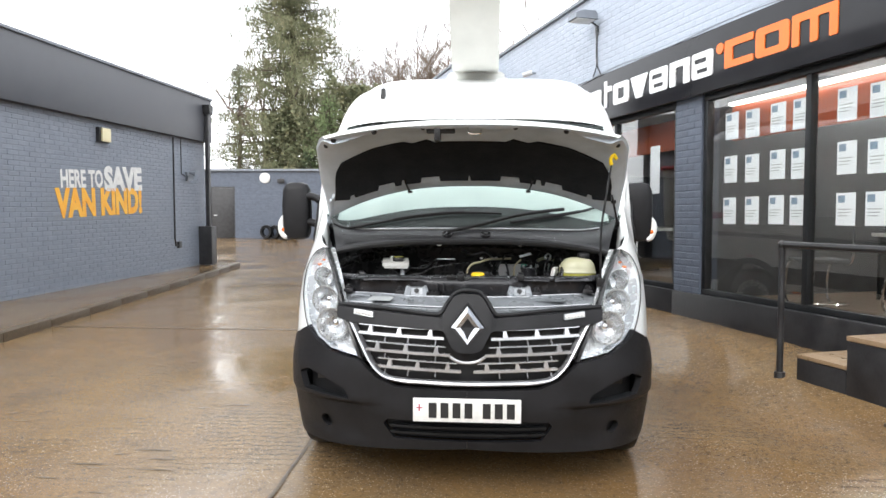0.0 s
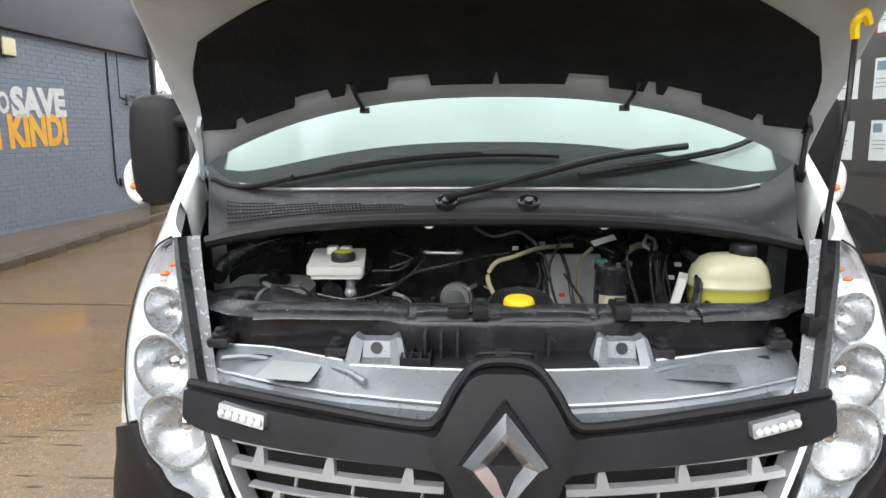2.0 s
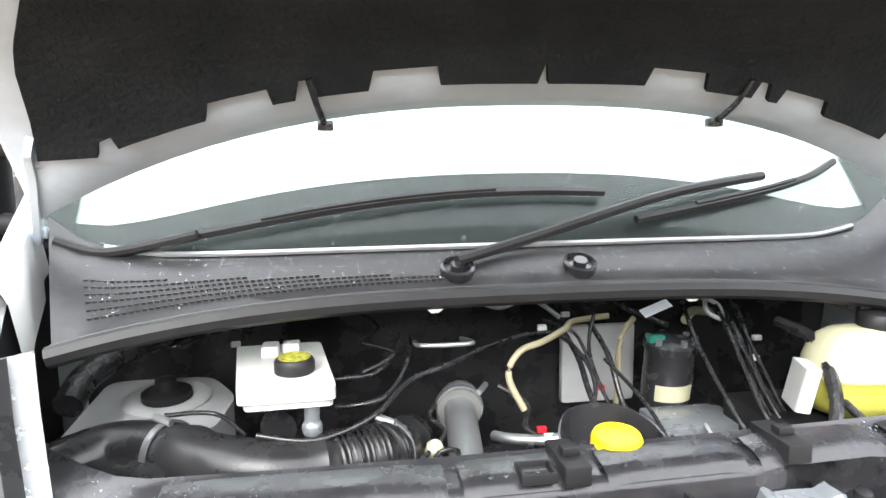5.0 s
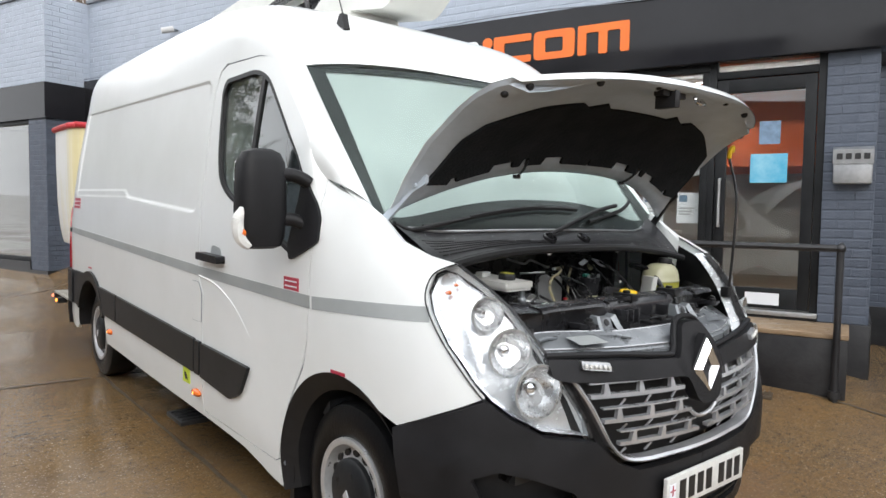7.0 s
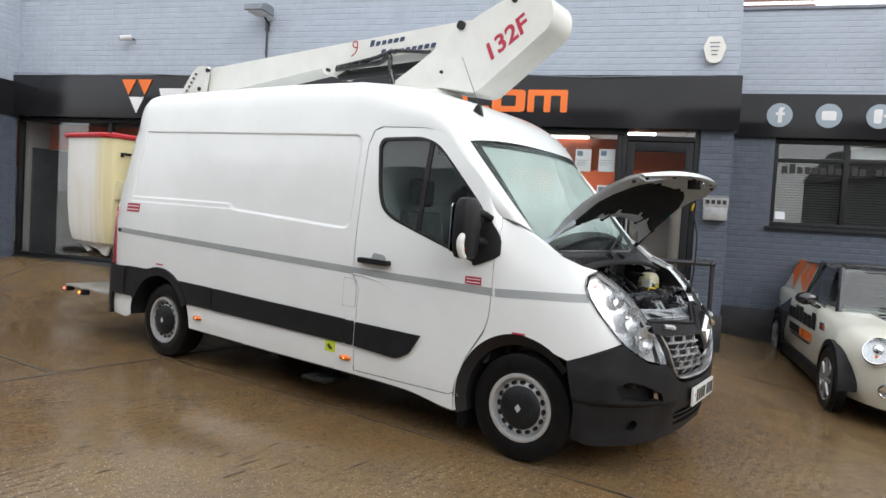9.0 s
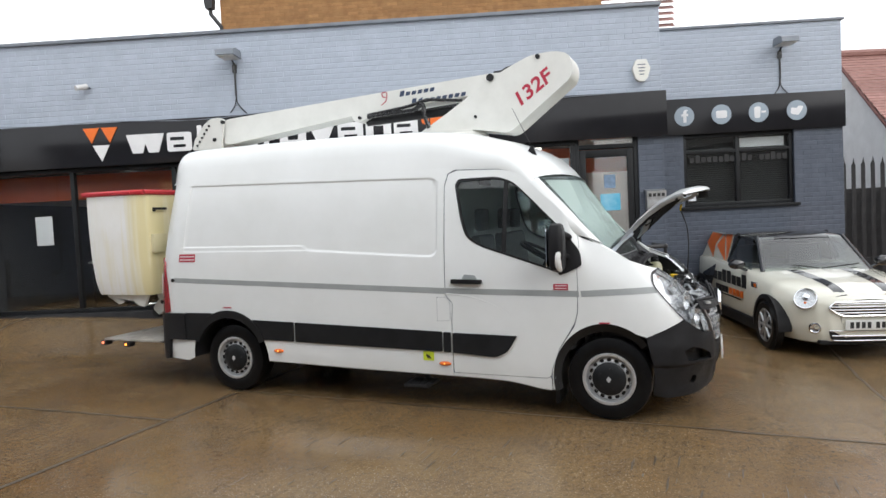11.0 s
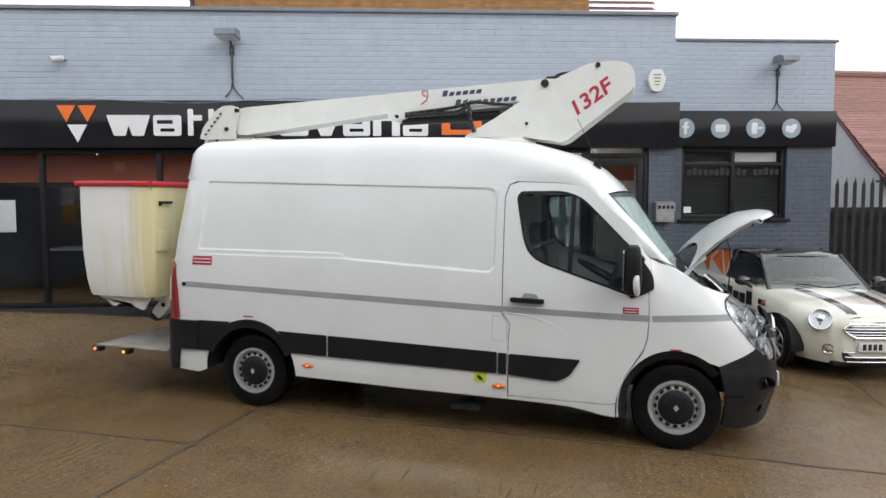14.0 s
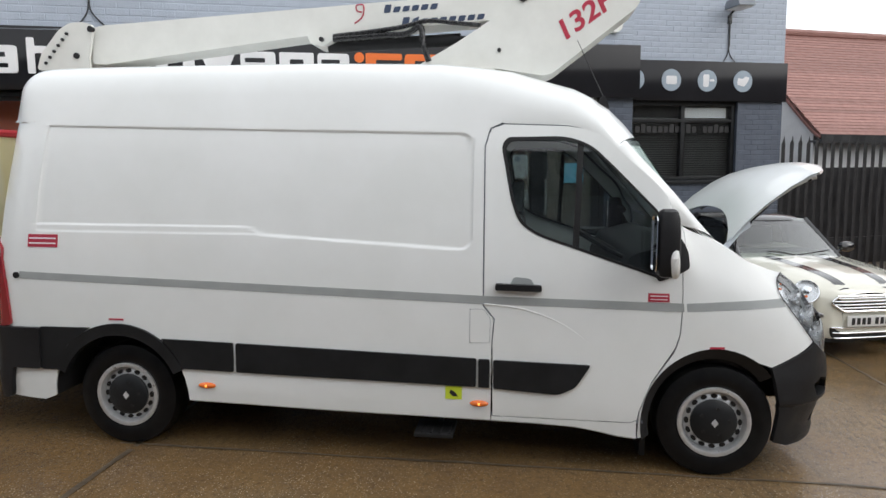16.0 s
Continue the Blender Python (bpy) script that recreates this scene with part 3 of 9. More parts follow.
# the drain cover by the steps
bm = bmesh.new()
box(bm, -.09, .09, -.09, .09, -.02, .008, .004)
for i in range(5):
    box(bm, -.07, .07, -.07 + i * .032, -.058 + i * .032, .008, .014)
single("drain_cover", bm, JOINT, "small rusty iron drain cover set in the yard", "drain cover", m=pose(2.70, 1.05, rise(2.70, 1.05), 0, 0, 20))


# ---- brick walls ----
def brick_mesh(length, proud=0.007):
    me = bpy.data.meshes.new("brick")
    h, c, e = 0.0645, 0.005, 0.0012
    a = [(0, 0, 0), (length, 0, 0), (length, 0, h), (0, 0, h)]
    b = [(e, -proud, c), (length - e, -proud, c), (length - e, -proud, h - c), (e, -proud, h - c)]
    me.from_pydata(a + b, [], [(4, 5, 6, 7), (0, 1, 5, 4), (1, 2, 6, 5), (2, 3, 7, 6), (3, 0, 4, 7)])
    return me


def brick_rows(s0, s1, z0, z1, seed, length=0.2205):
    """Places (s, z, length) of the bricks that fill a rectangle in stretcher bond."""
    rnd = random.Random(seed)
    out, k, z = [], int(round(z0 / 0.075)), z0
    while z + 0.05 <= z1:
        s = s0 - (0.1125 if k % 2 else 0.0)
        while s < s1 - 0.03:
            a, b = max(s, s0), min(s + length, s1)
            if b - a > 0.05:
                out.append((a, z + rnd.uniform(-.0015, .0015), b - a, rnd.uniform(-.0025, .002)))
            s += 0.225
        z += 0.075
        k += 1
    return out


LATE_BRICKS = []


def brick_wall(name, m, s0, s1, z0, z1, material, label, holes=(), near=None, thick=0.22, seed=1, proud=0.0035, length=0.2205):
    """A wall of its own thickness with bricks proud of the joints; holes are (s0, s1, z0, z1)."""
    bm = bmesh.new()
    cuts_s = sorted({s0, s1, *[v for h in holes for v in h[:2]]})
    cuts_z = sorted({z0, z1, *[v for h in holes for v in h[2:]]})
    for a, b in zip(cuts_s, cuts_s[1:]):
        for c, d in zip(cuts_z, cuts_z[1:]):
            if not any(h[0] <= a and b <= h[1] and h[2] <= c and d <= h[3] for h in holes):
                box(bm, a, b, 0, thick, c, d)
    bmesh.ops.remove_doubles(bm, verts=bm.verts[:], dist=1e-5)
    wall = single(name, bm, material, label, "wall", kind="structure", m=m)
    cells = [c for c in brick_rows(s0, s1, z0, z1, seed, length) if not any(c[0] + c[2] > h[0] and c[0] < h[1] and c[1] + .06 > h[2] and c[1] < h[3] for h in holes)]
    LATE_BRICKS.append((wall, cells, material, near, proud))
    return wall


# ---- the shop, in a frame of its own: along the front, into the building, up ----
FRONT_TOP, FAS0, FAS1 = 4.43, 2.63, 3.25
brick_wall("wall_shop_upper", FM, -2.02, 8.25, FAS1, FRONT_TOP, BRICK_LIGHT, "pale blue-grey painted brick wall above the shop fascia", near=(3.0, 8.3, 3.3, 3.9), seed=2)
brick_wall("wall_shop_pier", FM, 4.06, 4.52, .50, FAS0, BRICK_SLATE, "slate-blue painted brick pier between the shop windows", near=(4, 4.6, 0.5, 2.7), seed=3)
brick_wall("wall_shop_end_pier", FM, 7.90, 8.25, .50, FAS0, BRICK_SLATE, "slate-blue painted brick pier beside the shop door", near=(7.8, 8.3, .5, 2.7), seed=4)
FM_END = FM @ pose(8.25, 0.0, 0, 0, 0, 90)
brick_wall("wall_shop_return", FM_END, 0.002, 1.4, .2, FAS0, BRICK_SLATE, "slate-blue painted brick return wall of the shop", seed=5)
brick_wall("wall_shop_return_upper", FM_END, 0.002, 1.4, FAS1, FRONT_TOP, BRICK_LIGHT, "pale painted brick return above the fascia", seed=6)
bm = bmesh.new()
box(bm, 8.03, 8.25, .225, 1.4, FAS0, FAS1)
single("wall_shop_return_band", bm, SIGN_BLACK, "black band on the return wall", "wall", kind="structure", m=FM)

bm = bmesh.new()
box(bm, -2.02, 4.06, -.03, .20, -.2, .50, .01)
box(bm, 4.06, 7.02, -.03, .20, -.2, .50, .01)
box(bm, 7.90, 8.27, -.03, .20, -.2, .50, .01)
box(bm, 7.02, 7.90, .0, .20, -.2, .52)
box(bm, 8.25, 8.28, .21, 1.365, -.2, .50, .006)
box(bm, 8.25, 11.46, 1.37, 1.396, -.25, .50, .006)
single("wall_plinth", bm, BLACK_PAINT, "black painted plinth under the shop windows", "plinth", kind="structure", m=FM)
bm = bmesh.new()
box(bm, -2.02, 8.27, -.05, .24, FRONT_TOP, FRONT_TOP + .05, .008)
single("wall_coping", bm, COPING, "thin grey coping on the parapet", "coping", kind="structure", m=FM)
bm = bmesh.new()
box(bm, -2.02, 8.29, -.10, .14, FAS0, FAS1, .006)
single("fascia_board", bm, SIGN_BLACK, "long glossy black sign board along the shop front", "sign board", kind="structure", m=FM)
# a loose cable along the top of the fascia
bm = bmesh.new()
tube(bm, [(s, -.105 - .01 * math.sin(s * 3), FAS1 + .012 - .035 * max(0, math.sin(s * 1.1)) + .012 * math.sin(s * 2.7)) for s in [-2 + .5 * i for i in range(21)]], .006, 6)
single("cable", bm, COPING, "thin black cable sagging along the sign board", "cable", m=FM)


def window(name, s0, s1, z0, z1, mulls, label, fr=.06, d0=.02, transom=None, m=FM, material=TRIM_PLASTIC, glass=SHOP_GLASS):
    """A window with its frame, mullions and one pane for each light."""
    w = thing(name, label, "window", kind="structure", m=m)
    b = bmesh.new()
    box(b, s0, s1, d0, d0 + .09, z0, z0 + fr, .006)
    box(b, s0, s1, d0, d0 + .09, z1 - fr, z1, .006)
    box(b, s0, s0 + fr, d0 + .002, d0 + .088, z0 + fr, z1 - fr, .006)
    box(b, s1 - fr, s1, d0 + .002, d0 + .088, z0 + fr, z1 - fr, .006)
    part("window_frame", b, material, w)
    for x in mulls:
        b = bmesh.new()
        box(b, x - fr / 2, x + fr / 2, d0 + .004, d0 + .086, z0 + fr, z1 - fr, .005)
        part("mullion", b, material, w)
    if transom:
        b = bmesh.new()
        box(b, s0 + fr, s1 - fr, d0 + .006, d0 + .084, transom - .025, transom + .025, .005)
        part("transom", b, material, w)
    edges = [s0, *mulls, s1]
    for a, c in zip(edges, edges[1:]):
        b = bmesh.new()
        box(b, a + fr * .5, c - fr * .5, d0 + .04, d0 + .046, z0 + fr * .6, z1 - fr * .6)
        o = part("pane", b, glass, w)
        o.visible_shadow = False
    return w


window("window_1", -2.02, 4.06, .50, FAS0, (-.33, 1.2, 2.68), "long dark-framed shop window with four panes")
window("window_2", 4.52, 7.02, .50, FAS0, (5.93,), "dark-framed shop window hung with vehicle price sheets")

# the door with its transom light
door = thing("door_1", "black-framed glazed shop door, closed, above the steps", "door", kind="structure", m=FM)
for nm, a in (("door_frame", (7.02, 7.08, .02, .12, .52, FAS0)), ("door_frame", (7.84, 7.90, .02, .12, .52, FAS0)), ("transom", (7.08, 7.84, .024, .116, 2.50, 2.56)), ("threshold", (7.02, 7.90, -.02, .12, .52, .56))):
    b = bmesh.new()
    box(b, *a, .005)
    part(nm, b, ALU if nm == "threshold" else TRIM_PLASTIC, door)
leaf = bmesh.new()
for a in ((7.085, 7.17, .03, .09, .57, 2.49), (7.75, 7.835, .03, .09, .57, 2.49), (7.17, 7.75, .032, .088, .57, .74), (7.17, 7.75, .032, .088, 2.38, 2.49)):
    box(leaf, *a, .005)
leaf = part("door_leaf", leaf, TRIM_PLASTIC, door)
for a in ((7.16, 7.76, .058, .064, .73, 2.39), (7.08, 7.84, .058, .064, 2.55, FAS0)):
    b = bmesh.new()
    box(b, *a)
    part("pane", b, SHOP_GLASS, door).visible_shadow = False
b = bmesh.new()
straight(b, [(7.13, .028, 1.25), (7.13, -.02, 1.25), (7.13, -.02, 1.65), (7.13, .028, 1.65)], .012)
part("pull_handle", b, ALU, leaf)
for nm, a, mm in (("poster", (7.36, 7.64, .048, .052, 1.62, 1.86), POSTER_CYAN), ("notice", (7.42, 7.58, .048, .052, 1.94, 2.13), PAPER_BLUE), ("kick_notice", (7.36, 7.62, .020, .024, .60, .70), PAPER)):
    b = bmesh.new()
    box(b, *a)
    part(nm, b, mm, door)

# white and orange sign shapes on the board: plain rounded blocks, rings and combs
def block_shape(bm, s, w, h, kind, base, fn):
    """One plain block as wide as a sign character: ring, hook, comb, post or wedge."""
    t = min(w * .30, .115)
    b, d = h * .25, h * .74
    at = lambda pts, r=.016: skin(bm, rounded([(s + x, base + z) for x, z in pts], r), [], lambda u, v, dd: fn(u, v, -.012 + dd), [], [], .012)
    if kind == "ring":
        skin(bm, rounded([(s, base), (s + w, base), (s + w, base + h), (s, base + h)], .05), [rounded([(s + t, base + b), (s + w - t, base + b), (s + w - t, base + d), (s + t, base + d)], .02)], lambda u, v, dd: fn(u, v, -.012 + dd), [], [], .012)
    elif kind == "hook":
        at([(0, 0), (w, 0), (w, b), (t, b), (t, d), (w, d), (w, h), (0, h)])
    elif kind == "arch":
        at([(0, 0), (t, 0), (t, d), (w - t, d), (w - t, 0), (w, 0), (w, h), (0, h)])
    elif kind == "comb":
        q = w * .17
        at([(0, 0), (q, 0), (q, d), (w / 2 - q / 2, d), (w / 2 - q / 2, 0), (w / 2 + q / 2, 0), (w / 2 + q / 2, d), (w - q, d), (w - q, 0), (w, 0), (w, h), (0, h)])
    elif kind == "wedge":
        at([(0, h), (w, h), (w * .68, 0), (w * .32, 0)])
    elif kind == "double_wedge":
        at([(0, h), (w, h), (w * .84, 0), (w * .58, 0), (w * .5, h * .5), (w * .42, 0), (w * .16, 0)])
    elif kind == "post":
        at([(w * .2, 0), (w * .2 + t, 0), (w * .2 + t, d), (w, d), (w, h), (w * .2 + t, h), (w * .2 + t, h * 1.3), (w * .2, h * 1.3)])
    elif kind == "slab":
        skin(bm, rounded([(s, base), (s + w, base), (s + w, base + h), (s, base + h)], .04), [rounded([(s + t * .8, base + h * .2), (s + w - t * .8, base + h * .2), (s + w - t * .8, base + h * .36), (s + t * .8, base + h * .36)], .01), rounded([(s + t * .4, base + h * .58), (s + w - t, base + h * .58), (s + w - t, base + h * .76), (s + t * .4, base + h * .76)], .01)], lambda u, v, dd: fn(u, v, -.012 + dd), [], [], .012)


sign = thing("shop_sign", "white and orange block shapes on the black sign board", "sign", m=FM)
flat = lambda u, v, d: Vector((u, -.101 + d, v))
for pts, mm in ((((-.03, 3.18), (.21, 3.18), (.09, 2.96)), ORANGE), (((.24, 3.18), (.48, 3.18), (.36, 2.96)), ORANGE), (((.10, 2.93), (.35, 2.93), (.225, 2.70)), SIGN_WHITE)):
    b = bmesh.new()
    prism(b, pts, flat, 0, -.012)
    part("triangle", b, mm, sign)
s = .60
for kind, w in (("double_wedge", .60), ("slab", .40), ("post", .27), ("post", .27), ("ring", .42), ("post", .28), ("ring", .42), ("wedge", .42), ("slab", .40), ("arch", .40), ("slab", .38)):
    b = bmesh.new()
    block_shape(b, s, w - .04, .27, kind, 2.785, flat)
    part("block_shape", b, SIGN_WHITE, sign)
    s += w
b = bmesh.new()
prism(b, [(4.93 + .055 * math.cos(a), 3.02 + .055 * math.sin(a)) for a in [i * math.pi / 8 for i in range(16)]], flat, 0, -.012)
part("dot", b, ORANGE, sign)
for kind, s, w in (("hook", 5.0, .40), ("ring", 5.43, .41), ("comb", 5.87, .48)):
    b = bmesh.new()
    block_shape(b, s, w, .27, kind, 2.80, flat)
    part("block_shape", b, ORANGE, sign)


# price sheets in the windows
def price_sheet(s, z, w=.19, h=.272):
    ob = thing("price_sheet", "white printed price sheet with a small photo, hung in the window", "poster", group="price sheets", m=FM @ pose(s, .10, z))
    b = bmesh.new()
    box(b, -w / 2, w / 2, 0, .003, -h / 2, h / 2)
    part("sheet", b, PAPER, ob)
    b = bmesh.new()
    box(b, -w * .40, -w * .04, -.002, 0, h * .20, h * .42)
    part("photo", b, PAPER_BLUE, ob)
    for k in range(3):
        b = bmesh.new()
        box(b, -w * .38, w * (.30 - .1 * k), -.001, 0, -h * (.02 + .1 * k), -h * (-.01 + .1 * k))
        part("text_bar", b, STRIPE_GREY, ob)
    return ob


for r, z in enumerate((2.26, 1.82, 1.40)):
    for s in (4.86, 5.17, 5.49, 5.77, 6.26, 6.56, 6.86):
        price_sheet(s + .01 * math.sin(7 * s + r), z + .006 * math.cos(9 * s + r))
b = bmesh.new()
box(b, 3.40, 3.60, .095, .1, 1.62, 2.20, .002)
single("window_notice", b, PAPER, "tall white notice stuck inside the shop window", "notice", m=FM)
b = bmesh.new()
box(b, -.98, -.72, .095, .1, 1.52, 1.95, .002)
single("window_notice", b, PAPER, "white sheet stuck inside the shop window", "notice", m=FM)

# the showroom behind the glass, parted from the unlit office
# added partition: stops the strip lights from brightening the long window
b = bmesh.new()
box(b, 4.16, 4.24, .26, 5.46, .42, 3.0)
single("wall_partition", b, DARK_ROOM, "dark partition added to keep showroom light out of the office", "wall", kind="structure", m=FM)
b = bmesh.new()
box(b, -2.0, 8.0, .24, 5.5, .36, .42)
single("floor_showroom", b, ROOM_FLOOR, "brown showroom floor", "floor", kind="structure", m=FM)
b = bmesh.new()
box(b, -2.0, 8.0, .22, 5.5, 3.0, 3.06)
single("ceiling_showroom", b, WHITE_RENDER, "white showroom ceiling", "ceiling", kind="structure", m=FM)
b = bmesh.new()
box(b, -2.0, 8.0, 5.5, 5.6, .36, 3.0)
box(b, 7.95, 8.02, .24, 5.5, .36, 3.0)
box(b, -2.1, -2.02, .24, 5.5, .36, 3.0)
single("wall_showroom", b, ROOM_WALL, "grey showroom walls", "wall", kind="structure", m=FM)
# added dark lining: the office's lack of light put into wall colour
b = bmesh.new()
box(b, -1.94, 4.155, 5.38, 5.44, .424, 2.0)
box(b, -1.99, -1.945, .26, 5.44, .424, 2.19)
single("wall_office_dark_lining", b, DARK_ROOM, "dark lining added over the office walls in place of shade", "wall", kind="structure", m=FM)
b = bmesh.new()
box(b, -1.9, 7.9, 5.46, 5.495, 2.0, 2.95)
box(b, 3.2, 7.9, 4.4, 4.45, 2.05, 2.62)
box(b, -2.0, 7.9, .60, .63, 2.20, 2.585)
single("wall_orange_band", b, ROOM_ORANGE, "orange painted band high on the showroom wall", "wall", kind="structure", m=FM)
strip = None
for s, d in ((5.2, 1.3), (4.6, 2.6), (6.9, 2.6), (5.9, 3.6)):
    if strip is None:
        strip = thing("ceiling_light", "lit white strip light on the showroom ceiling", "ceiling light", group="showroom lights", m=FM @ pose(s, d, 2.98))
        b = bmesh.new()
        box(b, -.6, .6, -.06, .06, -.03, .02, .01)
        part("housing", b, WHITE_RENDER, strip)
        b = bmesh.new()
        box(b, -.58, .58, -.045, .045, -.05, -.031, .008)
        part("diffuser", b, ROOM_LIGHT, strip)
    else:
        copy_thing(strip, FM @ pose(s, d, 2.98))

b = bmesh.new()
box(b, 4.3, 6.60, .50, .58, 2.575, 2.61, .01)
single("light_trough", b, ROOM_LIGHT_SOFT, "long pale light trough along the showroom ceiling", "ceiling light", m=FM)


def desk(m):
    ob = thing("desk", "plain office desk inside the showroom", "desk", group="showroom desks", m=m)
    b = bmesh.new()
    box(b, -.7, .7, -.35, .35, .70, .735, .006)
    part("desktop", b, GREY_BOX, ob)
    for x in (-.64, .64):
        b = bmesh.new()
        box(b, x - .02, x + .02, -.3, .3, 0, .70)
        part("side_panel", b, TRIM_PLASTIC, ob)
    return ob


def office_chair(m):
    ob = thing("chair", "cantilever office chair with a chrome tube and dark seat", "chair", group="showroom chairs", m=m)
    b = bmesh.new()
    tube(b, [(-.22, -.25, .9), (-.22, -.22, .45), (-.22, .2, .43), (-.22, .24, .02), (-.22, -.2, .015), (.22, -.2, .015), (.22, .24, .02), (.22, .2, .43), (.22, -.22, .45), (.22, -.25, .9)], .013, 6)
    part("tube_frame", b, CHROME, ob)
    b = bmesh.new()
    box(b, -.22, .22, -.2, .22, .43, .48, .02)
    part("seat", b, DARK_ROOM, ob)
    b = bmesh.new()
    box(b, -.21, .21, -.26, -.22, .62, .92, .015)
    part("backrest", b, DARK_ROOM, ob)
    return ob


dk = desk(FM @ pose(1.2, 1.8, .42))
for s, d, a in ((3.3, 2.4, 10), (5.6, 2.2, -8), (-.8, 2.6, 0)):
    copy_thing(dk, FM @ pose(s, d, .42, 0, 0, a))
ch = office_chair(FM @ pose(5.0, 1.1, .42, 0, 0, 70))
for s, d, a in ((1.5, 2.6, 180), (3.0, 1.4, 30), (6.0, 1.3, 120), (0.2, 1.2, 200)):
    copy_thing(ch, FM @ pose(s, d, .42, 0, 0, a))

# wall lamps, camera, alarm box, letter box
def flood_lamp(m, label):
    ob = thing("wall_lamp", label, "wall lamp", m=m)
    b = bmesh.new()
    prism(b, [(-.17, -.04), (-.15, .035), (-.05, .07), (.13, .07), (.16, .03), (.17, -.04)], lambda u, v, d: Vector((d, -.24 + u, v)), -.13, .13)
    part("housing", b, COPING, ob)
    b = bmesh.new()
    box(b, -.11, .11, -.38, -.10, -.055, -.041, .005)
    part("lens", b, PLATE_WHITE, ob)
    b = bmesh.new()
    straight(b, [(0, -.15, -.02), (0, -.02, -.10), (0, -.02, -.55)], .014)
    box(b, -.03, .03, -.03, .0, -.22, -.10, .005)
    part("bracket", b, HOSE, ob)
    b = bmesh.new()
    tube(b, [(0, -.015, -.52), (-.02, -.015, -.66), (-.10, -.02, -.78)], .008, 6)
    tube(b, [(0, -.015, -.52), (.02, -.015, -.66), (.14, -.02, -.80)], .008, 6)
    part("cable", b, HOSE, ob)
    return ob


flood_lamp(FM @ pose(2.22, 0, 4.08), "grey wedge floodlight on a bracket above the sign board")
ob = thing("security_camera", "small white security camera on the brick wall", "camera", m=FM @ pose(.02, 0, 3.78))
b = bmesh.new()
cyl(b, (-.06, -.19, -.03), (.03, -.06, .01), .038, .042)
part("body", b, WHITE_RENDER, ob)
b = bmesh.new()
straight(b, [(.04, 0, 0), (.04, -.07, .0), (.0, -.10, 0)], .014)
part("bracket", b, COPING, ob)
ob = thing("alarm_box", "white hexagonal alarm box with printed lines on the wall", "alarm box", m=FM @ pose(7.97, 0, 3.54))
b = bmesh.new()
prism(b, rounded([(-.07, .155), (.07, .155), (.125, .03), (.08, -.11), (.035, -.145), (-.035, -.145), (-.08, -.11), (-.125, .03)], .02), lambda u, v, d: Vector((u, d, v)), -.005, -.075)
part("cover", b, FIBRE, ob)
for k in range(4):
    b = bmesh.new()
    box(b, -.055 + .008 * k, .055 - .008 * k, -.078, -.0755, .075 - .045 * k, .09 - .045 * k)
    part("text_bar", b, COPING, ob)
ob = thing("letter_box", "stainless letter box with slots on the brick pier", "letter box", m=FM @ pose(8.10, 0, 1.73))
b = bmesh.new()
box(b, -.13, .13, -.12, -.005, -.13, .13, .012)
part("body", b, ALU, ob)
b = bmesh.new()
prism(b, [(-.12, .02), (-.13, .02), (-.14, .13), (-.02, .16), (-.01, .14)], lambda u, v, d: Vector((d, u, v)), -.135, .135)
part("flap", b, ALU, ob)
for k in range(4):
    b = bmesh.new()
    box(b, -.11 + .06 * k, -.07 + .06 * k, -.142, -.135, .055, .10)
    part("slot", b, BLACK_INK, ob)

# steps and hand rail
b = bmesh.new()
box(b, 7.0, 8.12, -.62, -.034, 0, .46, .006)
single("step_landing", b, [BLACK_PAINT], "black painted landing before the shop door", "step", kind="structure", m=FM)
b = bmesh.new()
box(b, 6.995, 8.125, -.625, -.034, .464, .50, .006)
single("step_tread", b, STEP_CONC, "worn brown concrete top of the landing", "step", kind="structure", m=FM)
b = bmesh.new()
box(b, 6.55, 6.996, -.62, -.034, 0, .25, .006)
single("step_lower", b, BLACK_PAINT, "black painted lower step", "step", kind="structure", m=FM)
b = bmesh.new()
box(b, 6.545, 6.994, -.625, -.034, .254, .285, .006)
single("step_lower_tread", b, STEP_CONC, "worn brown concrete top of the lower step", "step", kind="structure", m=FM)
rail = thing("hand_rail", "black painted tubular steel hand rail beside the steps", "hand rail", m=FM)
for s, z0 in ((6.42, 0.02), (8.05, .0)):
    b = bmesh.new()
    cyl(b, (s, -.66, z0), (s, -.66, 1.12), .024)
    cyl(b, (s, -.66, z0 + .05), (s, -.66, z0 + .10), .04)
    part("post", b, BLACK_PAINT, rail)
b = bmesh.new()
straight(b, [(6.42, -.66, 1.12), (8.05, -.66, 1.12)], .026)
for s in (6.42, 8.05):
    bmesh.ops.create_icosphere(b, subdivisions=2, radius=.036, matrix=Matrix.Translation((s, -.66, 1.12)))
part("top_rail", b, BLACK_PAINT, rail)
b = bmesh.new()
cyl(b, (8.05, -.66, 1.12), (8.05, -.04, 1.12), .022)
part("return_rail", b, BLACK_PAINT, rail)

# ---- the projecting wing at the far end of the shop ----
WING = FM @ pose(-2.02, -.68, 0)
brick_wall("wall_wing_upper", WING, -5.0, 0, FAS1 - .1, 4.42, BRICK_LIGHT, "pale painted brick wing above its black band", seed=11)
WING_SIDE = FM @ pose(-2.02, -.68, 0, 0, 0, 90)
brick_wall("wall_wing_side", WING_SIDE, 0, .68, FAS1 - .1, 4.42, BRICK_LIGHT, "pale painted brick side of the wing", seed=12)
brick_wall("wall_wing_pier", WING, -.46, 0, 0, FAS0, BRICK_SLATE, "slate painted brick pier of the wing", seed=13)
brick_wall("wall_wing_pier_side", WING_SIDE, 0, .68, 0, FAS0, BRICK_SLATE, "slate painted side of the wing pier", seed=14)
b = bmesh.new()
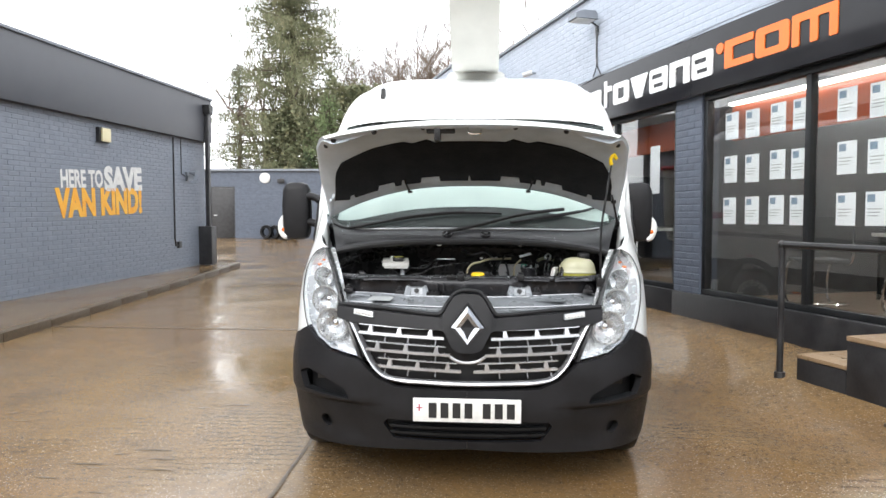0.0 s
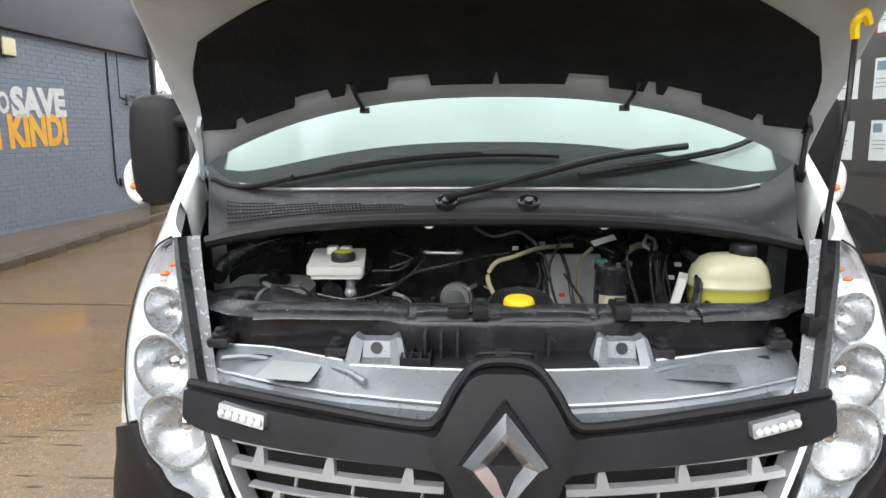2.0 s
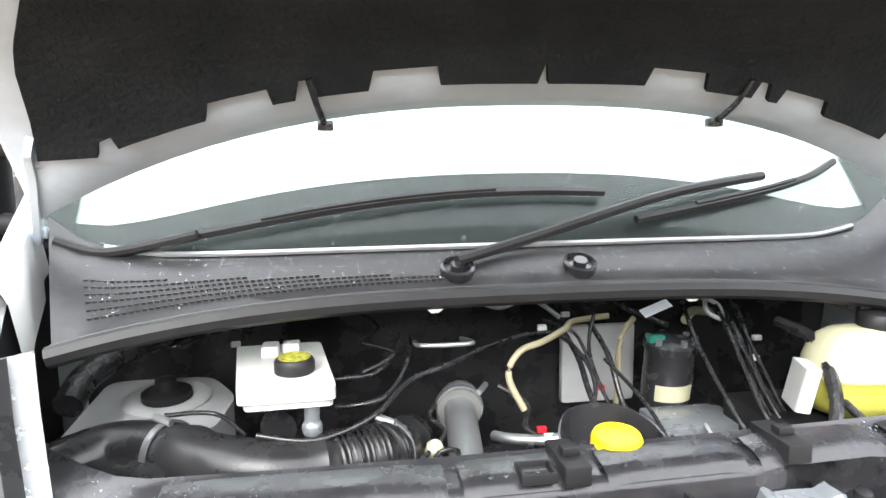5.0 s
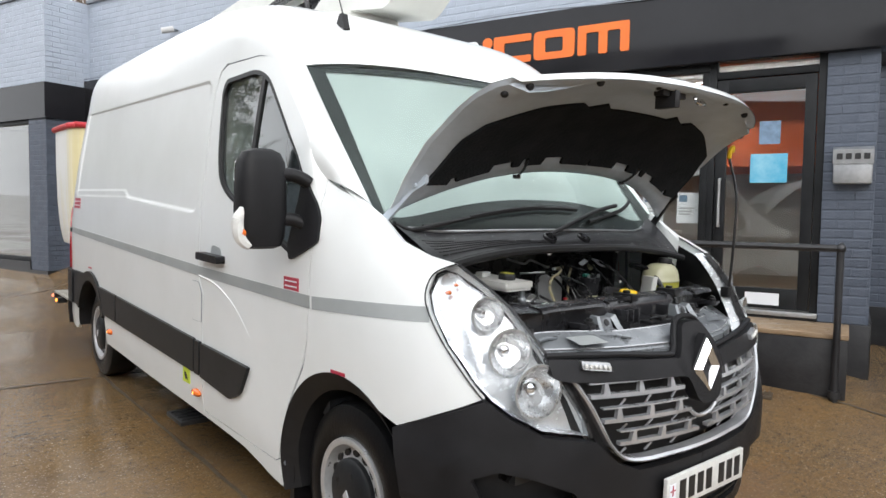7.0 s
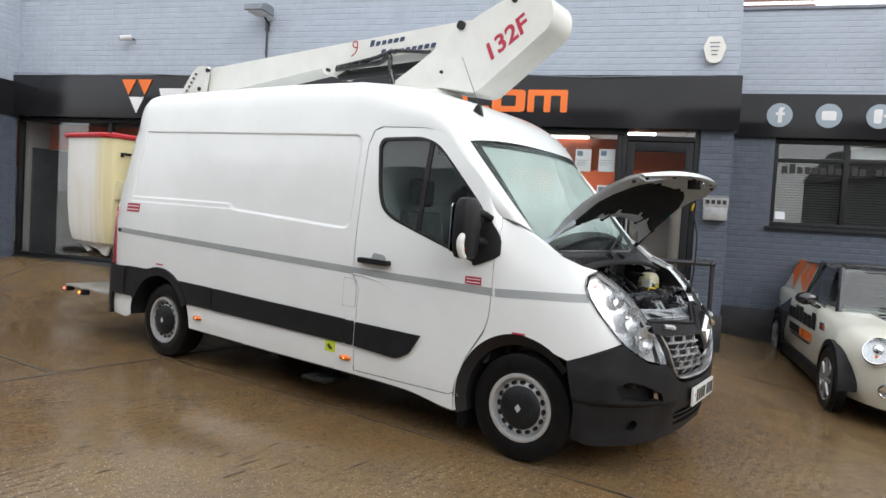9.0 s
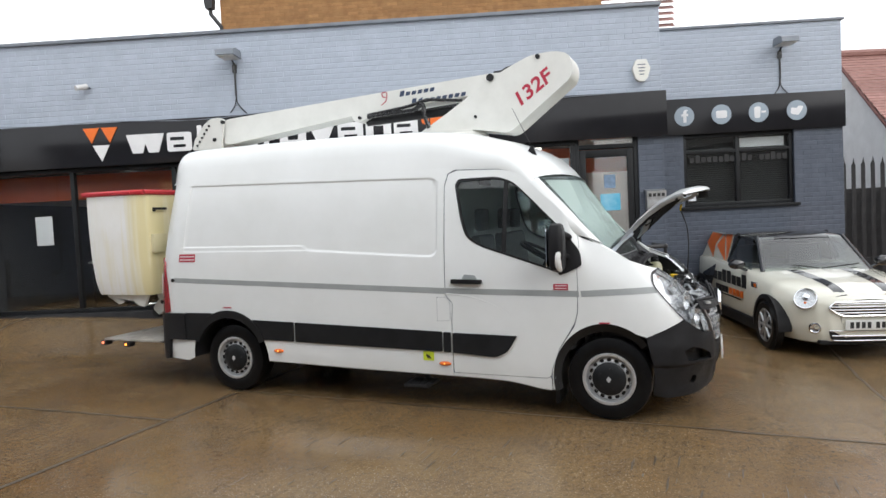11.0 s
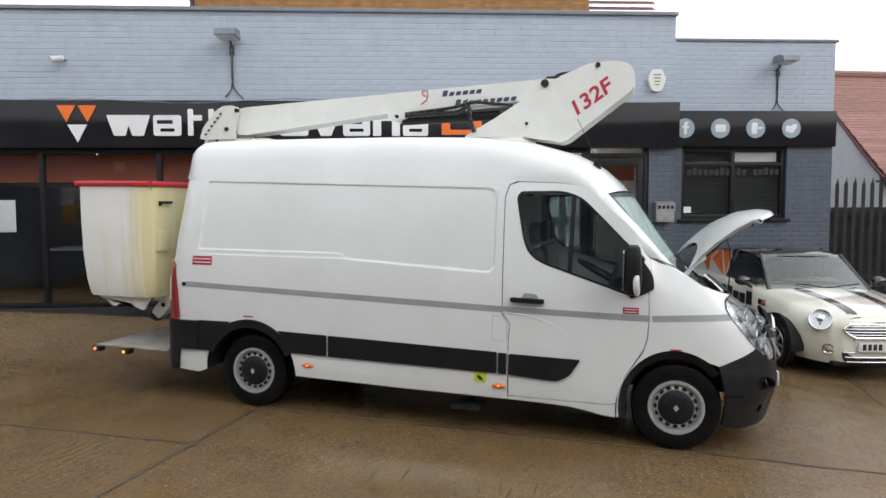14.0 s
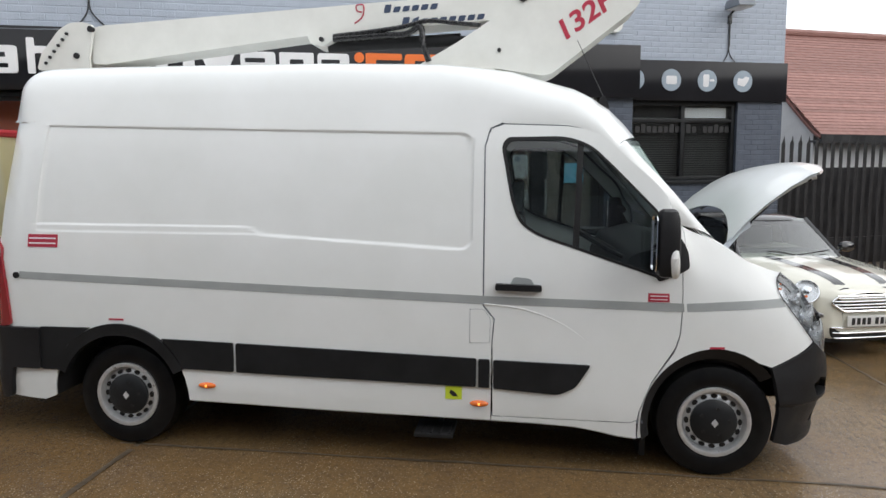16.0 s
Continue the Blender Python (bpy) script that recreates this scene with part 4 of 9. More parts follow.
box(b, -5, .03, -.03, .66, FAS0, FAS1 - .1)
box(b, -5, -.46, -.02, .2, -.1, .5)
box(b, -.48, .02, -.02, .2, -.1, .38)
single("fascia_wing", b, SIGN_BLACK, "glossy black band round the wing", "sign board", kind="structure", m=WING)
b = bmesh.new()
box(b, -5, .04, -.04, .2, 4.42, 4.47, .006)
single("coping_wing", b, COPING, "grey coping on the wing", "coping", kind="structure", m=WING)
window("window_3", -5, -.46, .5, FAS0, (-2.6,), "dark-framed shop window of the wing", m=WING)
b = bmesh.new()
box(b, -5, -.02, 3.0, 3.1, 0, 3)
box(b, -5, -.3, .25, 3.0, .3, .36)
box(b, -5, -.02, .2, 3.0, 2.9, 2.96)
box(b, -5.05, -5, .2, 3.0, .3, 2.9)
single("wall_wing_back", b, ROOM_WALL, "grey back wall and floor inside the wing", "wall", kind="structure", m=WING)
b = bmesh.new()
box(b, -5, -.3, 2.95, 2.99, 2.0, 2.9)
single("wall_wing_orange", b, ROOM_ORANGE, "orange band inside the wing", "wall", kind="structure", m=WING)
# roof over shop and wing
b = bmesh.new()
box(b, -7, 8.0, .24, 12, 3.9, 4.1)
single("roof_shop", b, FASCIA_GREY, "flat grey roof behind the parapet", "roof", kind="structure", m=FM)

# ---- the set-back bay with its window ----
BAY = FM @ pose(0, 1.4, 0)
brick_wall("wall_bay", BAY, 8.25, 11.46, 0, 4.43, BRICK_LIGHT, "pale painted brick wall of the set-back bay", holes=((8.25, 11.46, 0, 3.33),), near=(8.3, 11.5, 3.3, 4.4), seed=21)
brick_wall("wall_bay_lower", BAY, 8.25, 11.46, -.2, 2.76, BRICK_SLATE, "slate-blue painted brick wall under the bay's board", holes=((8.96, 10.70, 1.60, 2.76),), near=(8.3, 11.5, .8, 1.6), seed=22)
b = bmesh.new()
box(b, 8.25, 11.48, -.06, .2, 2.76, 3.33, .006)
single("fascia_bay", b, SIGN_BLACK, "glossy black board with round badges", "sign board", kind="structure", m=BAY)
b = bmesh.new()
box(b, 8.25, 11.50, -.03, .25, 4.43, 4.47, .006)
single("coping_bay", b, COPING, "grey coping on the bay", "coping", kind="structure", m=BAY)
brick_wall("wall_bay_side", BAY @ pose(11.46, 0, 0, 0, 0, 90), .002, 6, 0, 4.43, BRICK_LIGHT, "pale painted side wall of the bay", seed=23)
window("window_4", 8.96, 10.70, 1.60, 2.76, (9.83,), "dark-framed office window with closed blinds", m=BAY, transom=2.48, d0=.05)
b = bmesh.new()
box(b, 8.90, 10.76, -.05, .05, 1.55, 1.60, .006)
single("window_sill", b, TRIM_PLASTIC, "dark sill under the office window", "sill", kind="structure", m=BAY)
blind = thing("window_blind", "dark venetian blind behind the office window", "blind", m=BAY)
for i in range(26):
    b = bmesh.new()
    z = 1.66 + i * .034
    sheet(b, [[(9.0, .16, z), (10.66, .16, z)], [(9.0, .185, z + .022), (10.66, .185, z + .022)]])
    part("slat", b, BLIND, blind)
# added backing panel, coloured dark in place of an unlit room
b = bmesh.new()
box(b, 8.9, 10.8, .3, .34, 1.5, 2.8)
single("wall_bay_back", b, DARK_ROOM, "dark panel standing for the unlit room behind the blinds", "wall", kind="structure", m=BAY)
b = bmesh.new()
box(b, 9.9, 10.6, .14, .15, 2.53, 2.68)
single("reflector_panel", b, PAPER, "pale ventilator sheet in the top light", "panel", m=BAY)
b = bmesh.new()
box(b, 9.04, 9.16, .085, .09, 1.70, 1.80)
single("window_notice", b, PAPER, "small pale notice in the office window", "notice", m=BAY)
# a reflection of lettering, modelled as dark bars just behind the pane
sg = thing("window_lettering", "dark bars standing for unreadable trade lettering reflected in the window", "sign", m=BAY)
for i in range(17):
    if i in (11,):
        continue
    b = bmesh.new()
    box(b, 9.08 + i * .092, 9.15 + i * .092, .082, .088, 2.31, 2.40 + (.035 if i in (1, 6, 9, 14) else 0))
    part("text_bar", b, BLACK_INK, sg)
BADGE = mat("grey_badge", lin(.30, .36, .42), 0.4)
for i, s in enumerate((8.97, 9.55, 10.13, 10.72)):
    ob = thing("round_badge", "round grey badge with a plain white shape", "badge", group="round badges", m=BAY @ pose(s, -.062, 3.05))
    b = bmesh.new()
    cyl(b, (0, 0, 0), (0, -.012, 0), .155, n=28)
    part("disc", b, BADGE, ob)
    b = bmesh.new()
    f2 = lambda u, v, d: Vector((u, -.013 + d, v))
    if i == 0:
        prism(b, rounded([(-.02, -.10), (.03, -.10), (.03, .06), (.06, .10), (.0, .10), (-.02, .06)], .01), f2, 0, -.004)
        prism(b, [(-.05, .0), (.06, .0), (.06, .035), (-.05, .035)], f2, -.0045, -.007)
    elif i == 1:
        prism(b, rounded([(-.085, -.06), (.085, -.06), (.085, .06), (-.085, .06)], .03), f2, 0, -.004)
    elif i == 2:
        prism(b, rounded([(-.07, -.09), (.02, -.09), (.03, .09), (-.07, .09)], .03), f2, 0, -.004)
        prism(b, [(.04, -.01), (.11, -.01), (.11, .02), (.04, .02)], f2, 0, -.004)
    else:
        prism(b, rounded([(-.10, -.05), (.02, -.08), (.08, .0), (.10, .06), (.03, .07), (-.02, .02), (-.09, .05)], .02), f2, 0, -.004)
    part("plain_shape", b, SIGN_WHITE, ob)
flood_lamp(BAY @ pose(10.50, 0, 4.10), "grey floodlight on a bracket above the bay's board")

# ---- fence and gabled house past the bay ----
FENCE = FM @ pose(11.50, 1.75, 0)
fence = thing("palisade_fence", "black steel palisade fence with pointed pales", "fence", m=FENCE)
for k in range(2):
    b = bmesh.new()
    box(b, -.25, 5.2, .03, .06, .55 + k * 1.15, .62 + k * 1.15)
    part("rail", b, BLACK_PAINT, fence)
pale = None
for i in range(34):
    if pale is None:
        b = bmesh.new()
        prism(b, [(-.034, .05), (.034, .05), (.034, 2.16), (.016, 2.2), (0, 2.28), (-.016, 2.2), (-.034, 2.16)], lambda u, v, d: Vector((u, d + .012 * abs(u) / .034, v)), .0, .006)
        pale = part("pale", b, BLACK_PAINT, fence)
    else:
        o = new("pale", pale.data)
        o.parent = fence
        o.location = (i * .155, 0, .01 * math.sin(i * 2.1))
gate = thing("metal_gate", "black sheet metal gate behind the fence", "gate", m=FENCE)
b = bmesh.new()
box(b, -.1, 5.2, .5, .54, .1, 1.75)
part("panel", b, BLACK_PAINT, gate)
HOUSE = Matrix(((FD.x, -FN.x, 0, FO.x), (FD.y, -FN.y, 0, FO.y), (0, 0, 1, 0), (0, 0, 0, 1))) @ pose(13.6, 0, 0)
house = thing("gabled_house", "white rendered house with a red tiled roof", "house", m=HOUSE)
b = bmesh.new()
prism(b, [(3.25, 0), (8.0, 0), (8.0, 2.5), (5.65, 4.72), (3.25, 2.60)], lambda u, v, d: Vector((d, u, v)), 0, .25)
part("gable_wall", b, WHITE_RENDER, house)
b = bmesh.new()
box(b, .25, 9.4, 3.25, 3.45, 0, 2.45)
part("front_wall", b, WHITE_RENDER, house)
b = bmesh.new()
box(b, -.10, 9.4, 2.93, 2.97, 2.36, 2.52)
part("gutter_board", b, BLACK_PAINT, house)
b = bmesh.new()
box(b, -.08, 9.4, 2.97, 3.25, 2.38, 2.42)
part("soffit", b, BLACK_PAINT, house)
b = bmesh.new()
sheet(b, [[(-.08, 2.98, 2.50), (9.4, 2.98, 2.50)], [(-.08, 3.3, 2.74), (9.4, 3.3, 2.74)], [(-.08, 5.65, 4.86), (9.4, 5.65, 4.86)], [(-.08, 8.2, 2.40), (9.4, 8.2, 2.40)]])
roof = part("roof", b, ROOF_TILE, house)
for k in range(36):  # courses of plain tiles
    t0 = k / 36
    y0, z0 = 2.96 + 2.68 * t0, 2.50 + 2.34 * t0 - .03 * math.sin(math.pi * t0)
    b = bmesh.new()
    x1 = -.10 + .012 * math.sin(k * 2.3)
    sheet(b, [[(x1, y0, z0 + .004), (9.4, y0, z0 + .004)], [(x1, y0 - .004, z0 + .030), (9.4, y0 - .004, z0 + .030)], [(x1, y0 + .082, z0 + .090), (9.4, y0 + .082, z0 + .090)]])
    part("tile_course", b, ROOF_TILE, roof)
b = bmesh.new()
tube(b, [(-.12, 5.65, 4.90), (4, 5.65, 4.90), (9.4, 5.65, 4.90)], .09, 8)
part("ridge", b, ROOF_TILE, house)
b = bmesh.new()
tube(b, [(-.10, 2.95, 2.46), (-.10, 3.3, 2.70), (-.10, 4.5, 3.77), (-.10, 5.65, 4.82)], .035, 6)
part("verge", b, mat("dark_red_verge", lin(.10, .035, .032), 0.7, col2=lin(.15, .06, .05), scale=9), house)

# ---- the brown brick block behind ----
BROWN = FM @ pose(0.0, 5.7, 0)
brick_wall("wall_brown_block", BROWN, 0.0, 8.6, 3.9, 8.4, BRICK_BROWN, "buff-brown brick block rising behind the shop", seed=31)
b = bmesh.new()
box(b, -.05, 8.65, -.25, 5, 8.4, 8.55)
box(b, .02, 8.58, .23, 5, 3.9, 8.4)
single("roof_brown_block", b, FASCIA_GREY, "flat roof of the brown block", "roof", kind="structure", m=BROWN)
dp = thing("down_pipe", "dark drain pipe with a hopper on the brown block", "drain pipe", m=BROWN)
b = bmesh.new()
straight(b, [(-.2, -.08, 8), (-.2, -.08, 6.5), (.02, -.06, 6.2), (.02, -.06, 4.6)], .045)
part("pipe", b, BLACK_PAINT, dp)
b = bmesh.new()
prism(b, [(-.32, 6.95), (-.08, 6.95), (-.12, 6.6), (-.28, 6.6)], lambda u, v, d: Vector((u, d, v)), -.2, -.01)
part("hopper", b, BLACK_PAINT, dp)
b = bmesh.new()
for i in range(8):
    sheet(b, [[(8.6, 1.5 + .0, 6.9 - i * .14), (10.6, 1.5, 6.9 - i * .14)], [(8.6, 1.35 - .0, 6.78 - i * .14), (10.6, 1.35, 6.78 - i * .14)]])
single("roof_neighbour", b, ROOF_TILE, "dark tiled roof edge beside the brown block", "roof", kind="structure", m=BROWN)

# ---- the dark building across the yard ----
LM = Matrix.Translation((-6.75, 5.8, 0)) @ Matrix.Rotation(math.atan2(.24, 6.37) * -1 + radians(90), 4, "Z")
LL = 6.45
LM2 = LM @ pose(0, 0, 0)
brick_wall("wall_left", LM2 @ Matrix.Identity(4), -10.0, LL, 0, 2.92, BRICK_LEFT, "dark slate painted brick wall across the yard", near=(0.8, 3.9, 1.2, 2.2), seed=41, proud=.006, length=.2246)
b = bmesh.new()
box(b, -10.0, LL + .12, -.14, .5, 2.92, 3.90, .01)
single("fascia_left", b, FASCIA_GREY, "dark grey clad fascia above the brick wall", "fascia", kind="structure", m=LM2)
b = bmesh.new()
box(b, -10.0, LL + .16, -.17, .55, 3.90, 3.95, .008)
single("coping_left", b, COPING, "thin pale roof edge", "coping", kind="structure", m=LM2)
brick_wall("wall_left_end", LM2 @ pose(LL, 0, 0, 0, 0, 90), .002, 6, 0, 2.92, BRICK_LEFT, "end wall of the dark building", seed=42, proud=.010, length=.2246)
b = bmesh.new()
box(b, -10, LL, .22, 6.2, 3.0, 3.85)
box(b, -10, -9.8, .22, 6.2, 0, 3.0)
single("roof_left", b, FASCIA_GREY, "flat roof of the dark building", "roof", kind="structure", m=LM2)


# ---- the van: a chart (u, z) wrapped round its plan ----
PLAN = [(0, .03), (.25, .04), (.5, .085), (.70, .16), (.83, .25), (.91, .345), (.955, .45), (.99, .6), (1.01, .8), (1.025, 1.0), (1.03, 1.3), (1.03, 2.2), (1.03, 3.2), (1.03, 4.2), (1.03, 5.0), (1.02, 5.25), (.98, 5.38), (.88, 5.43), (.5, 5.45), (0, 5.45)]


def plan_curve():
    P = [(-PLAN[1][0], PLAN[1][1])] + PLAN + [(-PLAN[-2][0], PLAN[-2][1])]
    out = []
    for i in range(1, len(P) - 2):
        for k in range(12):
            t = k / 12
            out.append(tuple(.5 * (2 * P[i][a] + (P[i + 1][a] - P[i - 1][a]) * t + (2 * P[i - 1][a] - 5 * P[i][a] + 4 * P[i + 1][a] - P[i + 2][a]) * t * t + (3 * P[i][a] - P[i - 1][a] - 3 * P[i + 1][a] + P[i + 2][a]) * t ** 3) for a in (0, 1)))
    return out + [PLAN[-1]]


CURVE = plan_curve()
ARC = [0.0]
for pa, pb in zip(CURVE, CURVE[1:]):
    ARC.append(ARC[-1] + math.dist(pa, pb))
k13 = min(range(len(CURVE)), key=lambda i: abs(CURVE[i][1] - 1.3) + (CURVE[i][0] < .9) * 9)
shift = ARC[k13] - CURVE[k13][1]
ARC = [a - shift for a in ARC]
UC = ARC[0]


def plan_at(u):
    lo, hi = 0, len(ARC) - 1
    while hi - lo > 1:
        mid = (lo + hi) // 2
        lo, hi = (mid, hi) if ARC[mid] <= u else (lo, mid)
    t = (u - ARC[lo]) / (ARC[hi] - ARC[lo])
    return tuple(CURVE[lo][a] + (CURVE[hi][a] - CURVE[lo][a]) * t for a in (0, 1))


def u_of(x):
    """The chart's u for a distance x from the middle, on the nose."""
    for a, b, ua, ub in zip(CURVE, CURVE[1:], ARC, ARC[1:]):
        if a[0] <= x <= b[0]:
            return ua + (ub - ua) * (x - a[0]) / max(b[0] - a[0], 1e-6)
    return ARC[len(ARC) // 3]


def recess(u, z):
    """Depth of the pressed panel in the load side."""
    top = 2.022 + .020 * (u - 2.3)
    bot = min(1.335 + .055 * (u - 2.39), 1.402)
    # distance inside a rounded rectangle, larger corners at the cab end
    r = .085 if u < 3 else .02
    du, dz = min(u - 2.275, 5.10 - u), min(z - bot, top - z)
    d = min(du, dz) if du > r or dz > r else r - math.hypot(r - min(du, r), r - min(dz, r))
    ledge = .046 * smooth01(3.55, 3.68, u)
    step = min(d, z - bot - ledge) if ledge else d
    return .0035 * smooth01(0, .012, d) + .0055 * smooth01(0, .010, step)


def hull(u, z, inset=0.0, side=-1):
    x, y = plan_at(u)
    f = 1 - smooth01(.5, 1.25, y)
    if inset:
        x2, y2 = plan_at(u + .01)
        dx, dy = x2 - x, y2 - y
        n = math.hypot(dx, dy) or 1
        x, y = x - dy / n * inset, y + dx / n * inset
    edge = min(1, x / .9)
    if z > .72:
        y += .22 * ((z - .72) / .5) ** 1.6 * f
    if z > 1.1:
        x -= .10 * ((z - 1.1) / .95) ** 1.6 * edge
    x -= .045 * f * smooth01(.95, 1.36, z) * edge
    if z < .42:
        x -= .10 * (.42 - z) * edge
        y += .25 * (.42 - z) * (1 - smooth01(.3, .8, y))
    if z > 1.0 and y > 4:
        y -= .20 * ((z - 1.0) / 1.4) ** 1.5 * smooth01(4.6, 5.4, y)
    x -= recess(u, z)
    return Vector((side * x, y, z))


def arch(uc, zc, r, rz, a0, a1, n=18):
    return [(uc + r * math.cos(radians(a0 + (a1 - a0) * i / n)), zc + rz * math.sin(radians(a0 + (a1 - a0) * i / n))) for i in range(n + 1)]


van = thing("van", "white high-roof panel van carrying a boom, bonnet raised", "van")

WING_EDGE = [(.216, 1.214), (.30, 1.235), (.417, 1.289), (.481, 1.359), (.564, 1.434), (.66, 1.500), (.75, 1.495)]
DOOR_FRONT = [(.75, 1.495), (.90, 1.40), (1.03, 1.22), (1.073, .873), (1.095, .784)]
DOOR_TOP = [(1.446, 1.929), (1.49, 1.97), (1.558, 2.017), (1.64, 2.045), (1.735, 2.061), (2.10, 2.072), (2.175, 2.046), (2.208, 1.945)]
WINDOW_PTS = [(2.115, 1.946), (2.085, 1.998), (1.74, 2.003), (1.599, 1.955), (1.464, 1.827), (1.20, 1.56), (.985, 1.36), (.965, 1.27), (1.20, 1.19), (1.318, 1.232), (1.891, 1.422), (2.006, 1.494), (2.056, 1.629)]
WINDOW = rounded(WINDOW_PTS, [.03, .04, .14, .10, .10, .10, .03, .03, .02, .10, .10, .10, .08], 4)
PILLAR_LINE = [(.75, 1.495), (1.0, 1.58), (1.20, 1.71), (1.35, 1.84), (1.446, 1.929)]

for side in (-1, 1):
    S = lambda u, z, d=0.0, side=side: hull(u, z, d, side)
    # front wing: from the lamp back to the door, over the wheel
    b = bmesh.new()
    wheel_f = [(.862 + .415 * math.cos(radians(a)), .335 + .455 * math.sin(radians(a))) for a in range(-12, 146, 8)]
    out = [(.216, 1.214), (.30, 1.18), (.342, 1.12), (.345, 1.06), (.318, .97), (.262, .865), (.225, .815), (.38, .755), (.545, .685)] + wheel_f[::-1][2:] + [(1.292, .235), (1.286, .40), (1.22, .58), (1.10, .765), (1.088, .80), (1.066, .873), (1.023, 1.22), (.89, 1.40), (.74, 1.490)] + WING_EDGE[-3::-1][:4]
    skin(b, out, [], S, steps(.2, 1.3, .06), steps(.25, 1.5, .06), .02)
    part("front_wing", b, VAN_WHITE, van)
    # cab door with its window hole
    b = bmesh.new()
    out = [(1.10, .79), (1.225, .585), (1.292, .40), (1.299, .352), (1.335, .333), (2.145, .336), (2.150, .79), (2.138, .93), (2.203, 1.01), (2.204, 1.35)] + DOOR_TOP[::-1] + PILLAR_LINE[::-1][1:-1] + DOOR_FRONT[:-1]
    skin(b, out, [WINDOW], S, steps(.7, 2.2, .08), steps(.3, 2.1, .08), .02)
    dr = part("cab_door", b, VAN_WHITE, van)
    b = bmesh.new()
    tube(b, [S(u, z, .013) for u, z in out + out[:1]], .0095, 6)
    part("door_seal", b, COPING, dr)
    # window rubber and glass
    b = bmesh.new()
    gl = WINDOW
    cx, cz = 1.62, 1.62
    inner = [(cx + (u - cx) * .955, cz + (z - cz) * .945) for u, z in gl]
    skin(b, gl, [inner], lambda u, z, d, S=S: S(u, z, -.003 + d), steps(.9, 2.2, .08), steps(1.2, 2.0, .08), .02)
    part("window_seal", b, SEAL, dr)
    b = bmesh.new()
    skin(b, gl, [], lambda u, z, d, S=S: S(u, z, .012 + d), steps(.9, 2.2, .08), steps(1.2, 2.0, .08), 0)
    part("pane", b, SIDE_GLASS, dr).visible_shadow = False
    b = bmesh.new()
    skin(b, [(1.66, 1.345), (1.695, 1.355), (1.675, 1.99), (1.64, 1.98)], [], lambda u, z, d, S=S: S(u, z, .004 + d), [], steps(1.3, 2, .08), .015)
    part("window_post", b, SEAL, dr)
    b = bmesh.new()
    skin(b, rounded([(.93, 1.40), (.905, 1.35), (.95, 1.255), (1.21, 1.175), (1.23, 1.23), (1.13, 1.48), (1.10, 1.50)], .02), [], lambda u, z, d, S=S: S(u, z, -.012 + d), steps(.9, 1.3, .06), steps(1.1, 1.5, .06), .02)
    part("mirror_base", b, BLACK_PLASTIC, dr)
    # door handle with its dished pocket
    b = bmesh.new()
    skin(b, rounded([(1.90, 1.118), (1.93, 1.175), (2.03, 1.185), (2.06, 1.118)], .02), [], lambda u, z, d, S=S: S(u, z, -.003 + d), [], [], .012)
    part("handle_pocket", b, STRIPE_GREY, dr)
    b = bmesh.new()
    skin(b, rounded([(1.868, 1.105), (1.868, 1.14), (2.137, 1.145), (2.137, 1.108)], .012), [], lambda u, z, d, S=S: S(u, z, -.045 + d), steps(1.87, 2.13, .05), [], .044)
    part("door_handle", b, BLACK_PLASTIC, dr)
    # load side with its rear wheel arch, pressed panel and tail corner
    b = bmesh.new()
    wheel_r = [(4.53 + .46 * math.cos(radians(a)), .335 + .475 * math.sin(radians(a))) for a in range(0, 181, 9)]
    out = [(2.157, .306), (2.157, .79), (2.146, .925), (2.212, 1.005), (2.213, 1.35), (2.216, 1.945), (2.185, 2.052), (2.12, 2.08), (2.12, 2.10), (5.42, 2.10), (5.52, 1.40), (5.52, .33), (5.07, .30), (4.995, .33)] + wheel_r + [(4.068, .342), (3.12, .320)]
    skin(b, out, [], S, sorted({*steps(2.15, 5.5, .11), 2.275, 2.281, 2.287, 2.295, 2.305, 2.32, 2.335, 2.36, 5.088, 5.094, 5.10, 3.55, 3.59, 3.62, 3.65, 3.68}), steps(.3, 1.32, .1) + [1.326 + .006 * i for i in range(25)] + steps(1.48, 1.99, .1) + [1.995 + .006 * i for i in range(16)], .02)
    part("load_side", b, VAN_WHITE, van)
    # sill below the door, with the grey lip that runs on under the load side
    b = bmesh.new()
    skin(b, [(1.302, .343), (1.298, .234), (1.40, .244), (1.52, .268), (1.66, .290), (1.85, .299), (2.152, .306), (2.152, .330), (1.338, .327)], [], S, steps(1.3, 2.15, .1), steps(.24, .34, .03), .02)
    part("sill_panel", b, VAN_WHITE, van)
    b = bmesh.new()
    tube(b, [S(u, z - .003, .012) for u, z in ((4.06, .342), (3.60, .332), (3.12, .320), (2.60, .313), (2.152, .306), (1.85, .299), (1.66, .290), (1.52, .268), (1.40, .244), (1.30, .234))], .0075, 6)
    part("sill_lip", b, STRIPE_GREY, van)
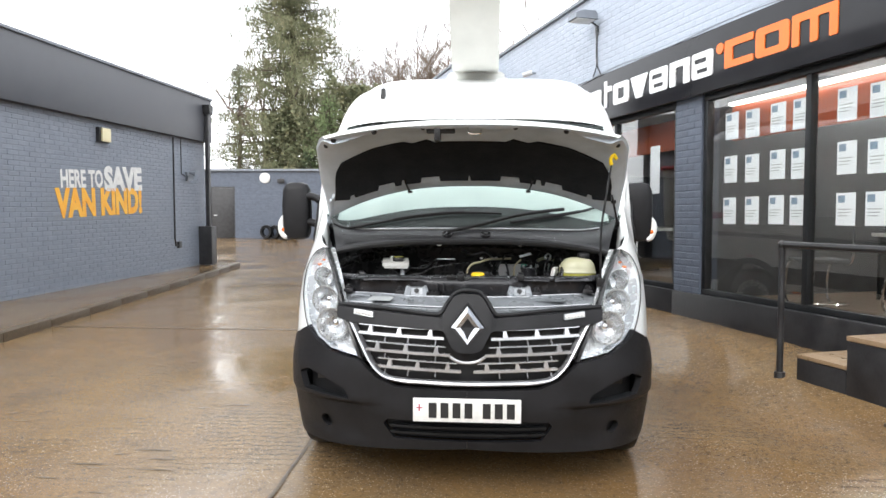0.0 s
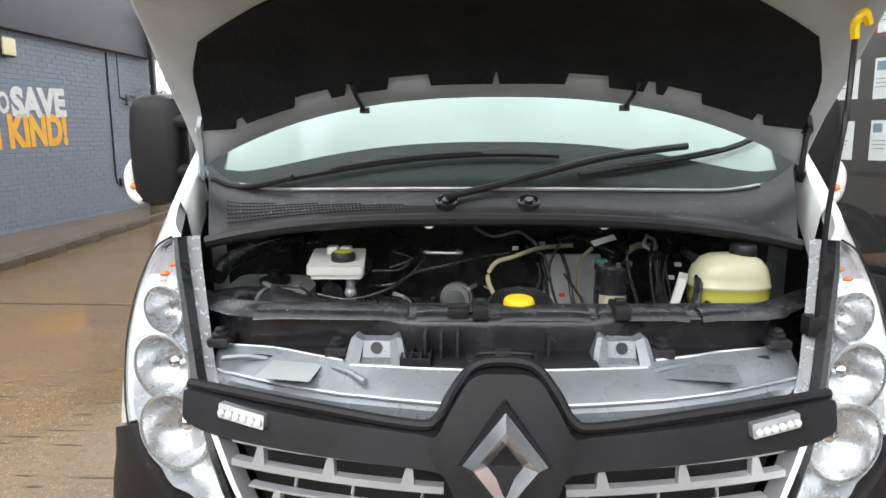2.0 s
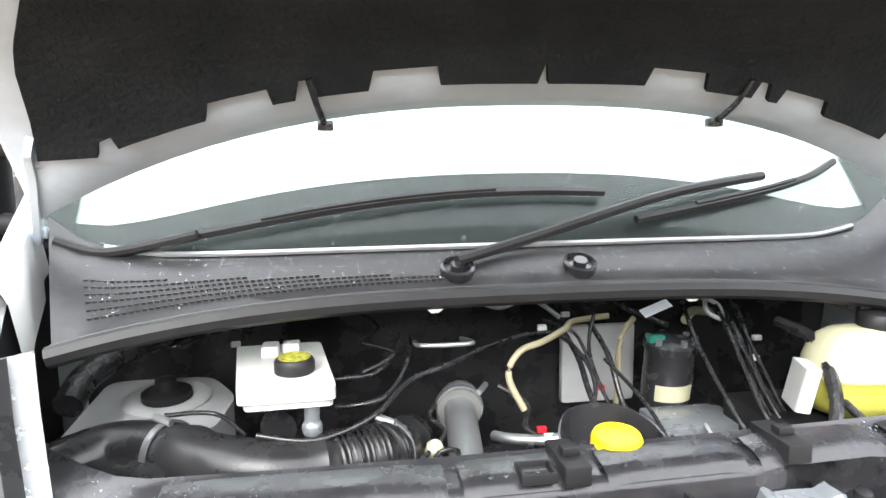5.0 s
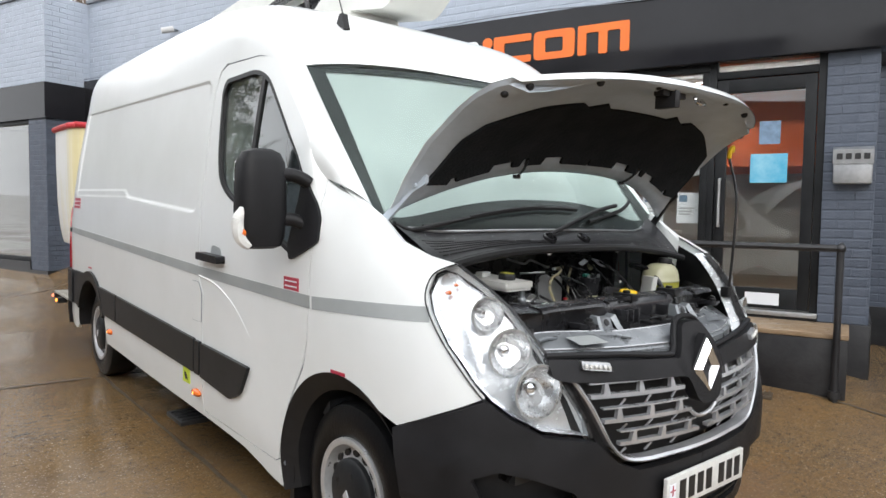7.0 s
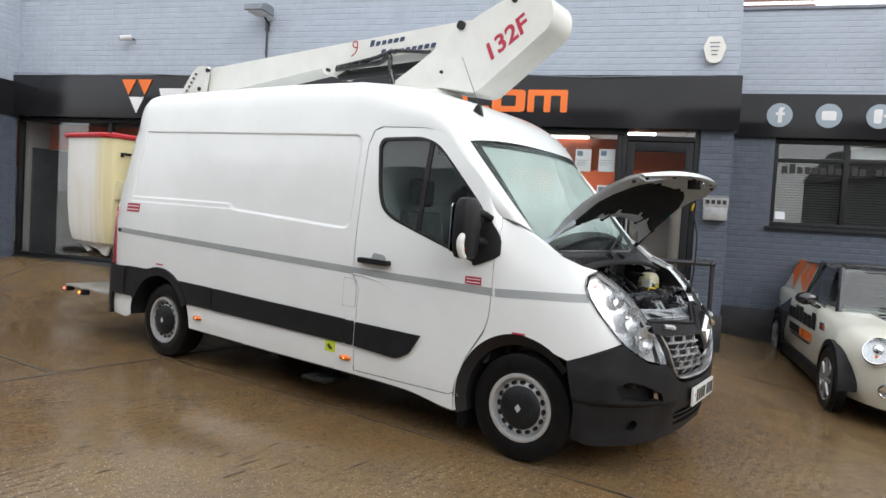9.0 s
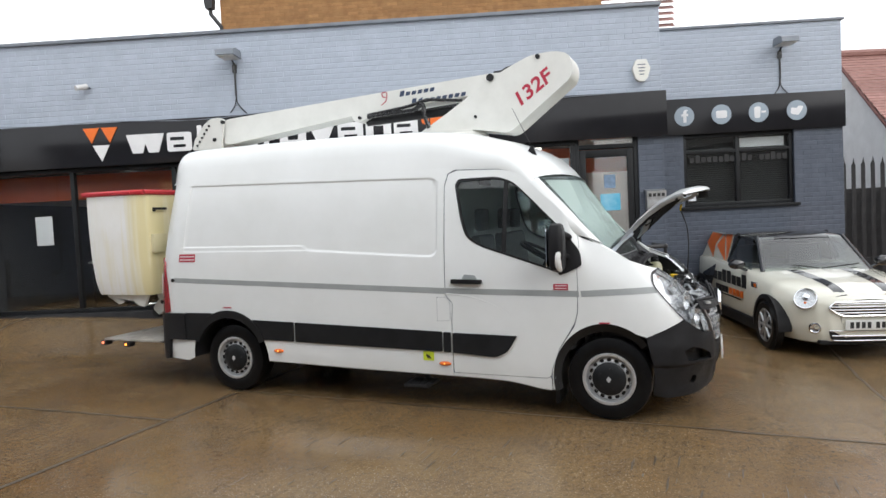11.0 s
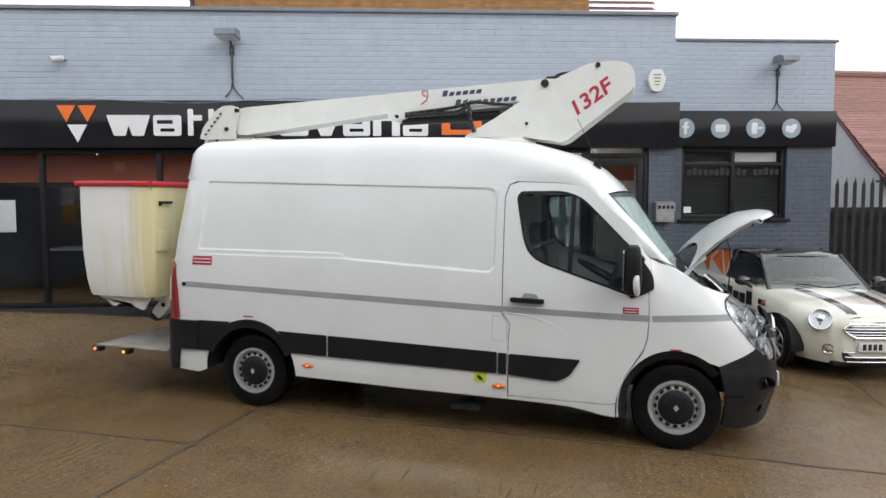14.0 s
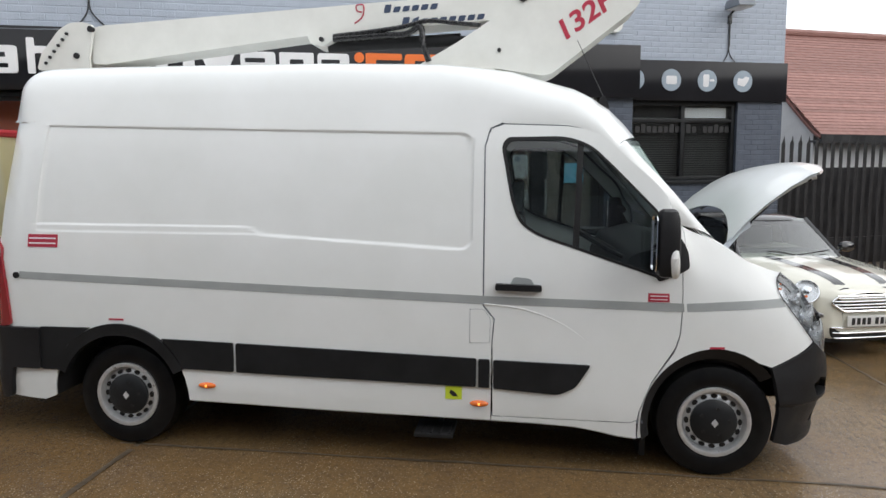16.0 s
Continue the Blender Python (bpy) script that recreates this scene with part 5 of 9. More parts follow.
    # fuel flap line, stripes, rub strips
    for nm, pts, mm, pr in (
        ("stripe", [(2.165, 1.015), (2.165, 1.066), (5.20, 1.145), (5.20, 1.098)], STRIPE_GREY, -.002),
        ("stripe", [(1.04, 1.003), (1.04, 1.052), (2.19, 1.066), (2.19, 1.018)], STRIPE_GREY, -.002),
        ("stripe", [(.355, 1.030), (.345, 1.078), (1.02, 1.052), (1.02, 1.003)], STRIPE_GREY, -.002),
        ("rub_strip", rounded([(2.245, .515), (2.245, .688), (3.745, .726), (3.745, .542)], .012), TRIM_PLASTIC, -.016),
        ("rub_strip", rounded([(3.765, .543), (3.765, .727), (4.238, .737), (4.165, .66), (4.125, .60), (4.098, .550)], .008), TRIM_PLASTIC, -.016),
        ("rub_strip", rounded([(2.165, .513), (2.165, .684), (2.232, .685), (2.232, .514)], .008), TRIM_PLASTIC, -.016),
        ("rub_strip", rounded([(1.575, .672), (2.143, .682), (2.143, .511), (1.76, .487), (1.66, .535)], [.012, .012, .012, .03, .03]), TRIM_PLASTIC, -.018),
        ("rear_rub_strip", rounded([(4.93, .60), (4.968, .512), (5.062, .512), (5.062, .79), (4.72, .792), (4.80, .74), (4.88, .67)], .006), TRIM_PLASTIC, -.016),
        ("fuel_flap", rounded([(2.168, .785), (2.285, .782), (2.285, .985), (2.205, .985), (2.165, .93)], .012), VAN_WHITE, -.003),
        ("reflector", [(.815, .790), (.90, .790), (.90, .802), (.815, .802)], RED_STICKER, -.003),
        ("reflector", [(4.49, .845), (4.59, .845), (4.59, .857), (4.49, .857)], RED_STICKER, -.003),
        ("safety_sticker", [(4.93, 1.305), (5.145, 1.305), (5.145, 1.385), (4.93, 1.385)], RED_STICKER, -.003),
        ("safety_sticker", [(1.135, 1.058), (1.262, 1.058), (1.262, 1.108), (1.135, 1.108)], RED_STICKER, -.003),
        ("yellow_label", [(2.33, .43), (2.43, .43), (2.43, .51), (2.33, .51)], LABEL_LIME, -.003),
    ):
        b = bmesh.new()
        us = [p[0] for p in pts]
        zs = [p[1] for p in pts]
        skin(b, pts, [], lambda u, z, d, S=S, pr=pr: S(u, z, pr + d), steps(min(us), max(us), .09), steps(min(zs), max(zs), .09), -pr + .004)
        o = part(nm, b, mm, van)
        if nm == "fuel_flap":
            b = bmesh.new()
            tube(b, [S(u, z, -.001) for u, z in pts + pts[:1]], .0022, 5)
            part("shut_line", b, COPING, o)
        if nm == "yellow_label":
            b = bmesh.new()
            skin(b, [(2.352, .448), (2.385, .448), (2.405, .470), (2.398, .488), (2.372, .474)], [], lambda u, z, d, S=S: S(u, z, -.005 + d), [], [], .002)
            part("pictogram", b, BLACK_INK, o)
        if nm == "safety_sticker":
            for k in range(2):
                b = bmesh.new()
                a0, a1 = min(us), max(us)
                zz = min(zs) + (max(zs) - min(zs)) * (.24 + .40 * k)
                h = (max(zs) - min(zs)) * .11
                skin(b, [(a0 + .012, zz), (a1 - .012, zz), (a1 - .012, zz + h), (a0 + .012, zz + h)], [], lambda u, z, d, S=S: S(u, z, -.005 + d), [], [], .002)
                part("text_bar", b, WHITE_INK, o)
    b = bmesh.new()
    tube(b, [S(2.20, 1.018, .001), S(1.97, .992, .001), S(1.75, .915, .001), S(1.58, .80, .001)], lambda t: .0075 * (1 - .8 * t), 6)
    part("door_crease", b, VAN_WHITE, dr)
    for k, u in enumerate((2.226, 3.945)):
        lamp = bmesh.new()
        c = S(u, .41 if k == 0 else .446, -.004)
        for q in (1,):
            r = bmesh.ops.create_uvsphere(lamp, u_segments=14, v_segments=8, radius=1)
            bmesh.ops.scale(lamp, vec=(.020, .058, .020), verts=r["verts"])
            bmesh.ops.translate(lamp, vec=c, verts=r["verts"])
        o = part("side_marker_lamp", lamp, AMBER, van)
        b = bmesh.new()
        bmesh.ops.create_icosphere(b, subdivisions=1, radius=.012, matrix=Matrix.Translation(c + Vector((side * .012, 0, 0))))
        part("bulb", b, AMBER_LIT, o)
    b = bmesh.new()
    c = S(5.22, 1.12, -.003)
    cyl(b, c, c + Vector((side * .01, 0, 0)), .02, n=14)
    part("rail_plug", b, BLACK_PLASTIC, van)
    # black flares round the front wheel
    b = bmesh.new()
    oa = [(.862 + .417 * math.cos(radians(a)), .335 + .457 * math.sin(radians(a))) for a in range(-14, 144, 7)]
    ia = [(.862 + .365 * math.cos(radians(a)), .335 + .385 * math.sin(radians(a))) for a in range(-14, 144, 7)]
    sheet(b, [[S(u, z, -.004) for u, z in oa], [S(u, z, .05) for u, z in ia], [S(u, z, .30) for u, z in ia]])
    part("wheel_arch_liner", b, SEAL, van)
    b = bmesh.new()
    oa = [(4.53 + .475 * math.cos(radians(a)), .335 + .49 * math.sin(radians(a))) for a in range(22, 158, 7)]
    ia = [(4.53 + .405 * math.cos(radians(a)), .335 + .415 * math.sin(radians(a))) for a in range(22, 158, 7)]
    sheet(b, [[S(u, z, .004) for u, z in oa], [S(u, z, -.018) for u, z in oa], [S(u, z, -.014) for u, z in ia], [S(u, z, .05) for u, z in ia]])
    part("wheel_arch_flare", b, TRIM_PLASTIC, van)
    b = bmesh.new()
    ia = [(4.53 + .455 * math.cos(radians(a)), .335 + .468 * math.sin(radians(a))) for a in range(0, 181, 8)]
    sheet(b, [[S(u, z, .006) for u, z in ia], [S(u, z, .34) for u, z in ia]])
    part("wheel_arch_liner", b, SEAL, van)
    # tail lamp
    b = bmesh.new()
    skin(b, rounded([(5.27, .79), (5.42, .77), (5.50, .80), (5.53, 1.30), (5.45, 1.36), (5.355, 1.30), (5.30, 1.05)], .03), [], lambda u, z, d, S=S: S(u, z, -.014 + d), steps(5.3, 5.5, .04), steps(.8, 1.3, .08), .03)
    part("tail_lamp", b, RED_LENS, van)
    b = bmesh.new()
    skin(b, rounded([(5.38, .95), (5.47, .95), (5.49, 1.18), (5.40, 1.18)], .02), [], lambda u, z, d, S=S: S(u, z, -.019 + d), steps(5.3, 5.5, .04), [], .01)
    part("reverse_lens", b, PLATE_WHITE, van)
    b = bmesh.new()
    skin(b, rounded([(5.065, .515), (5.065, .785), (5.75, .77), (5.75, .30), (5.30, .30), (5.265, .515)], [.01, .03, .02, .02, .05, .01]), [], lambda u, z, d, S=S: S(u, z, -.03 + d), steps(5.1, 5.75, .06), steps(.3, .77, .12), .06)
    part("rear_bumper", b, BLACK_PLASTIC, van)

# sills and floor
b = bmesh.new()
box(b, -.98, .98, 1.25, 4.05, .33, .42)
box(b, -.90, .90, 5.0, 5.42, .36, .46)
box(b, -.62, .62, .35, 5.40, .40, .55)
part("floor_pan", b, SEAL, van)
b = bmesh.new()
rows = []
for z in (.34, .8, 1.4, 2.1):
    rows.append([hull(u, z, 0, 1) for u in (5.50, 5.60, 5.9, UC + 6.9)][:4] + [hull(u, z, 0, -1) for u in (5.9, 5.60, 5.50)])
sheet(b, rows)
part("rear_doors", b, VAN_WHITE, van)
for x in (-.02, .02):
    b = bmesh.new()
    box(b, x - .004, x + .004, 5.44, 5.462, .8, 1.3)
    part("door_seam", b, SEAL, van)

# roof: from the windscreen header back, arched across
ROOF_EDGE = [(1.446, 1.929), (1.49, 1.97), (1.558, 2.017), (1.64, 2.045), (1.735, 2.066), (2.10, 2.079), (2.2, 2.10), (2.5, 2.10), (3.2, 2.10), (4.0, 2.10), (4.8, 2.10), (5.15, 2.10), (5.30, 2.10), (5.42, 2.10)]
ROOF_MID = [(1.446, 1.255, 2.018), (1.49, 1.325, 2.098), (1.558, 1.44, 2.20), (1.64, 1.55, 2.265), (1.735, 1.67, 2.32), (2.10, 2.05, 2.425), (2.5, 2.5, 2.470), (3.2, 3.2, 2.485), (4.0, 4.0, 2.485), (4.8, 4.75, 2.48), (5.15, 5.08, 2.475), (5.30, 5.16, 2.468), (5.42, 5.235, 2.44)]


def roof_row(u, z, side=-1, n=12):
    e = hull(u, z, 0, side)
    ym, zm = table(ROOF_MID, u)
    out = []
    for i in range(n + 1):
        a = math.pi / 2 * i / n
        ca, sa = max(math.cos(a), 0), math.sin(a)
        k = smooth01(1.75, 2.5, u)
        z = e.z + (zm - e.z) * sa ** (.80 - .10 * smooth01(1.446, 1.75, u) - .27 * k)
        lean = 1 - .17 * k * min(z - e.z, .26)
        out.append(Vector((e.x * lean * ca ** (.55 - .14 * smooth01(1.446, 1.75, u) - .17 * k), e.y + (ym - e.y) * (1 - ca ** 1.5), z)))
    return out


b = bmesh.new()
fine = []
for (ua, za), (ub, zb) in zip(ROOF_EDGE, ROOF_EDGE[1:]):
    k = 3 if ub - ua > .3 else 2
    fine += [(ua + (ub - ua) * i / k, za + (zb - za) * i / k) for i in range(k)]
fine.append(ROOF_EDGE[-1])
rows = [roof_row(u, z, -1) + roof_row(u, z, 1)[::-1][1:] for u, z in fine]
rows.append([Vector((p.x, p.y + .03, 2.10 + (p.z - 2.1) * .15)) for p in rows[-1]])
sheet(b, rows)
part("roof", b, VAN_WHITE, van, angle=60)

# pillars beside the windscreen, and the screen itself
HEAD = roof_row(1.446, 1.929, -1, 40)
corner = next(p for p in HEAD if abs(p.x) <= .875)
FOOT = Vector((-.885, .86, 1.395))
PIL = []
for i in range(13):
    t = i / 12
    up = hull(*table([(k / 4, *p) for k, p in enumerate(PILLAR_LINE)], t), 0.0, -1)
    scr = FOOT.lerp(corner, t) + Vector((0, .02 * math.sin(math.pi * t), .015 * math.sin(math.pi * t)))
    PIL.append((up, scr))
for side in (-1, 1):
    b = bmesh.new()
    fl = lambda v, side=side: Vector((v.x * -side, v.y, v.z))
    rows = []
    for up, scr in PIL:
        mid = (up + scr) / 2 + Vector((-.012, -.022, .012))
        rows.append([fl(up), fl(up.lerp(mid, .5) + Vector((-.006, -.008, .003))), fl(mid), fl(mid.lerp(scr, .5) + Vector((0, -.008, .004))), fl(scr), fl(scr + Vector((.03, .03, -.01)))])
    rows.append([fl(p) for p in (HEAD[0], HEAD[2], HEAD[4], HEAD[6], corner, corner + Vector((.03, .03, -.01)))])
    # down to the wing's rear edge
    sheet(b, rows)
    part("windscreen_pillar", b, VAN_WHITE, van, angle=60)
    b = bmesh.new()
    top = [hull(u, z, 0, side) for u, z in [(.75, 1.495), (.66, 1.500), (.564, 1.434), (.481, 1.359), (.417, 1.289)]]
    ins = [fl(FOOT), fl(FOOT) + Vector((0, -.03, -.015)), Vector((side * .868, .79, 1.352)), Vector((side * .86, .72, 1.30)), Vector((side * .85, .66, 1.25))]
    sheet(b, [top, [(p + q) / 2 + Vector((0, 0, .012)) for p, q in zip(top, ins)], ins, [p + Vector((-side * .02, 0, -.12)) for p in ins]])
    part("wing_top", b, VAN_WHITE, van, angle=60)


def screen(t, a):
    """The windscreen: t up from the scuttle, a across from -1 to 1."""
    i = min(int(t * 12), 11)
    k = t * 12 - i
    e = PIL[i][1].lerp(PIL[i + 1][1], k)
    bow = 1 - abs(a) ** 2.2
    sag = 1 - abs(a) ** (11 - 8.8 * min(1, t * 1.6))
    return Vector((abs(e.x) * a, e.y - (.14 + .05 * t) * bow, e.z + .022 * bow - .12 * (1 - t) * sag))


b = bmesh.new()
sheet(b, [[screen(t / 14, -1 + i / 14) for i in range(29)] for t in range(15)])
ws = part("windscreen", b, CAB_GLASS, van, "wet windscreen with a green tint", angle=60)
ws.visible_shadow = False
arc_top = lambda a: .012 + .185 * (1 - abs(a) ** 2.4)
inside = lambda t, a, w: screen(t, a) + Vector((0, w, -.6 * w))
b = bmesh.new()
sheet(b, [[inside(1, -1 + i / 14, .004) for i in range(29)], [inside(.955, (-1 + i / 14) * .985, .004) for i in range(29)]])
for s in (-1, 1):
    sheet(b, [[inside(t / 14, s, .004) for t in range(15)], [inside(t / 14, s * .925, .004) for t in range(15)]])
# lower arc: the dark dashboard reflection laid in as black sheet
sheet(b, [[inside(arc_top(-1 + i / 14) * k / 6, -1 + i / 14, .0045) for i in range(29)] for k in range(7)])
part("screen_band", b, SEAL, ws, "black printed border of the windscreen, with the dashboard's dark reflection as an arc below")

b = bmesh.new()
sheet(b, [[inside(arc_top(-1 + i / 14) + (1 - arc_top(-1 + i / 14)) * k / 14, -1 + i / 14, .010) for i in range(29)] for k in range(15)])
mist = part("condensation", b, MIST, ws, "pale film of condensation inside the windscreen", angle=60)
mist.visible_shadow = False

# scuttle under the screen: from the glass down to the water channel and the bay seal
def scuttle_at(a, k):
    p = screen(.022, a) + Vector((0, -.008, -.004))
    x = .90 * p.x
    c = Vector((x, .637 - .02 * abs(x / .7) ** 3, 1.262 - .045 * abs(x / .7) ** 3))
    return p.lerp(c, k) + Vector((0, 0, .007 * math.sin(math.pi * k)))


SPAN = [-.97 + 1.94 * i / 32 for i in range(33)]
b = bmesh.new()
rows = [[screen(.022, a) + Vector((0, .012, -.006)) for a in SPAN], [screen(.022, a) + Vector((0, -.003, -.001)) for a in SPAN]]
rows += [[scuttle_at(a, k) for a in SPAN] for k in (0, .2, .4, .6, .8, .9)]
for dy, dz in ((.0, -.004), (-.006, -.003), (-.010, -.010), (-.004, -.03)):
    rows.append([scuttle_at(a, 1) + Vector((0, dy, dz)) for a in SPAN])
sheet(b, rows)
scut = part("scuttle", b, SCUTTLE_BLACK, van, "wet black plastic scuttle panel beaded with rain", angle=50)
b = bmesh.new()
tube(b, [screen(.022, -.85 + 1.70 * i / 16) + Vector((0, -.012, .001)) for i in range(17)], .0055, 6)
part("screen_trim", b, ALU, scut)
b = bmesh.new()
tube(b, [scuttle_at(-.97 + 1.94 * i / 18, 1) + Vector((0, -.018, -.020)) for i in range(19)], .017, 8)
part("bay_seal", b, SEAL, scut)
# intake mesh at one end
b = bmesh.new()
for i in range(60):
    a = -.90 + .0128 * i
    for j in range(6):
        k = .90 - .075 * j
        if k < .44 + .40 * i / 60:
            continue
        p = scuttle_at(a, k)
        box(b, p.x - .0035, p.x + .0035, p.y - .0022, p.y + .0022, p.z - .003, p.z + .002)
part("intake_mesh", b, SEAL, scut)
for x in (-.135, .085):
    b = bmesh.new()
    p = scuttle_at(x / .885, .72)
    p.x = x
    lathe(b, [(.030, -.006), (.030, .010), (.025, .012), (.023, .003), (.012, .003), (.012, .014), (0, .014)], (0, -.45, .89), p, 20)
    part("wiper_boss", b, WET_BLACK, scut)

# wipers
def on_screen(t, a, off=.016):
    return screen(max(t, 0), a) + Vector((0, -off * .8, off * .6)) + Vector((0, .5 * min(t, 0), .7 * min(t, 0)))


for arm_pts, blade_pts in ((((-.135, .66, 1.298), on_screen(.02, .02, .03), on_screen(.11, .34, .035), on_screen(.16, .62, .03)), [on_screen(.062 + .115 * k / 8, .26 + .62 * k / 8) for k in range(9)]), (((-.83, .80, 1.335), on_screen(.0, -.84, .02), on_screen(.045, -.66, .03)), [on_screen(.03 + .105 * math.sin(math.pi * .60 * k / 8), -.78 + .98 * k / 8) for k in range(9)])):
    w = bmesh.new()
    tube(w, list(arm_pts), .010, 8)
    arm = part("wiper_arm", w, SEAL, van)
    w = bmesh.new()
    tube(w, blade_pts, .009, 6)
    part("wiper_blade", w, SEAL, arm)
    w = bmesh.new()
    tube(w, [p + Vector((0, -.004, .007)) for p in blade_pts[2:7]], .005, 6)
    part("blade_spine", w, SEAL, arm)
rnd = random.Random(8)
pl = []
for _ in range(750):
    t, a = rnd.random() ** 1.3 * .42, rnd.uniform(-.93, .93)
    p = screen(t, a)
    n = (screen(t, min(a + .01, 1)) - p).cross(screen(min(t + .01, 1), a) - p).normalized()
    pl.append((p, n if n.y < 0 else -n))
drops("screen_rain_film", ws, pl, 4)
pl = []
for _ in range(480):
    a, k = rnd.uniform(-.9, .9), rnd.random()
    p = scuttle_at(a, k * .95) + Vector((0, 0, .001))
    pl.append((p, Vector((0, -.35, .94))))
drops("scuttle_rain_film", scut, pl, 5)


# ---- the raised bonnet ----
MIDLINE = [(0, .665, 1.565), (.2, .585, 1.675), (.42, .46, 1.775), (.65, .30, 1.850), (.85, .165, 1.872), (.95, .10, 1.862), (1, .075, 1.838)]
EDGELINE = [(0, .800, 1.375), (.2, .70, 1.505), (.42, .59, 1.615), (.65, .45, 1.722), (.85, .335, 1.788), (.95, .280, 1.803), (1, .262, 1.790)]
HALF = [(0, .855), (.4, .86), (.75, .83), (.9, .79), (1, .75)]


def lid(a, t, depth=0.0):
    """The bonnet: a across from -1 to 1, t from hinge to tip; depth below the outer skin."""
    def at(a, t):
        y0, z0 = table(MIDLINE, t)
        y1, z1 = table(EDGELINE, t)
        k = abs(a) ** 2.4
        (h,) = table(HALF, t)
        return Vector((a * h, y0 + (y1 - y0) * k, z0 + (z1 - z0) * k))
    p = at(a, t)
    if depth:
        da = at(min(a + .02, 1), t) - at(max(a - .02, -1), t)
        dt = at(a, min(t + .02, 1)) - at(a, max(t - .02, 0))
        n = da.cross(dt).normalized()
        if n.z < 0:
            n.negate()
        p = p - n * depth
    return p


b = bmesh.new()
T = [0, .04, .1, .2, .3, .42, .54, .65, .75, .85, .91, .95, .98, 1]
A = [-1 + i / 14 for i in range(29)]
rows = [[lid(a, t) for a in A] for t in T]
sheet(b, rows)
rim_out = [lid(a, 1) for a in A]
bonnet = part("bonnet", b, VAN_WHITE, van, "raised white bonnet", angle=60)
b = bmesh.new()
A2 = [.985 * a for a in A]
def inner_depth(a, t):
    return .010 + .030 * smooth01(0, .10, min(1 - abs(a), t * 1.3, (1.02 - t) * 1.2)) + .012 * math.sin(abs(a) * 9) * smooth01(.80, .88, t)
sheet(b, [[lid(a, t, .003) for a in A2] for t in (1, .999)] + [[lid(a, t, inner_depth(a, t)) for a in A2] for t in T[::-1]] + [[lid(a, 0, .002) for a in A2]])
for s in (-1, 1):
    sheet(b, [[lid(s * .998, t, .001) for t in T], [lid(s * .985, t, inner_depth(.985, t)) for t in T]])
part("inner_panel", b, HOOD_GREY, bonnet, "grey painted inner panel of the bonnet", angle=60)
# felt with a notched edge
notch = [(-.88, .44), (-.84, .52), (-.62, .585), (-.42, .60), (-.36, .565), (-.27, .60), (-.22, .56), (.22, .56), (.27, .60), (.36, .565), (.42, .60), (.62, .585), (.84, .52), (.88, .44), (.915, .30), (.925, .15)]
low = []
for a0, w, h in ((.80, .04, .03), (.60, .12, .035), (.46, .04, .04), (.32, .13, .04), (.0, .02, .04), (-.20, .13, .04), (-.42, .04, .04), (-.50, .12, .035), (-.78, .04, .03)):
    low += [(a0, .105 - .01 * (1 - abs(a0))), (a0 - .008, .105 + h), (a0 - w + .008, .105 + h), (a0 - w, .105 - .01 * (1 - abs(a0)))]
b = bmesh.new()
skin(b, notch + low + [(-.925, .15)], [], lambda u, v, d: lid(u, v, inner_depth(u, v) + .012 - d), steps(-.93, .93, .09), steps(.14, .6, .06), .014)
part("insulation_pad", b, FELT, bonnet, "black felt insulation pad")
for a in (-.41, .38):
    b = bmesh.new()
    p, q = lid(a, .0, .03), lid(a * 1.06, .15, .055)
    tube(b, [p, p.lerp(q, .5) + Vector((0, -.01, -.004)), q], .0055, 6)
    box(b, p.x - .013, p.x + .013, p.y - .012, p.y + .008, p.z - .007, p.z + .009, .003)
    part("washer_hose", b, HOSE, bonnet)
for a, t in ((-.93, .80), (.93, .80), (-.62, .93), (.62, .93), (-.30, .965), (.30, .965), (-.9, .9)):
    b = bmesh.new()
    bmesh.ops.create_icosphere(b, subdivisions=2, radius=.014, matrix=Matrix.Translation(lid(a, t, .03)))
    part("rubber_buffer", b, SEAL, bonnet)
b = bmesh.new()
p = lid(-.155, .93, .05)
box(b, p.x - .09, p.x + .05, p.y - .01, p.y + .03, p.z - .012, p.z + .012, .004)
box(b, p.x - .05, p.x - .02, p.y - .03, p.y + .05, p.z - .05, p.z + .01, .004)
part("bonnet_latch", b, SEAL, bonnet)
b = bmesh.new()
p = lid(.03, .93, .045)
tube(b, [p + Vector((-.03, 0, .01)), p + Vector((-.02, -.01, -.02)), p + Vector((.03, -.01, -.02)), p + Vector((.035, .01, 0))], .006, 6)
part("striker", b, CHROME, bonnet)
for s in (-1, 1):
    b = bmesh.new()
    p, q = Vector((s * .865, .83, 1.335)), lid(s * .93, .2, .03)
    d = (q - p).normalized()
    prism(b, rounded([(0, -.018), (.17, -.012), (.24, -.03), (.26, .0), (.24, .03), (.17, .012), (0, .018)], .01), lambda u, v, dd, p=p, d=d: p + d * u + Vector((dd, -v * d.z, v * d.y)), -.006, .006)
    for k in (.02, .2):
        c = p + d * k
        cyl(b, c - Vector((.014, 0, 0)), c + Vector((.014, 0, 0)), .011, n=10)
    part("bonnet_hinge", b, HOOD_GREY if s < 0 else SEAL, bonnet)
b = bmesh.new()
tube(b, [(.68, .30, 1.055), (.675, .285, 1.30), (.70, .30, 1.50), (.735, .36, 1.665)], .006, 6)
stay = part("bonnet_stay", b, SEAL, van)
b = bmesh.new()
tube(b, [(.735, .36, 1.66), (.73, .355, 1.69), (.745, .35, 1.71), (.76, .36, 1.69)], .010, 6)
part("yellow_grip", b, YELLOW_CAP, stay)


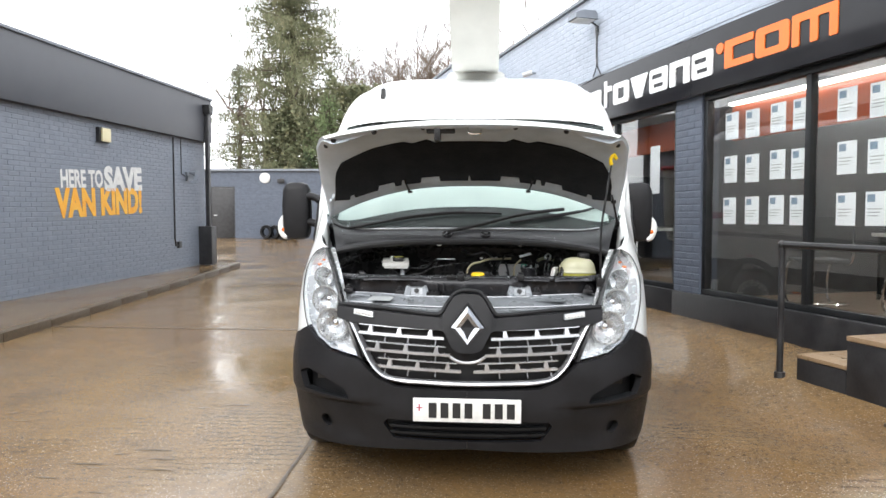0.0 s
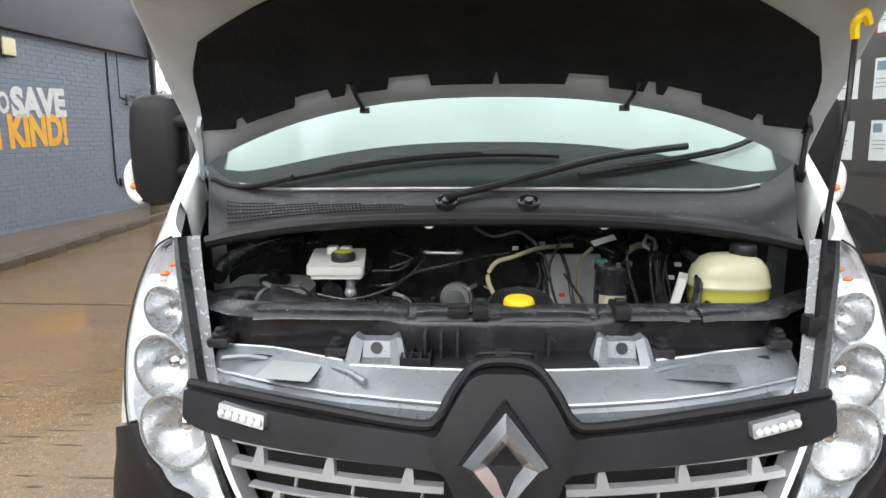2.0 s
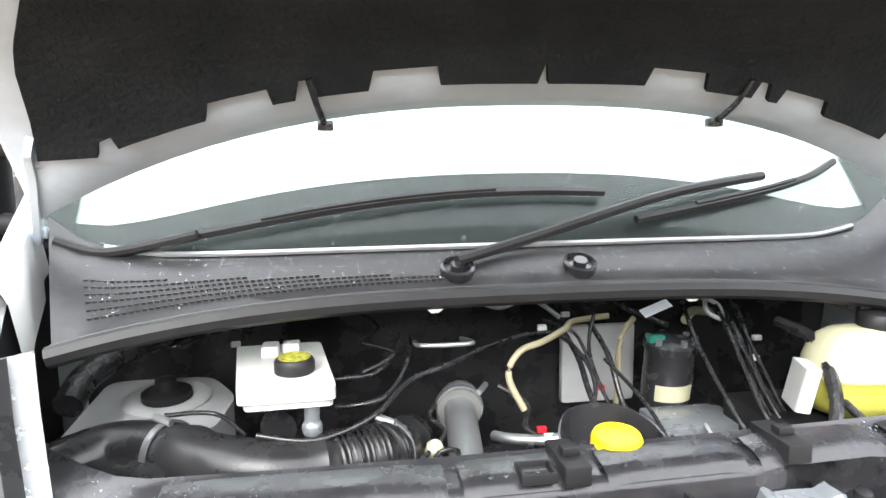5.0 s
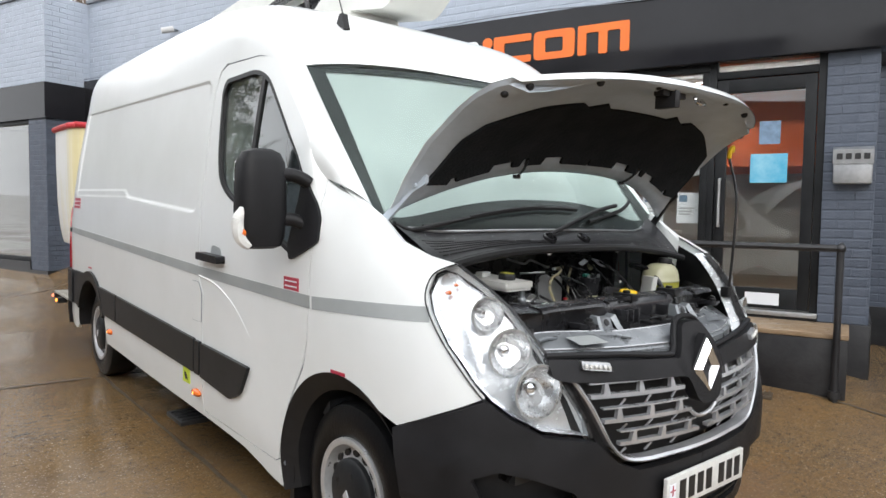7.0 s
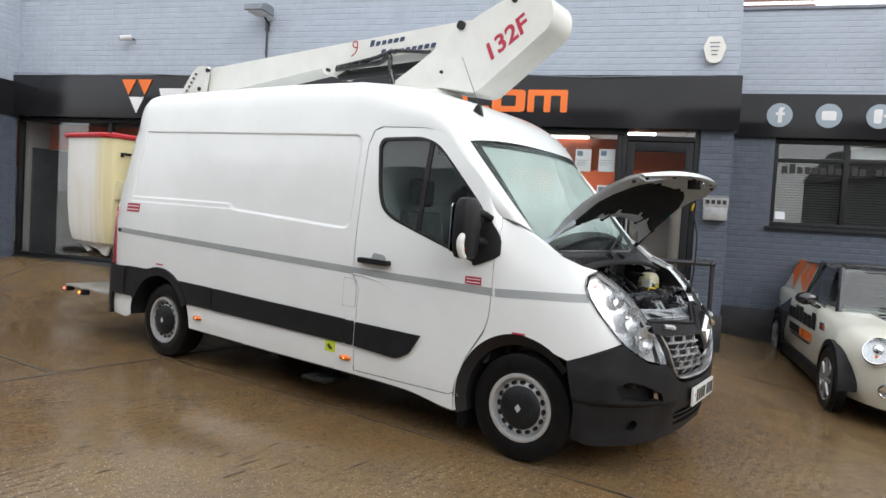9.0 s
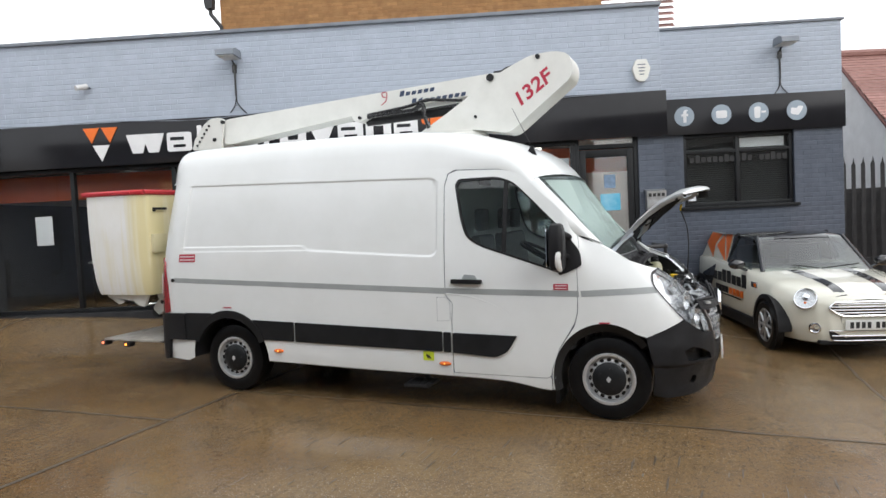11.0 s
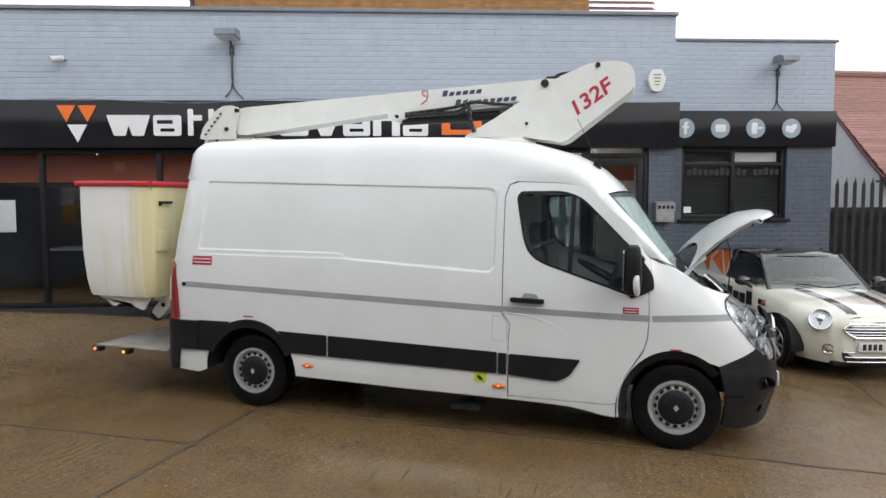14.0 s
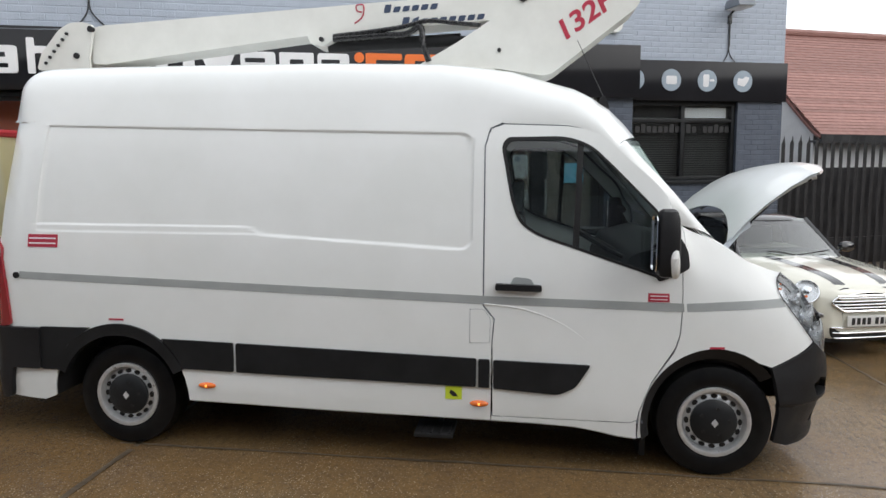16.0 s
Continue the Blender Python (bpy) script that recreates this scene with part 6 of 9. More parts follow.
# ---- bumper, grille, lamps ----
for side in (-1, 1):
    S = lambda u, z, d=0.0, side=side: hull(u, z, d, side)
    b = bmesh.new()
    xg = u_of
    out = [(.55, .68), (.38, .75), (.225, .808), (.157, .758), (.05, .700), (-.13, .672), (-.165, .64), (-.225, .59), (-.32, .552), (UC + .001, .545), (UC + .001, .395), (xg(.40), .385), (xg(.42), .36), (xg(.37), .283), (UC + .001, .278), (UC + .001, .24), (xg(.70), .205), (.36, .20), (.47, .23), (.49, .42)]
    intake_hole = rounded([(.19, .600), (.27, .570), (.225, .490), (-.08, .472), (-.055, .52), (.08, .575)], .014)
    fogh = [(.105 + .042 * math.cos(a), .325 + .034 * math.sin(a)) for a in [i * math.pi / 7 for i in range(14)]]
    def bump(u, z, d, S=S):
        top = smooth01(.450, .470, z) * (1 - smooth01(.60, .72, z)) * smooth01(-.30, -.10, u)
        low = (1 - smooth01(.440, .455, z)) * smooth01(.22, .30, z) * smooth01(-.22, -.08, u) * (1 - smooth01(.30, .46, u))
        return S(u, z, -.012 - .016 * top + .020 * low + d)
    skin(b, out, [intake_hole, fogh], bump, steps(UC, .55, .05), steps(.2, .8, .05) + [.442, .455, .462, .470], .035)
    bp = part("front_bumper", b, BLACK_PLASTIC, van)
    b = bmesh.new()
    skin(b, [(.29, .62), (.29, .46), (-.10, .45), (-.07, .54), (.12, .61)], [], lambda u, z, d, S=S: S(u, z, .05 + d), steps(0, .25, .06), [], .0)
    skin(b, [(.17, .28), (.17, .375), (.04, .375), (.04, .28)], [], lambda u, z, d, S=S: S(u, z, .05 + d), [], [], 0)
    part("intake_back", b, SEAL, bp)
    b = bmesh.new()
    skin(b, rounded([(.225, .492), (.24, .474), (-.085, .458), (-.085, .474)], .004), [], lambda u, z, d, S=S: S(u, z, -.018 + d), steps(0, .2, .05), [], .04)
    part("intake_lip", b, TRIM_PLASTIC, bp)
    # head lamp
    LAMP = [(.216, 1.210), (.295, 1.175), (.338, 1.118), (.340, 1.058), (.312, .968), (.256, .862), (.205, .800), (.150, .760), (.05, .708), (-.118, .680), (-.094, .741), (-.054, .822), (.008, .952), (.080, 1.080), (.150, 1.155)]
    b = bmesh.new()
    skin(b, rounded(LAMP, .02, 3), [], lambda u, z, d, S=S: S(u, z, -.006 + d), steps(-.1, .34, .05), steps(.7, 1.2, .05), .03)
    hl = part("headlamp_lens", b, LENS_GLASS, van, "large clear swept-back headlamp")
    hl.visible_shadow = False
    b = bmesh.new()
    skin(b, [(.12 + (u - .12) * .97, .95 + (z - .95) * .97) for u, z in LAMP], [], lambda u, z, d, S=S: S(u, z, .060 + .0035 * math.sin(u * 75) + d), steps(-.1, .34, .03), steps(.7, 1.2, .03), -.05)
    part("reflector_bowl", b, LAMP_SILVER, hl)
    for (u, z, r, mm) in ((.128, .950, .076, LAMP_DEEP), (.172, 1.062, .056, LAMP_DEEP), (.062, .835, .086, LAMP_DEEP)):
        b = bmesh.new()
        c = S(u, z, .045)
        nrm = (S(u, z, 0) - S(u, z, .05)).normalized()
        ax = (nrm + Vector((0, -1.2, 0))).normalized()
        lathe(b, [(r, .035), (r * 1.0, .042), (r * .93, .042), (r * .90, .034), (r * .72, .004), (r * .35, -.02), (0, -.026)], ax, c, 24)
        part("reflector", b, mm, hl)
        b = bmesh.new()
        lathe(b, [(r * .24, -.014), (r * .24, .004), (r * .14, .012), (0, .014)], ax, c, 16)
        part("projector", b, CHROME, hl)
        b = bmesh.new()
        lathe(b, [(r * 1.0, .038), (r * 1.025, .040), (r * 1.025, .044), (r * .985, .044)], ax, c, 28)
        part("reflector_rim", b, STRIPE_GREY, hl)
    b = bmesh.new()
    for uu, zz, rr in ((.240, 1.145, .008), (.275, 1.120, .010)):
        bmesh.ops.create_uvsphere(b, u_segments=12, v_segments=8, radius=rr, matrix=Matrix.Translation(S(uu, zz, .035)) @ Matrix.Diagonal((1.3, .8, .7, 1)))
    part("indicator_bulb", b, AMBER, hl)
    b = bmesh.new()
    tube(b, [S(u, z, -.006) for u, z in [(.216, 1.215), (.30, 1.182), (.346, 1.118), (.347, 1.055), (.318, .965), (.262, .858), (.21, .79), (.15, .75), (.05, .698), (-.12, .672)]], .0026, 6)
    part("lamp_gasket", b, SEAL, hl)
    # white wedge between lamp and bonnet edge
    b = bmesh.new()
    inner_edge = [(-.118, .680), (-.094, .741), (-.054, .822), (.008, .952), (.080, 1.080), (.150, 1.155), (.216, 1.212)]
    rows = [[S(u, z, .0) for u, z in inner_edge], [S(u - .012, z + .002, .004) for u, z in inner_edge], [S(u - .010, z + .001, .03) for u, z in inner_edge]]
    sheet(b, rows)
    part("lamp_surround", b, BAY_BLACK, hl)
    b = bmesh.new()
    sheet(b, [[S(u + .004, z - .001, d) for u, z in inner_edge] for d in (.001, .02, .045, .072)])
    part("lamp_wall", b, LAMP_SILVER, hl)

# one piece front: lower grille, panel with the badge, radiator grille
def nose(x, z, d=0.0):
    p = hull(u_of(abs(x)), z, d, -1 if x < 0 else 1)
    return p


b = bmesh.new()
skin(b, rounded([(-.40, .385), (.40, .385), (.42, .36), (.37, .283), (-.37, .283), (-.42, .36)], .02), [], lambda x, z, d: nose(x, z, .03), steps(-.4, .4, .08), [], 0)
lg = part("lower_grille", b, SEAL, van)
for z in (.315, .35):
    b = bmesh.new()
    skin(b, [(-.39, z - .006), (.39, z - .006), (.39, z + .006), (-.39, z + .006)], [], lambda x, zz, d: nose(x, zz, -.005 + d), steps(-.4, .4, .08), [], .03)
    part("grille_bar", b, TRIM_PLASTIC, lg)

b = bmesh.new()
def grille_edge(k):
    """The grille's outline, k inside its outer edge, with rounded lower corners."""
    half = [(.60 - k, .862), (.565 - k * .95, .80), (.490 - k * .8, .660), (.425 - k * .5, .592 + k * .6), (.33, .574 + k)]
    pts = [(-x, z) for x, z in half] + [(0, .566 + k)] + half[::-1]
    return rounded(pts, [0, .05, .05, .06, .05, .1, .05, .06, .05, .05, 0], 4)


GR, GI = grille_edge(0), grille_edge(.017)
sheet(b, [[nose(x, z, .02) for x, z in GR], [nose(x, z, -.010) for x, z in GR], [nose(x, z, -.016) for x, z in grille_edge(.008)], [nose(x, z, -.010) for x, z in GI], [nose(x, z, .03) for x, z in GI]])
grille = part("grille_surround", b, SATIN, van, "satin silver grille with three barred rows")
b = bmesh.new()
skin(b, [(x * 1.01, z) for x, z in GR], [], lambda x, z, d: nose(x, z, .07), steps(-.6, .6, .1), [], 0)
part("grille_backing", b, SEAL, grille)
for r, z in enumerate((.800, .720, .640)):
    half = (.545, .505, .440)[r]
    gap = (.115, .085, .03)[r]
    for s in (-1, 1):
        for z0, z1, g in ((z - .008, z + .005, gap), (z + .036, z + .041, gap + .02)):
            b = bmesh.new()
            skin(b, [(s * g, z0), (s * half, z0 + .014), (s * half, z1 + .014), (s * g, z1)], [], lambda x, zz, d: nose(x, zz, -.010 + d), steps(-.55, .55, .05), [], .020)
            part("grille_bar", b, SATIN, grille)
        for k in (.10, .46, .80):
            xm = gap + (half - gap) * k + .02
            zo = .014 * k
            b = bmesh.new()
            skin(b, rounded([(s * (xm - .008), z + .003 + zo), (s * (xm + .020), z + .003 + zo), (s * (xm + .008), z + .039 + zo), (s * (xm - .004), z + .039 + zo)], .004), [], lambda x, zz, d: nose(x, zz, -.012 + d), [], [], .015)
            part("grille_tab", b, SATIN, grille)
    for x in (-.42, -.30, -.16, .16, .30, .42):
        b = bmesh.new()
        p, q = nose(x, z - .036, .02), nose(x * .97, z - .006, .0)
        cyl(b, p, q, .004, n=6)
        part("grille_post", b, SATIN, grille)
b = bmesh.new()
tube(b, [nose(x, z, -.004) for x, z in [(-.085, .712), (-.05, .690), (0, .682), (.05, .690), (.085, .712)]], .008, 8)
part("grille_chin", b, SATIN, grille)
b = bmesh.new()
cpl = [(-.13, .895), (-.10, .95), (-.07, .998), (-.045, 1.01), (.045, 1.01), (.07, .998), (.10, .95), (.13, .895)]
PANEL = [(-.665, .935), (-.66, .875), (-.60, .862), (-.115, .838), (-.095, .80), (-.075, .755), (-.04, .735), (.04, .735), (.075, .755), (.095, .80), (.115, .838), (.60, .862), (.66, .875), (.665, .935)] + [(.16, .900)] + cpl[::-1] + [(-.16, .900)]
skin(b, rounded(PANEL, .012, 2), [], lambda x, z, d: nose(x, z, -.02 - .012 * smooth01(.16, .10, abs(x)) + d), steps(-.66, .66, .06), steps(.74, 1.0, .05), .045)
fp = part("badge_panel", b, BLACK_PLASTIC, van)
b = bmesh.new()
tube(b, [nose(x, z, -.012) + Vector((0, .01, .006)) for x, z in [(-.66, .935), (-.40, .925), (-.18, .905), (-.13, .915), (-.10, .962), (-.06, 1.008), (0, 1.018), (.06, 1.008), (.10, .962), (.13, .915), (.18, .905), (.40, .925), (.66, .935)]], .011, 8)
part("panel_lip", b, BLACK_PLASTIC, fp)
# badge: plain chrome lozenge ring
b = bmesh.new()
zc, hw, hh = .856, .080, .104
for i in range(4):
    pts = [(hw, 0), (0, hh), (-hw, 0), (0, -hh)]
    p0, p1 = pts[i], pts[(i + 1) % 4]
    i0, i1 = (p0[0] * .42, p0[1] * .42), (p1[0] * .42, p1[1] * .42)
    m0, m1 = (p0[0] * .74, p0[1] * .74), (p1[0] * .74, p1[1] * .74)
    yb = .022
    q = lambda p, d: Vector((p[0], yb + .06 * (p[1] + .1) * .6 + d, zc + p[1]))
    sheet(b, [[q(p0, .02), q(p1, .02)], [q(p0, -.004), q(p1, -.004)], [q(m0, -.024), q(m1, -.024)], [q(i0, -.006), q(i1, -.006)], [q(i0, .02), q(i1, .02)]])
bmesh.ops.remove_doubles(b, verts=b.verts[:], dist=1e-4)
part("badge", b, BADGE_CHROME, fp, "plain chrome lozenge badge", angle=20)
b = bmesh.new()
prism(b, [(-.088, 0), (0, -.118), (.088, 0), (0, .118)], lambda u, v, d: Vector((u, .022 + .036 * (v + .1) + d, zc + v)), 0, .03)
part("badge_well", b, BLACK_PLASTIC, fp)
for s in (-1, 1):
    b = bmesh.new()
    skin(b, rounded([(s * .465, .890), (s * .565, .902), (s * .565, .928), (s * .465, .916)], .004), [], lambda x, z, d: nose(x, z, -.034 + d), [], [], .02)
    lb = part("led_lamp", b, ALU, van)
    for k in range(6):
        b = bmesh.new()
        x = s * (.475 + k * .016)
        p = nose(x, .909 + (k - 3) * .0019, -.037)
        lathe(b, [(.0072, 0), (.0072, .004), (.003, .006), (0, .006)], (0, -1, .1), p, 10)
        part("led", b, PLATE_WHITE, lb)
# number plate with bars for its characters
b = bmesh.new()
box(b, -.262, .262, -.006, .010, .397, .512, .004)
pl = part("number_plate", b, PLATE_WHITE, van, "white number plate")
for k in range(7):
    b = bmesh.new()
    x = -.185 + .058 * k + (.03 if k > 3 else 0)
    box(b, x, x + .038, -.0085, -.0065, .418, .492)
    part("character_bar", b, BLACK_INK, pl)
b = bmesh.new()
box(b, -.250, -.212, -.0085, -.0065, .43, .49)
part("plate_badge", b, PAPER, pl)
b = bmesh.new()
box(b, -.234, -.228, -.0100, -.0088, .45, .485)
box(b, -.246, -.216, -.0100, -.0088, .465, .470)
part("cross", b, RED_STICKER, pl)


# ---- wheels ----
def road_wheel(parent, c, side, rt=.337, rr=.205, w=.225, cap=TRIM_PLASTIC, slots=16, name="wheel"):
    ax = Vector((side, 0, 0))
    b = bmesh.new()
    lathe(b, [(rr, -w), (rr + .06, -w), (rt - .012, -w + .015), (rt, -w + .05), (rt, -.045), (rt - .010, -.014), (rr + .075, .004), (rr + .03, .002), (rr, -.012), (rr - .01, -.03)], ax, c, 48)
    wh = part(name, b, RUBBER, parent, "black road tyre")
    b = bmesh.new()
    lathe(b, [(rr + .006, -.012), (rr + .005, .003), (rr - .004, .006), (rr - .020, .001), (rr - .024, -.030), (rr - .032, -.042), (rr - .043, -.030), (rr - .075, -.022), (rr - .09, -.03), (.09, -.045)], ax, c, 48)
    rim = part("rim", b, WHEEL_SILVER, wh, "silver steel rim")
    vs = Vector((0, 1, 0))
    for k in range(slots):
        a = 2 * math.pi * k / slots
        d = Vector((0, math.cos(a), math.sin(a)))
        e = Vector((0, -math.sin(a), math.cos(a)))
        o = Vector(c) + d * (rr - .052) + ax * -.0245
        b = bmesh.new()
        ring = [o + d * .0125 * math.cos(q) + e * .019 * math.sin(q) + ax * .001 for q in [i * math.pi / 5 for i in range(10)]]
        ring2 = [p - ax * .012 for p in ring]
        ra, rb = [b.verts.new(p + ax * .0035) for p in ring], [b.verts.new(p) for p in ring2]
        b.faces.new(ra)
        for i in range(10):
            b.faces.new((ra[i], ra[(i + 1) % 10], rb[(i + 1) % 10], rb[i]))
        part("vent_hole", b, SEAL, rim)
    b = bmesh.new()
    lathe(b, [(.134, -.03), (.134, -.006), (.124, .004), (.06, .012), (.03, .016), (0, .016)], ax, c, 32)
    hc = part("hub_cap", b, cap, wh, "black plastic hub cap")
    b = bmesh.new()
    o = Vector(c) + ax * .0165
    prism(b, [(.020, 0), (0, .026), (-.020, 0), (0, -.026)], lambda u, v, d: o + Vector((0, u, v)) + ax * d, 0, .004)
    part("lozenge", b, STEEL, hc)
    for k in range(5):
        a = 2 * math.pi * k / 5 + .5
        b = bmesh.new()
        p = Vector(c) + Vector((0, math.cos(a), math.sin(a))) * .082 + ax * .006
        lathe(b, [(.011, 0), (.011, .006), (.004, .006), (0, .003)], ax, p, 10)
        part("bolt_recess", b, SEAL, hc)
    return wh


for side in (-1, 1):
    road_wheel(van, (side * .965, .846, .337), side)
    road_wheel(van, (side * .965, 4.53, .337), side)
    b = bmesh.new()
    prism(b, rounded([(1.24, .12), (1.24, .50), (1.27, .50), (1.275, .12)], .01), lambda u, v, d: Vector((side * d, u, v)), .72, .985)
    part("mud_flap", b, RUBBER, van)
b = bmesh.new()
cyl(b, (-.9, .846, .34), (.9, .846, .34), .05)
cyl(b, (-.9, 4.53, .34), (.9, 4.53, .34), .06)
part("axle", b, SEAL, van)
# step under the door side
b = bmesh.new()
box(b, -1.06, -.80, 2.38, 2.62, .19, .215, .006)
box(b, -.85, -.82, 2.46, 2.50, .21, .40)
for k in range(4):
    box(b, -1.05, -.87, 2.40 + k * .055, 2.41 + k * .055, .216, .224)
part("side_step", b, SEAL, van)

# mirrors
for side in (-1, 1):
    f = lambda x, y, z, side=side: Vector((side * x - (.11 * smooth01(.98, 1.08, x) if side > 0 else 0), y, z))
    b = bmesh.new()
    rows = []
    for z, a, w0, w1 in ((1.225, .5, .035, .05), (1.235, .8, .05, .075), (1.27, .95, .06, .088), (1.36, 1, .065, .094), (1.46, 1, .062, .094), (1.55, .95, .055, .088), (1.585, .8, .045, .07), (1.598, .5, .03, .04)):
        cxm, cym = 1.165, 1.195
        rows.append([f(cxm + math.copysign(abs(math.cos(q)) ** .6, math.cos(q)) * w1, cym + math.copysign(abs(math.sin(q)) ** .6, math.sin(q)) * w0, z) for q in [2 * math.pi * i / 20 for i in range(20)]])
    R = sheet(b, rows, True)
    b.faces.new(R[0]), b.faces.new(R[-1])
    mr = part("mirror_housing", b, BLACK_PLASTIC, van, "large black plastic door mirror")
    b = bmesh.new()
    skin(b, rounded([(1.09, 1.26), (1.24, 1.26), (1.24, 1.56), (1.09, 1.56)], .03), [], lambda u, v, d, f=f: f(u, 1.262 + d, v), [], [], .006)
    part("mirror_glass", b, CHROME, mr)
    for z in (1.505, 1.335):
        b = bmesh.new()
        tube(b, [f(.99, 1.13, z - .03), f(1.05, 1.16, z), f(1.15, 1.19, z)], .026, 10)
        part("mirror_arm", b, BLACK_PLASTIC, mr)
    b = bmesh.new()
    tube(b, [f(1.225, 1.165, 1.39), f(1.262, 1.17, 1.335), f(1.255, 1.165, 1.265), f(1.222, 1.16, 1.235)], lambda t: .016 + .008 * math.sin(math.pi * t), 8)
    ind = part("indicator_lens", b, PLATE_WHITE, mr)
    b = bmesh.new()
    bmesh.ops.create_icosphere(b, subdivisions=2, radius=.018, matrix=Matrix.Translation(f(1.252, 1.16, 1.285)))
    part("amber_lens", b, AMBER, ind)

# roof aerial
b = bmesh.new()
AER = min((p for u in steps(1.50, 1.80, .01) for p in roof_row(u, table(ROOF_EDGE, u)[0], -1, 40)), key=lambda p: abs(p.x + .63) + abs(p.y - 1.50))
prism(b, rounded([(-.035, -.012), (.045, .012), (.015, .062), (-.008, .066)], .006), lambda u, v, d: AER + Vector((d, u, v - .004)), -.015, .015)
an = part("aerial_base", b, SEAL, van)
b = bmesh.new()
cyl(b, AER + Vector((0, 0, .05)), AER + Vector((0, .17, .40)), .0035, .002, 6)
part("aerial", b, SEAL, an)

# cab inside: seats, dash, wheel, bulkhead, sun visor and papers
b = bmesh.new()
box(b, -.91, .91, 2.16, 2.19, .45, 2.04)
box(b, -.74, .74, 2.16, 2.19, 2.04, 2.32)
bulk = part("bulkhead", b, BULKHEAD_WHITE, van, "pale painted steel bulkhead behind the seats")
b = bmesh.new()
prism(b, rounded([(-.17, 1.97), (.17, 1.97), (.15, 2.19), (-.15, 2.19)], .03), lambda u, v, d: Vector((u, 2.158 - d, v)), 0, .012)
part("bulkhead_hatch", b, SEAL, bulk)
b = bmesh.new()
box(b, -.96, .96, 1.25, 2.16, .50, .55)
part("cab_floor", b, DARK_ROOM, van)
b = bmesh.new()
prism(b, rounded([(1.12, .55), (1.06, 1.20), (.86, 1.315), (1.08, 1.385), (1.35, 1.31), (1.42, 1.15), (1.35, .55)], .04), lambda u, v, d: Vector((d, u, v)), -.90, .90)
part("dashboard", b, DARK_ROOM, van)
for x in (-.52, .18, .58):
    b = bmesh.new()
    box(b, x - .22, x + .22, 1.52, 1.98, .80, .98, .05)
    s2 = part("seat", b, SEAT_CLOTH, van)
    b = bmesh.new()
    prism(b, rounded([(1.90, .92), (1.98, 1.5), (2.06, 1.5), (2.02, .92)], .04), lambda u, v, d, x=x: Vector((x + d, u, v)), -.21, .21)
    part("seat_back", b, SEAT_CLOTH, s2)
    b = bmesh.new()
    box(b, x - .12, x + .12, 1.985, 2.06, 1.54, 1.74, .03)
    part("head_rest", b, SEAT_CLOTH, s2)
b = bmesh.new()
bmesh.ops.create_circle(b, segments=28, radius=.20, matrix=Matrix.Translation((-.52, 1.47, 1.33)) @ Matrix.Rotation(radians(-62 + 90), 4, "X"))
ring = [v.co.copy() for v in b.verts]
b.clear()
tube(b, ring + ring[:2], .015, 8)
straight(b, [ring[0], (-.52, 1.44, 1.30), ring[14]], .014)
part("steering_wheel", b, SEAL, van)


# ---- boom, turret and basket (all bolted to the van) ----
XB0, XB1 = -.16, .16
b = bmesh.new()
lathe(b, [(.25, -.04), (.25, .04), (.23, .05), (.23, .075), (0, .075)], (0, 0, 1), (0, 2.36, 2.44), 36)
tr = part("turret_ring", b, BOOM_WHITE, van)
b = bmesh.new()
TUR = rounded([(2.76, 2.515), (2.72, 2.545), (2.46, 2.69), (2.06, 2.945), (1.85, 3.055), (1.62, 3.150), (1.40, 3.165), (1.265, 3.13), (1.222, 3.03), (1.235, 2.91), (1.80, 2.475), (1.86, 2.455), (2.20, 2.51)], [.02, .02, .02, .02, .05, .06, .08, .08, .08, .06, .05, .03, .02])
prism(b, TUR, lambda u, v, d: Vector((d, u, v)), XB0 - .012, XB1 + .012)
part("turret_cheek", b, BOOM_WHITE, tr, "cream painted turret cheeks")
b = bmesh.new()
BO = rounded([(1.95, 2.86), (1.80, 2.94), (1.85, 3.03), (2.02, 3.035), (5.12, 2.865), (5.20, 2.85), (5.215, 2.59), (5.12, 2.58), (3.55, 2.76)], .03)
prism(b, BO, lambda u, v, d: Vector((d, u, v)), XB0 + .03, XB1 - .03)
boom = part("boom_arm", b, BOOM_WHITE, van, "long cream painted boom arm folded along the roof")
b = bmesh.new()
prism(b, rounded([(3.55, 2.765), (3.52, 2.70), (3.44, 2.685), (3.36, 2.72), (3.30, 2.775)], .02), lambda u, v, d: Vector((d, u, v)), XB0 + .02, XB1 - .02)
part("ram_lug", b, BOOM_WHITE, boom)
b = bmesh.new()
cyl(b, (-.02, 3.42, 2.70), (-.02, 2.45, 2.735), .045)
cyl(b, (-.02, 2.45, 2.735), (-.02, 1.95, 2.72), .028)
part("hydraulic_ram", b, SEAL, boom)
b = bmesh.new()
tube(b, [(-.15, 3.35, 2.73), (-.17, 3.0, 2.745), (-.18, 2.82, 2.75), (-.18, 2.72, 2.80), (-.18, 2.70, 2.68), (-.17, 2.66, 2.56)], .022, 8)
tube(b, [(-.15, 3.35, 2.75), (-.18, 2.9, 2.79), (-.18, 2.68, 2.835), (-.18, 2.50, 2.82), (-.17, 2.30, 2.80)], .016, 8)
part("hydraulic_hose", b, HOSE, boom)
b = bmesh.new()
JIB = rounded([(5.17, 2.86), (5.25, 2.885), (5.36, 2.88), (5.45, 2.83), (5.60, 2.66), (5.64, 2.54), (5.20, 2.535), (5.22, 2.60)], .03)
for x in (XB0, XB1):
    prism(b, JIB, lambda u, v, d, x=x: Vector((x + d, u, v)), -.012, .012)
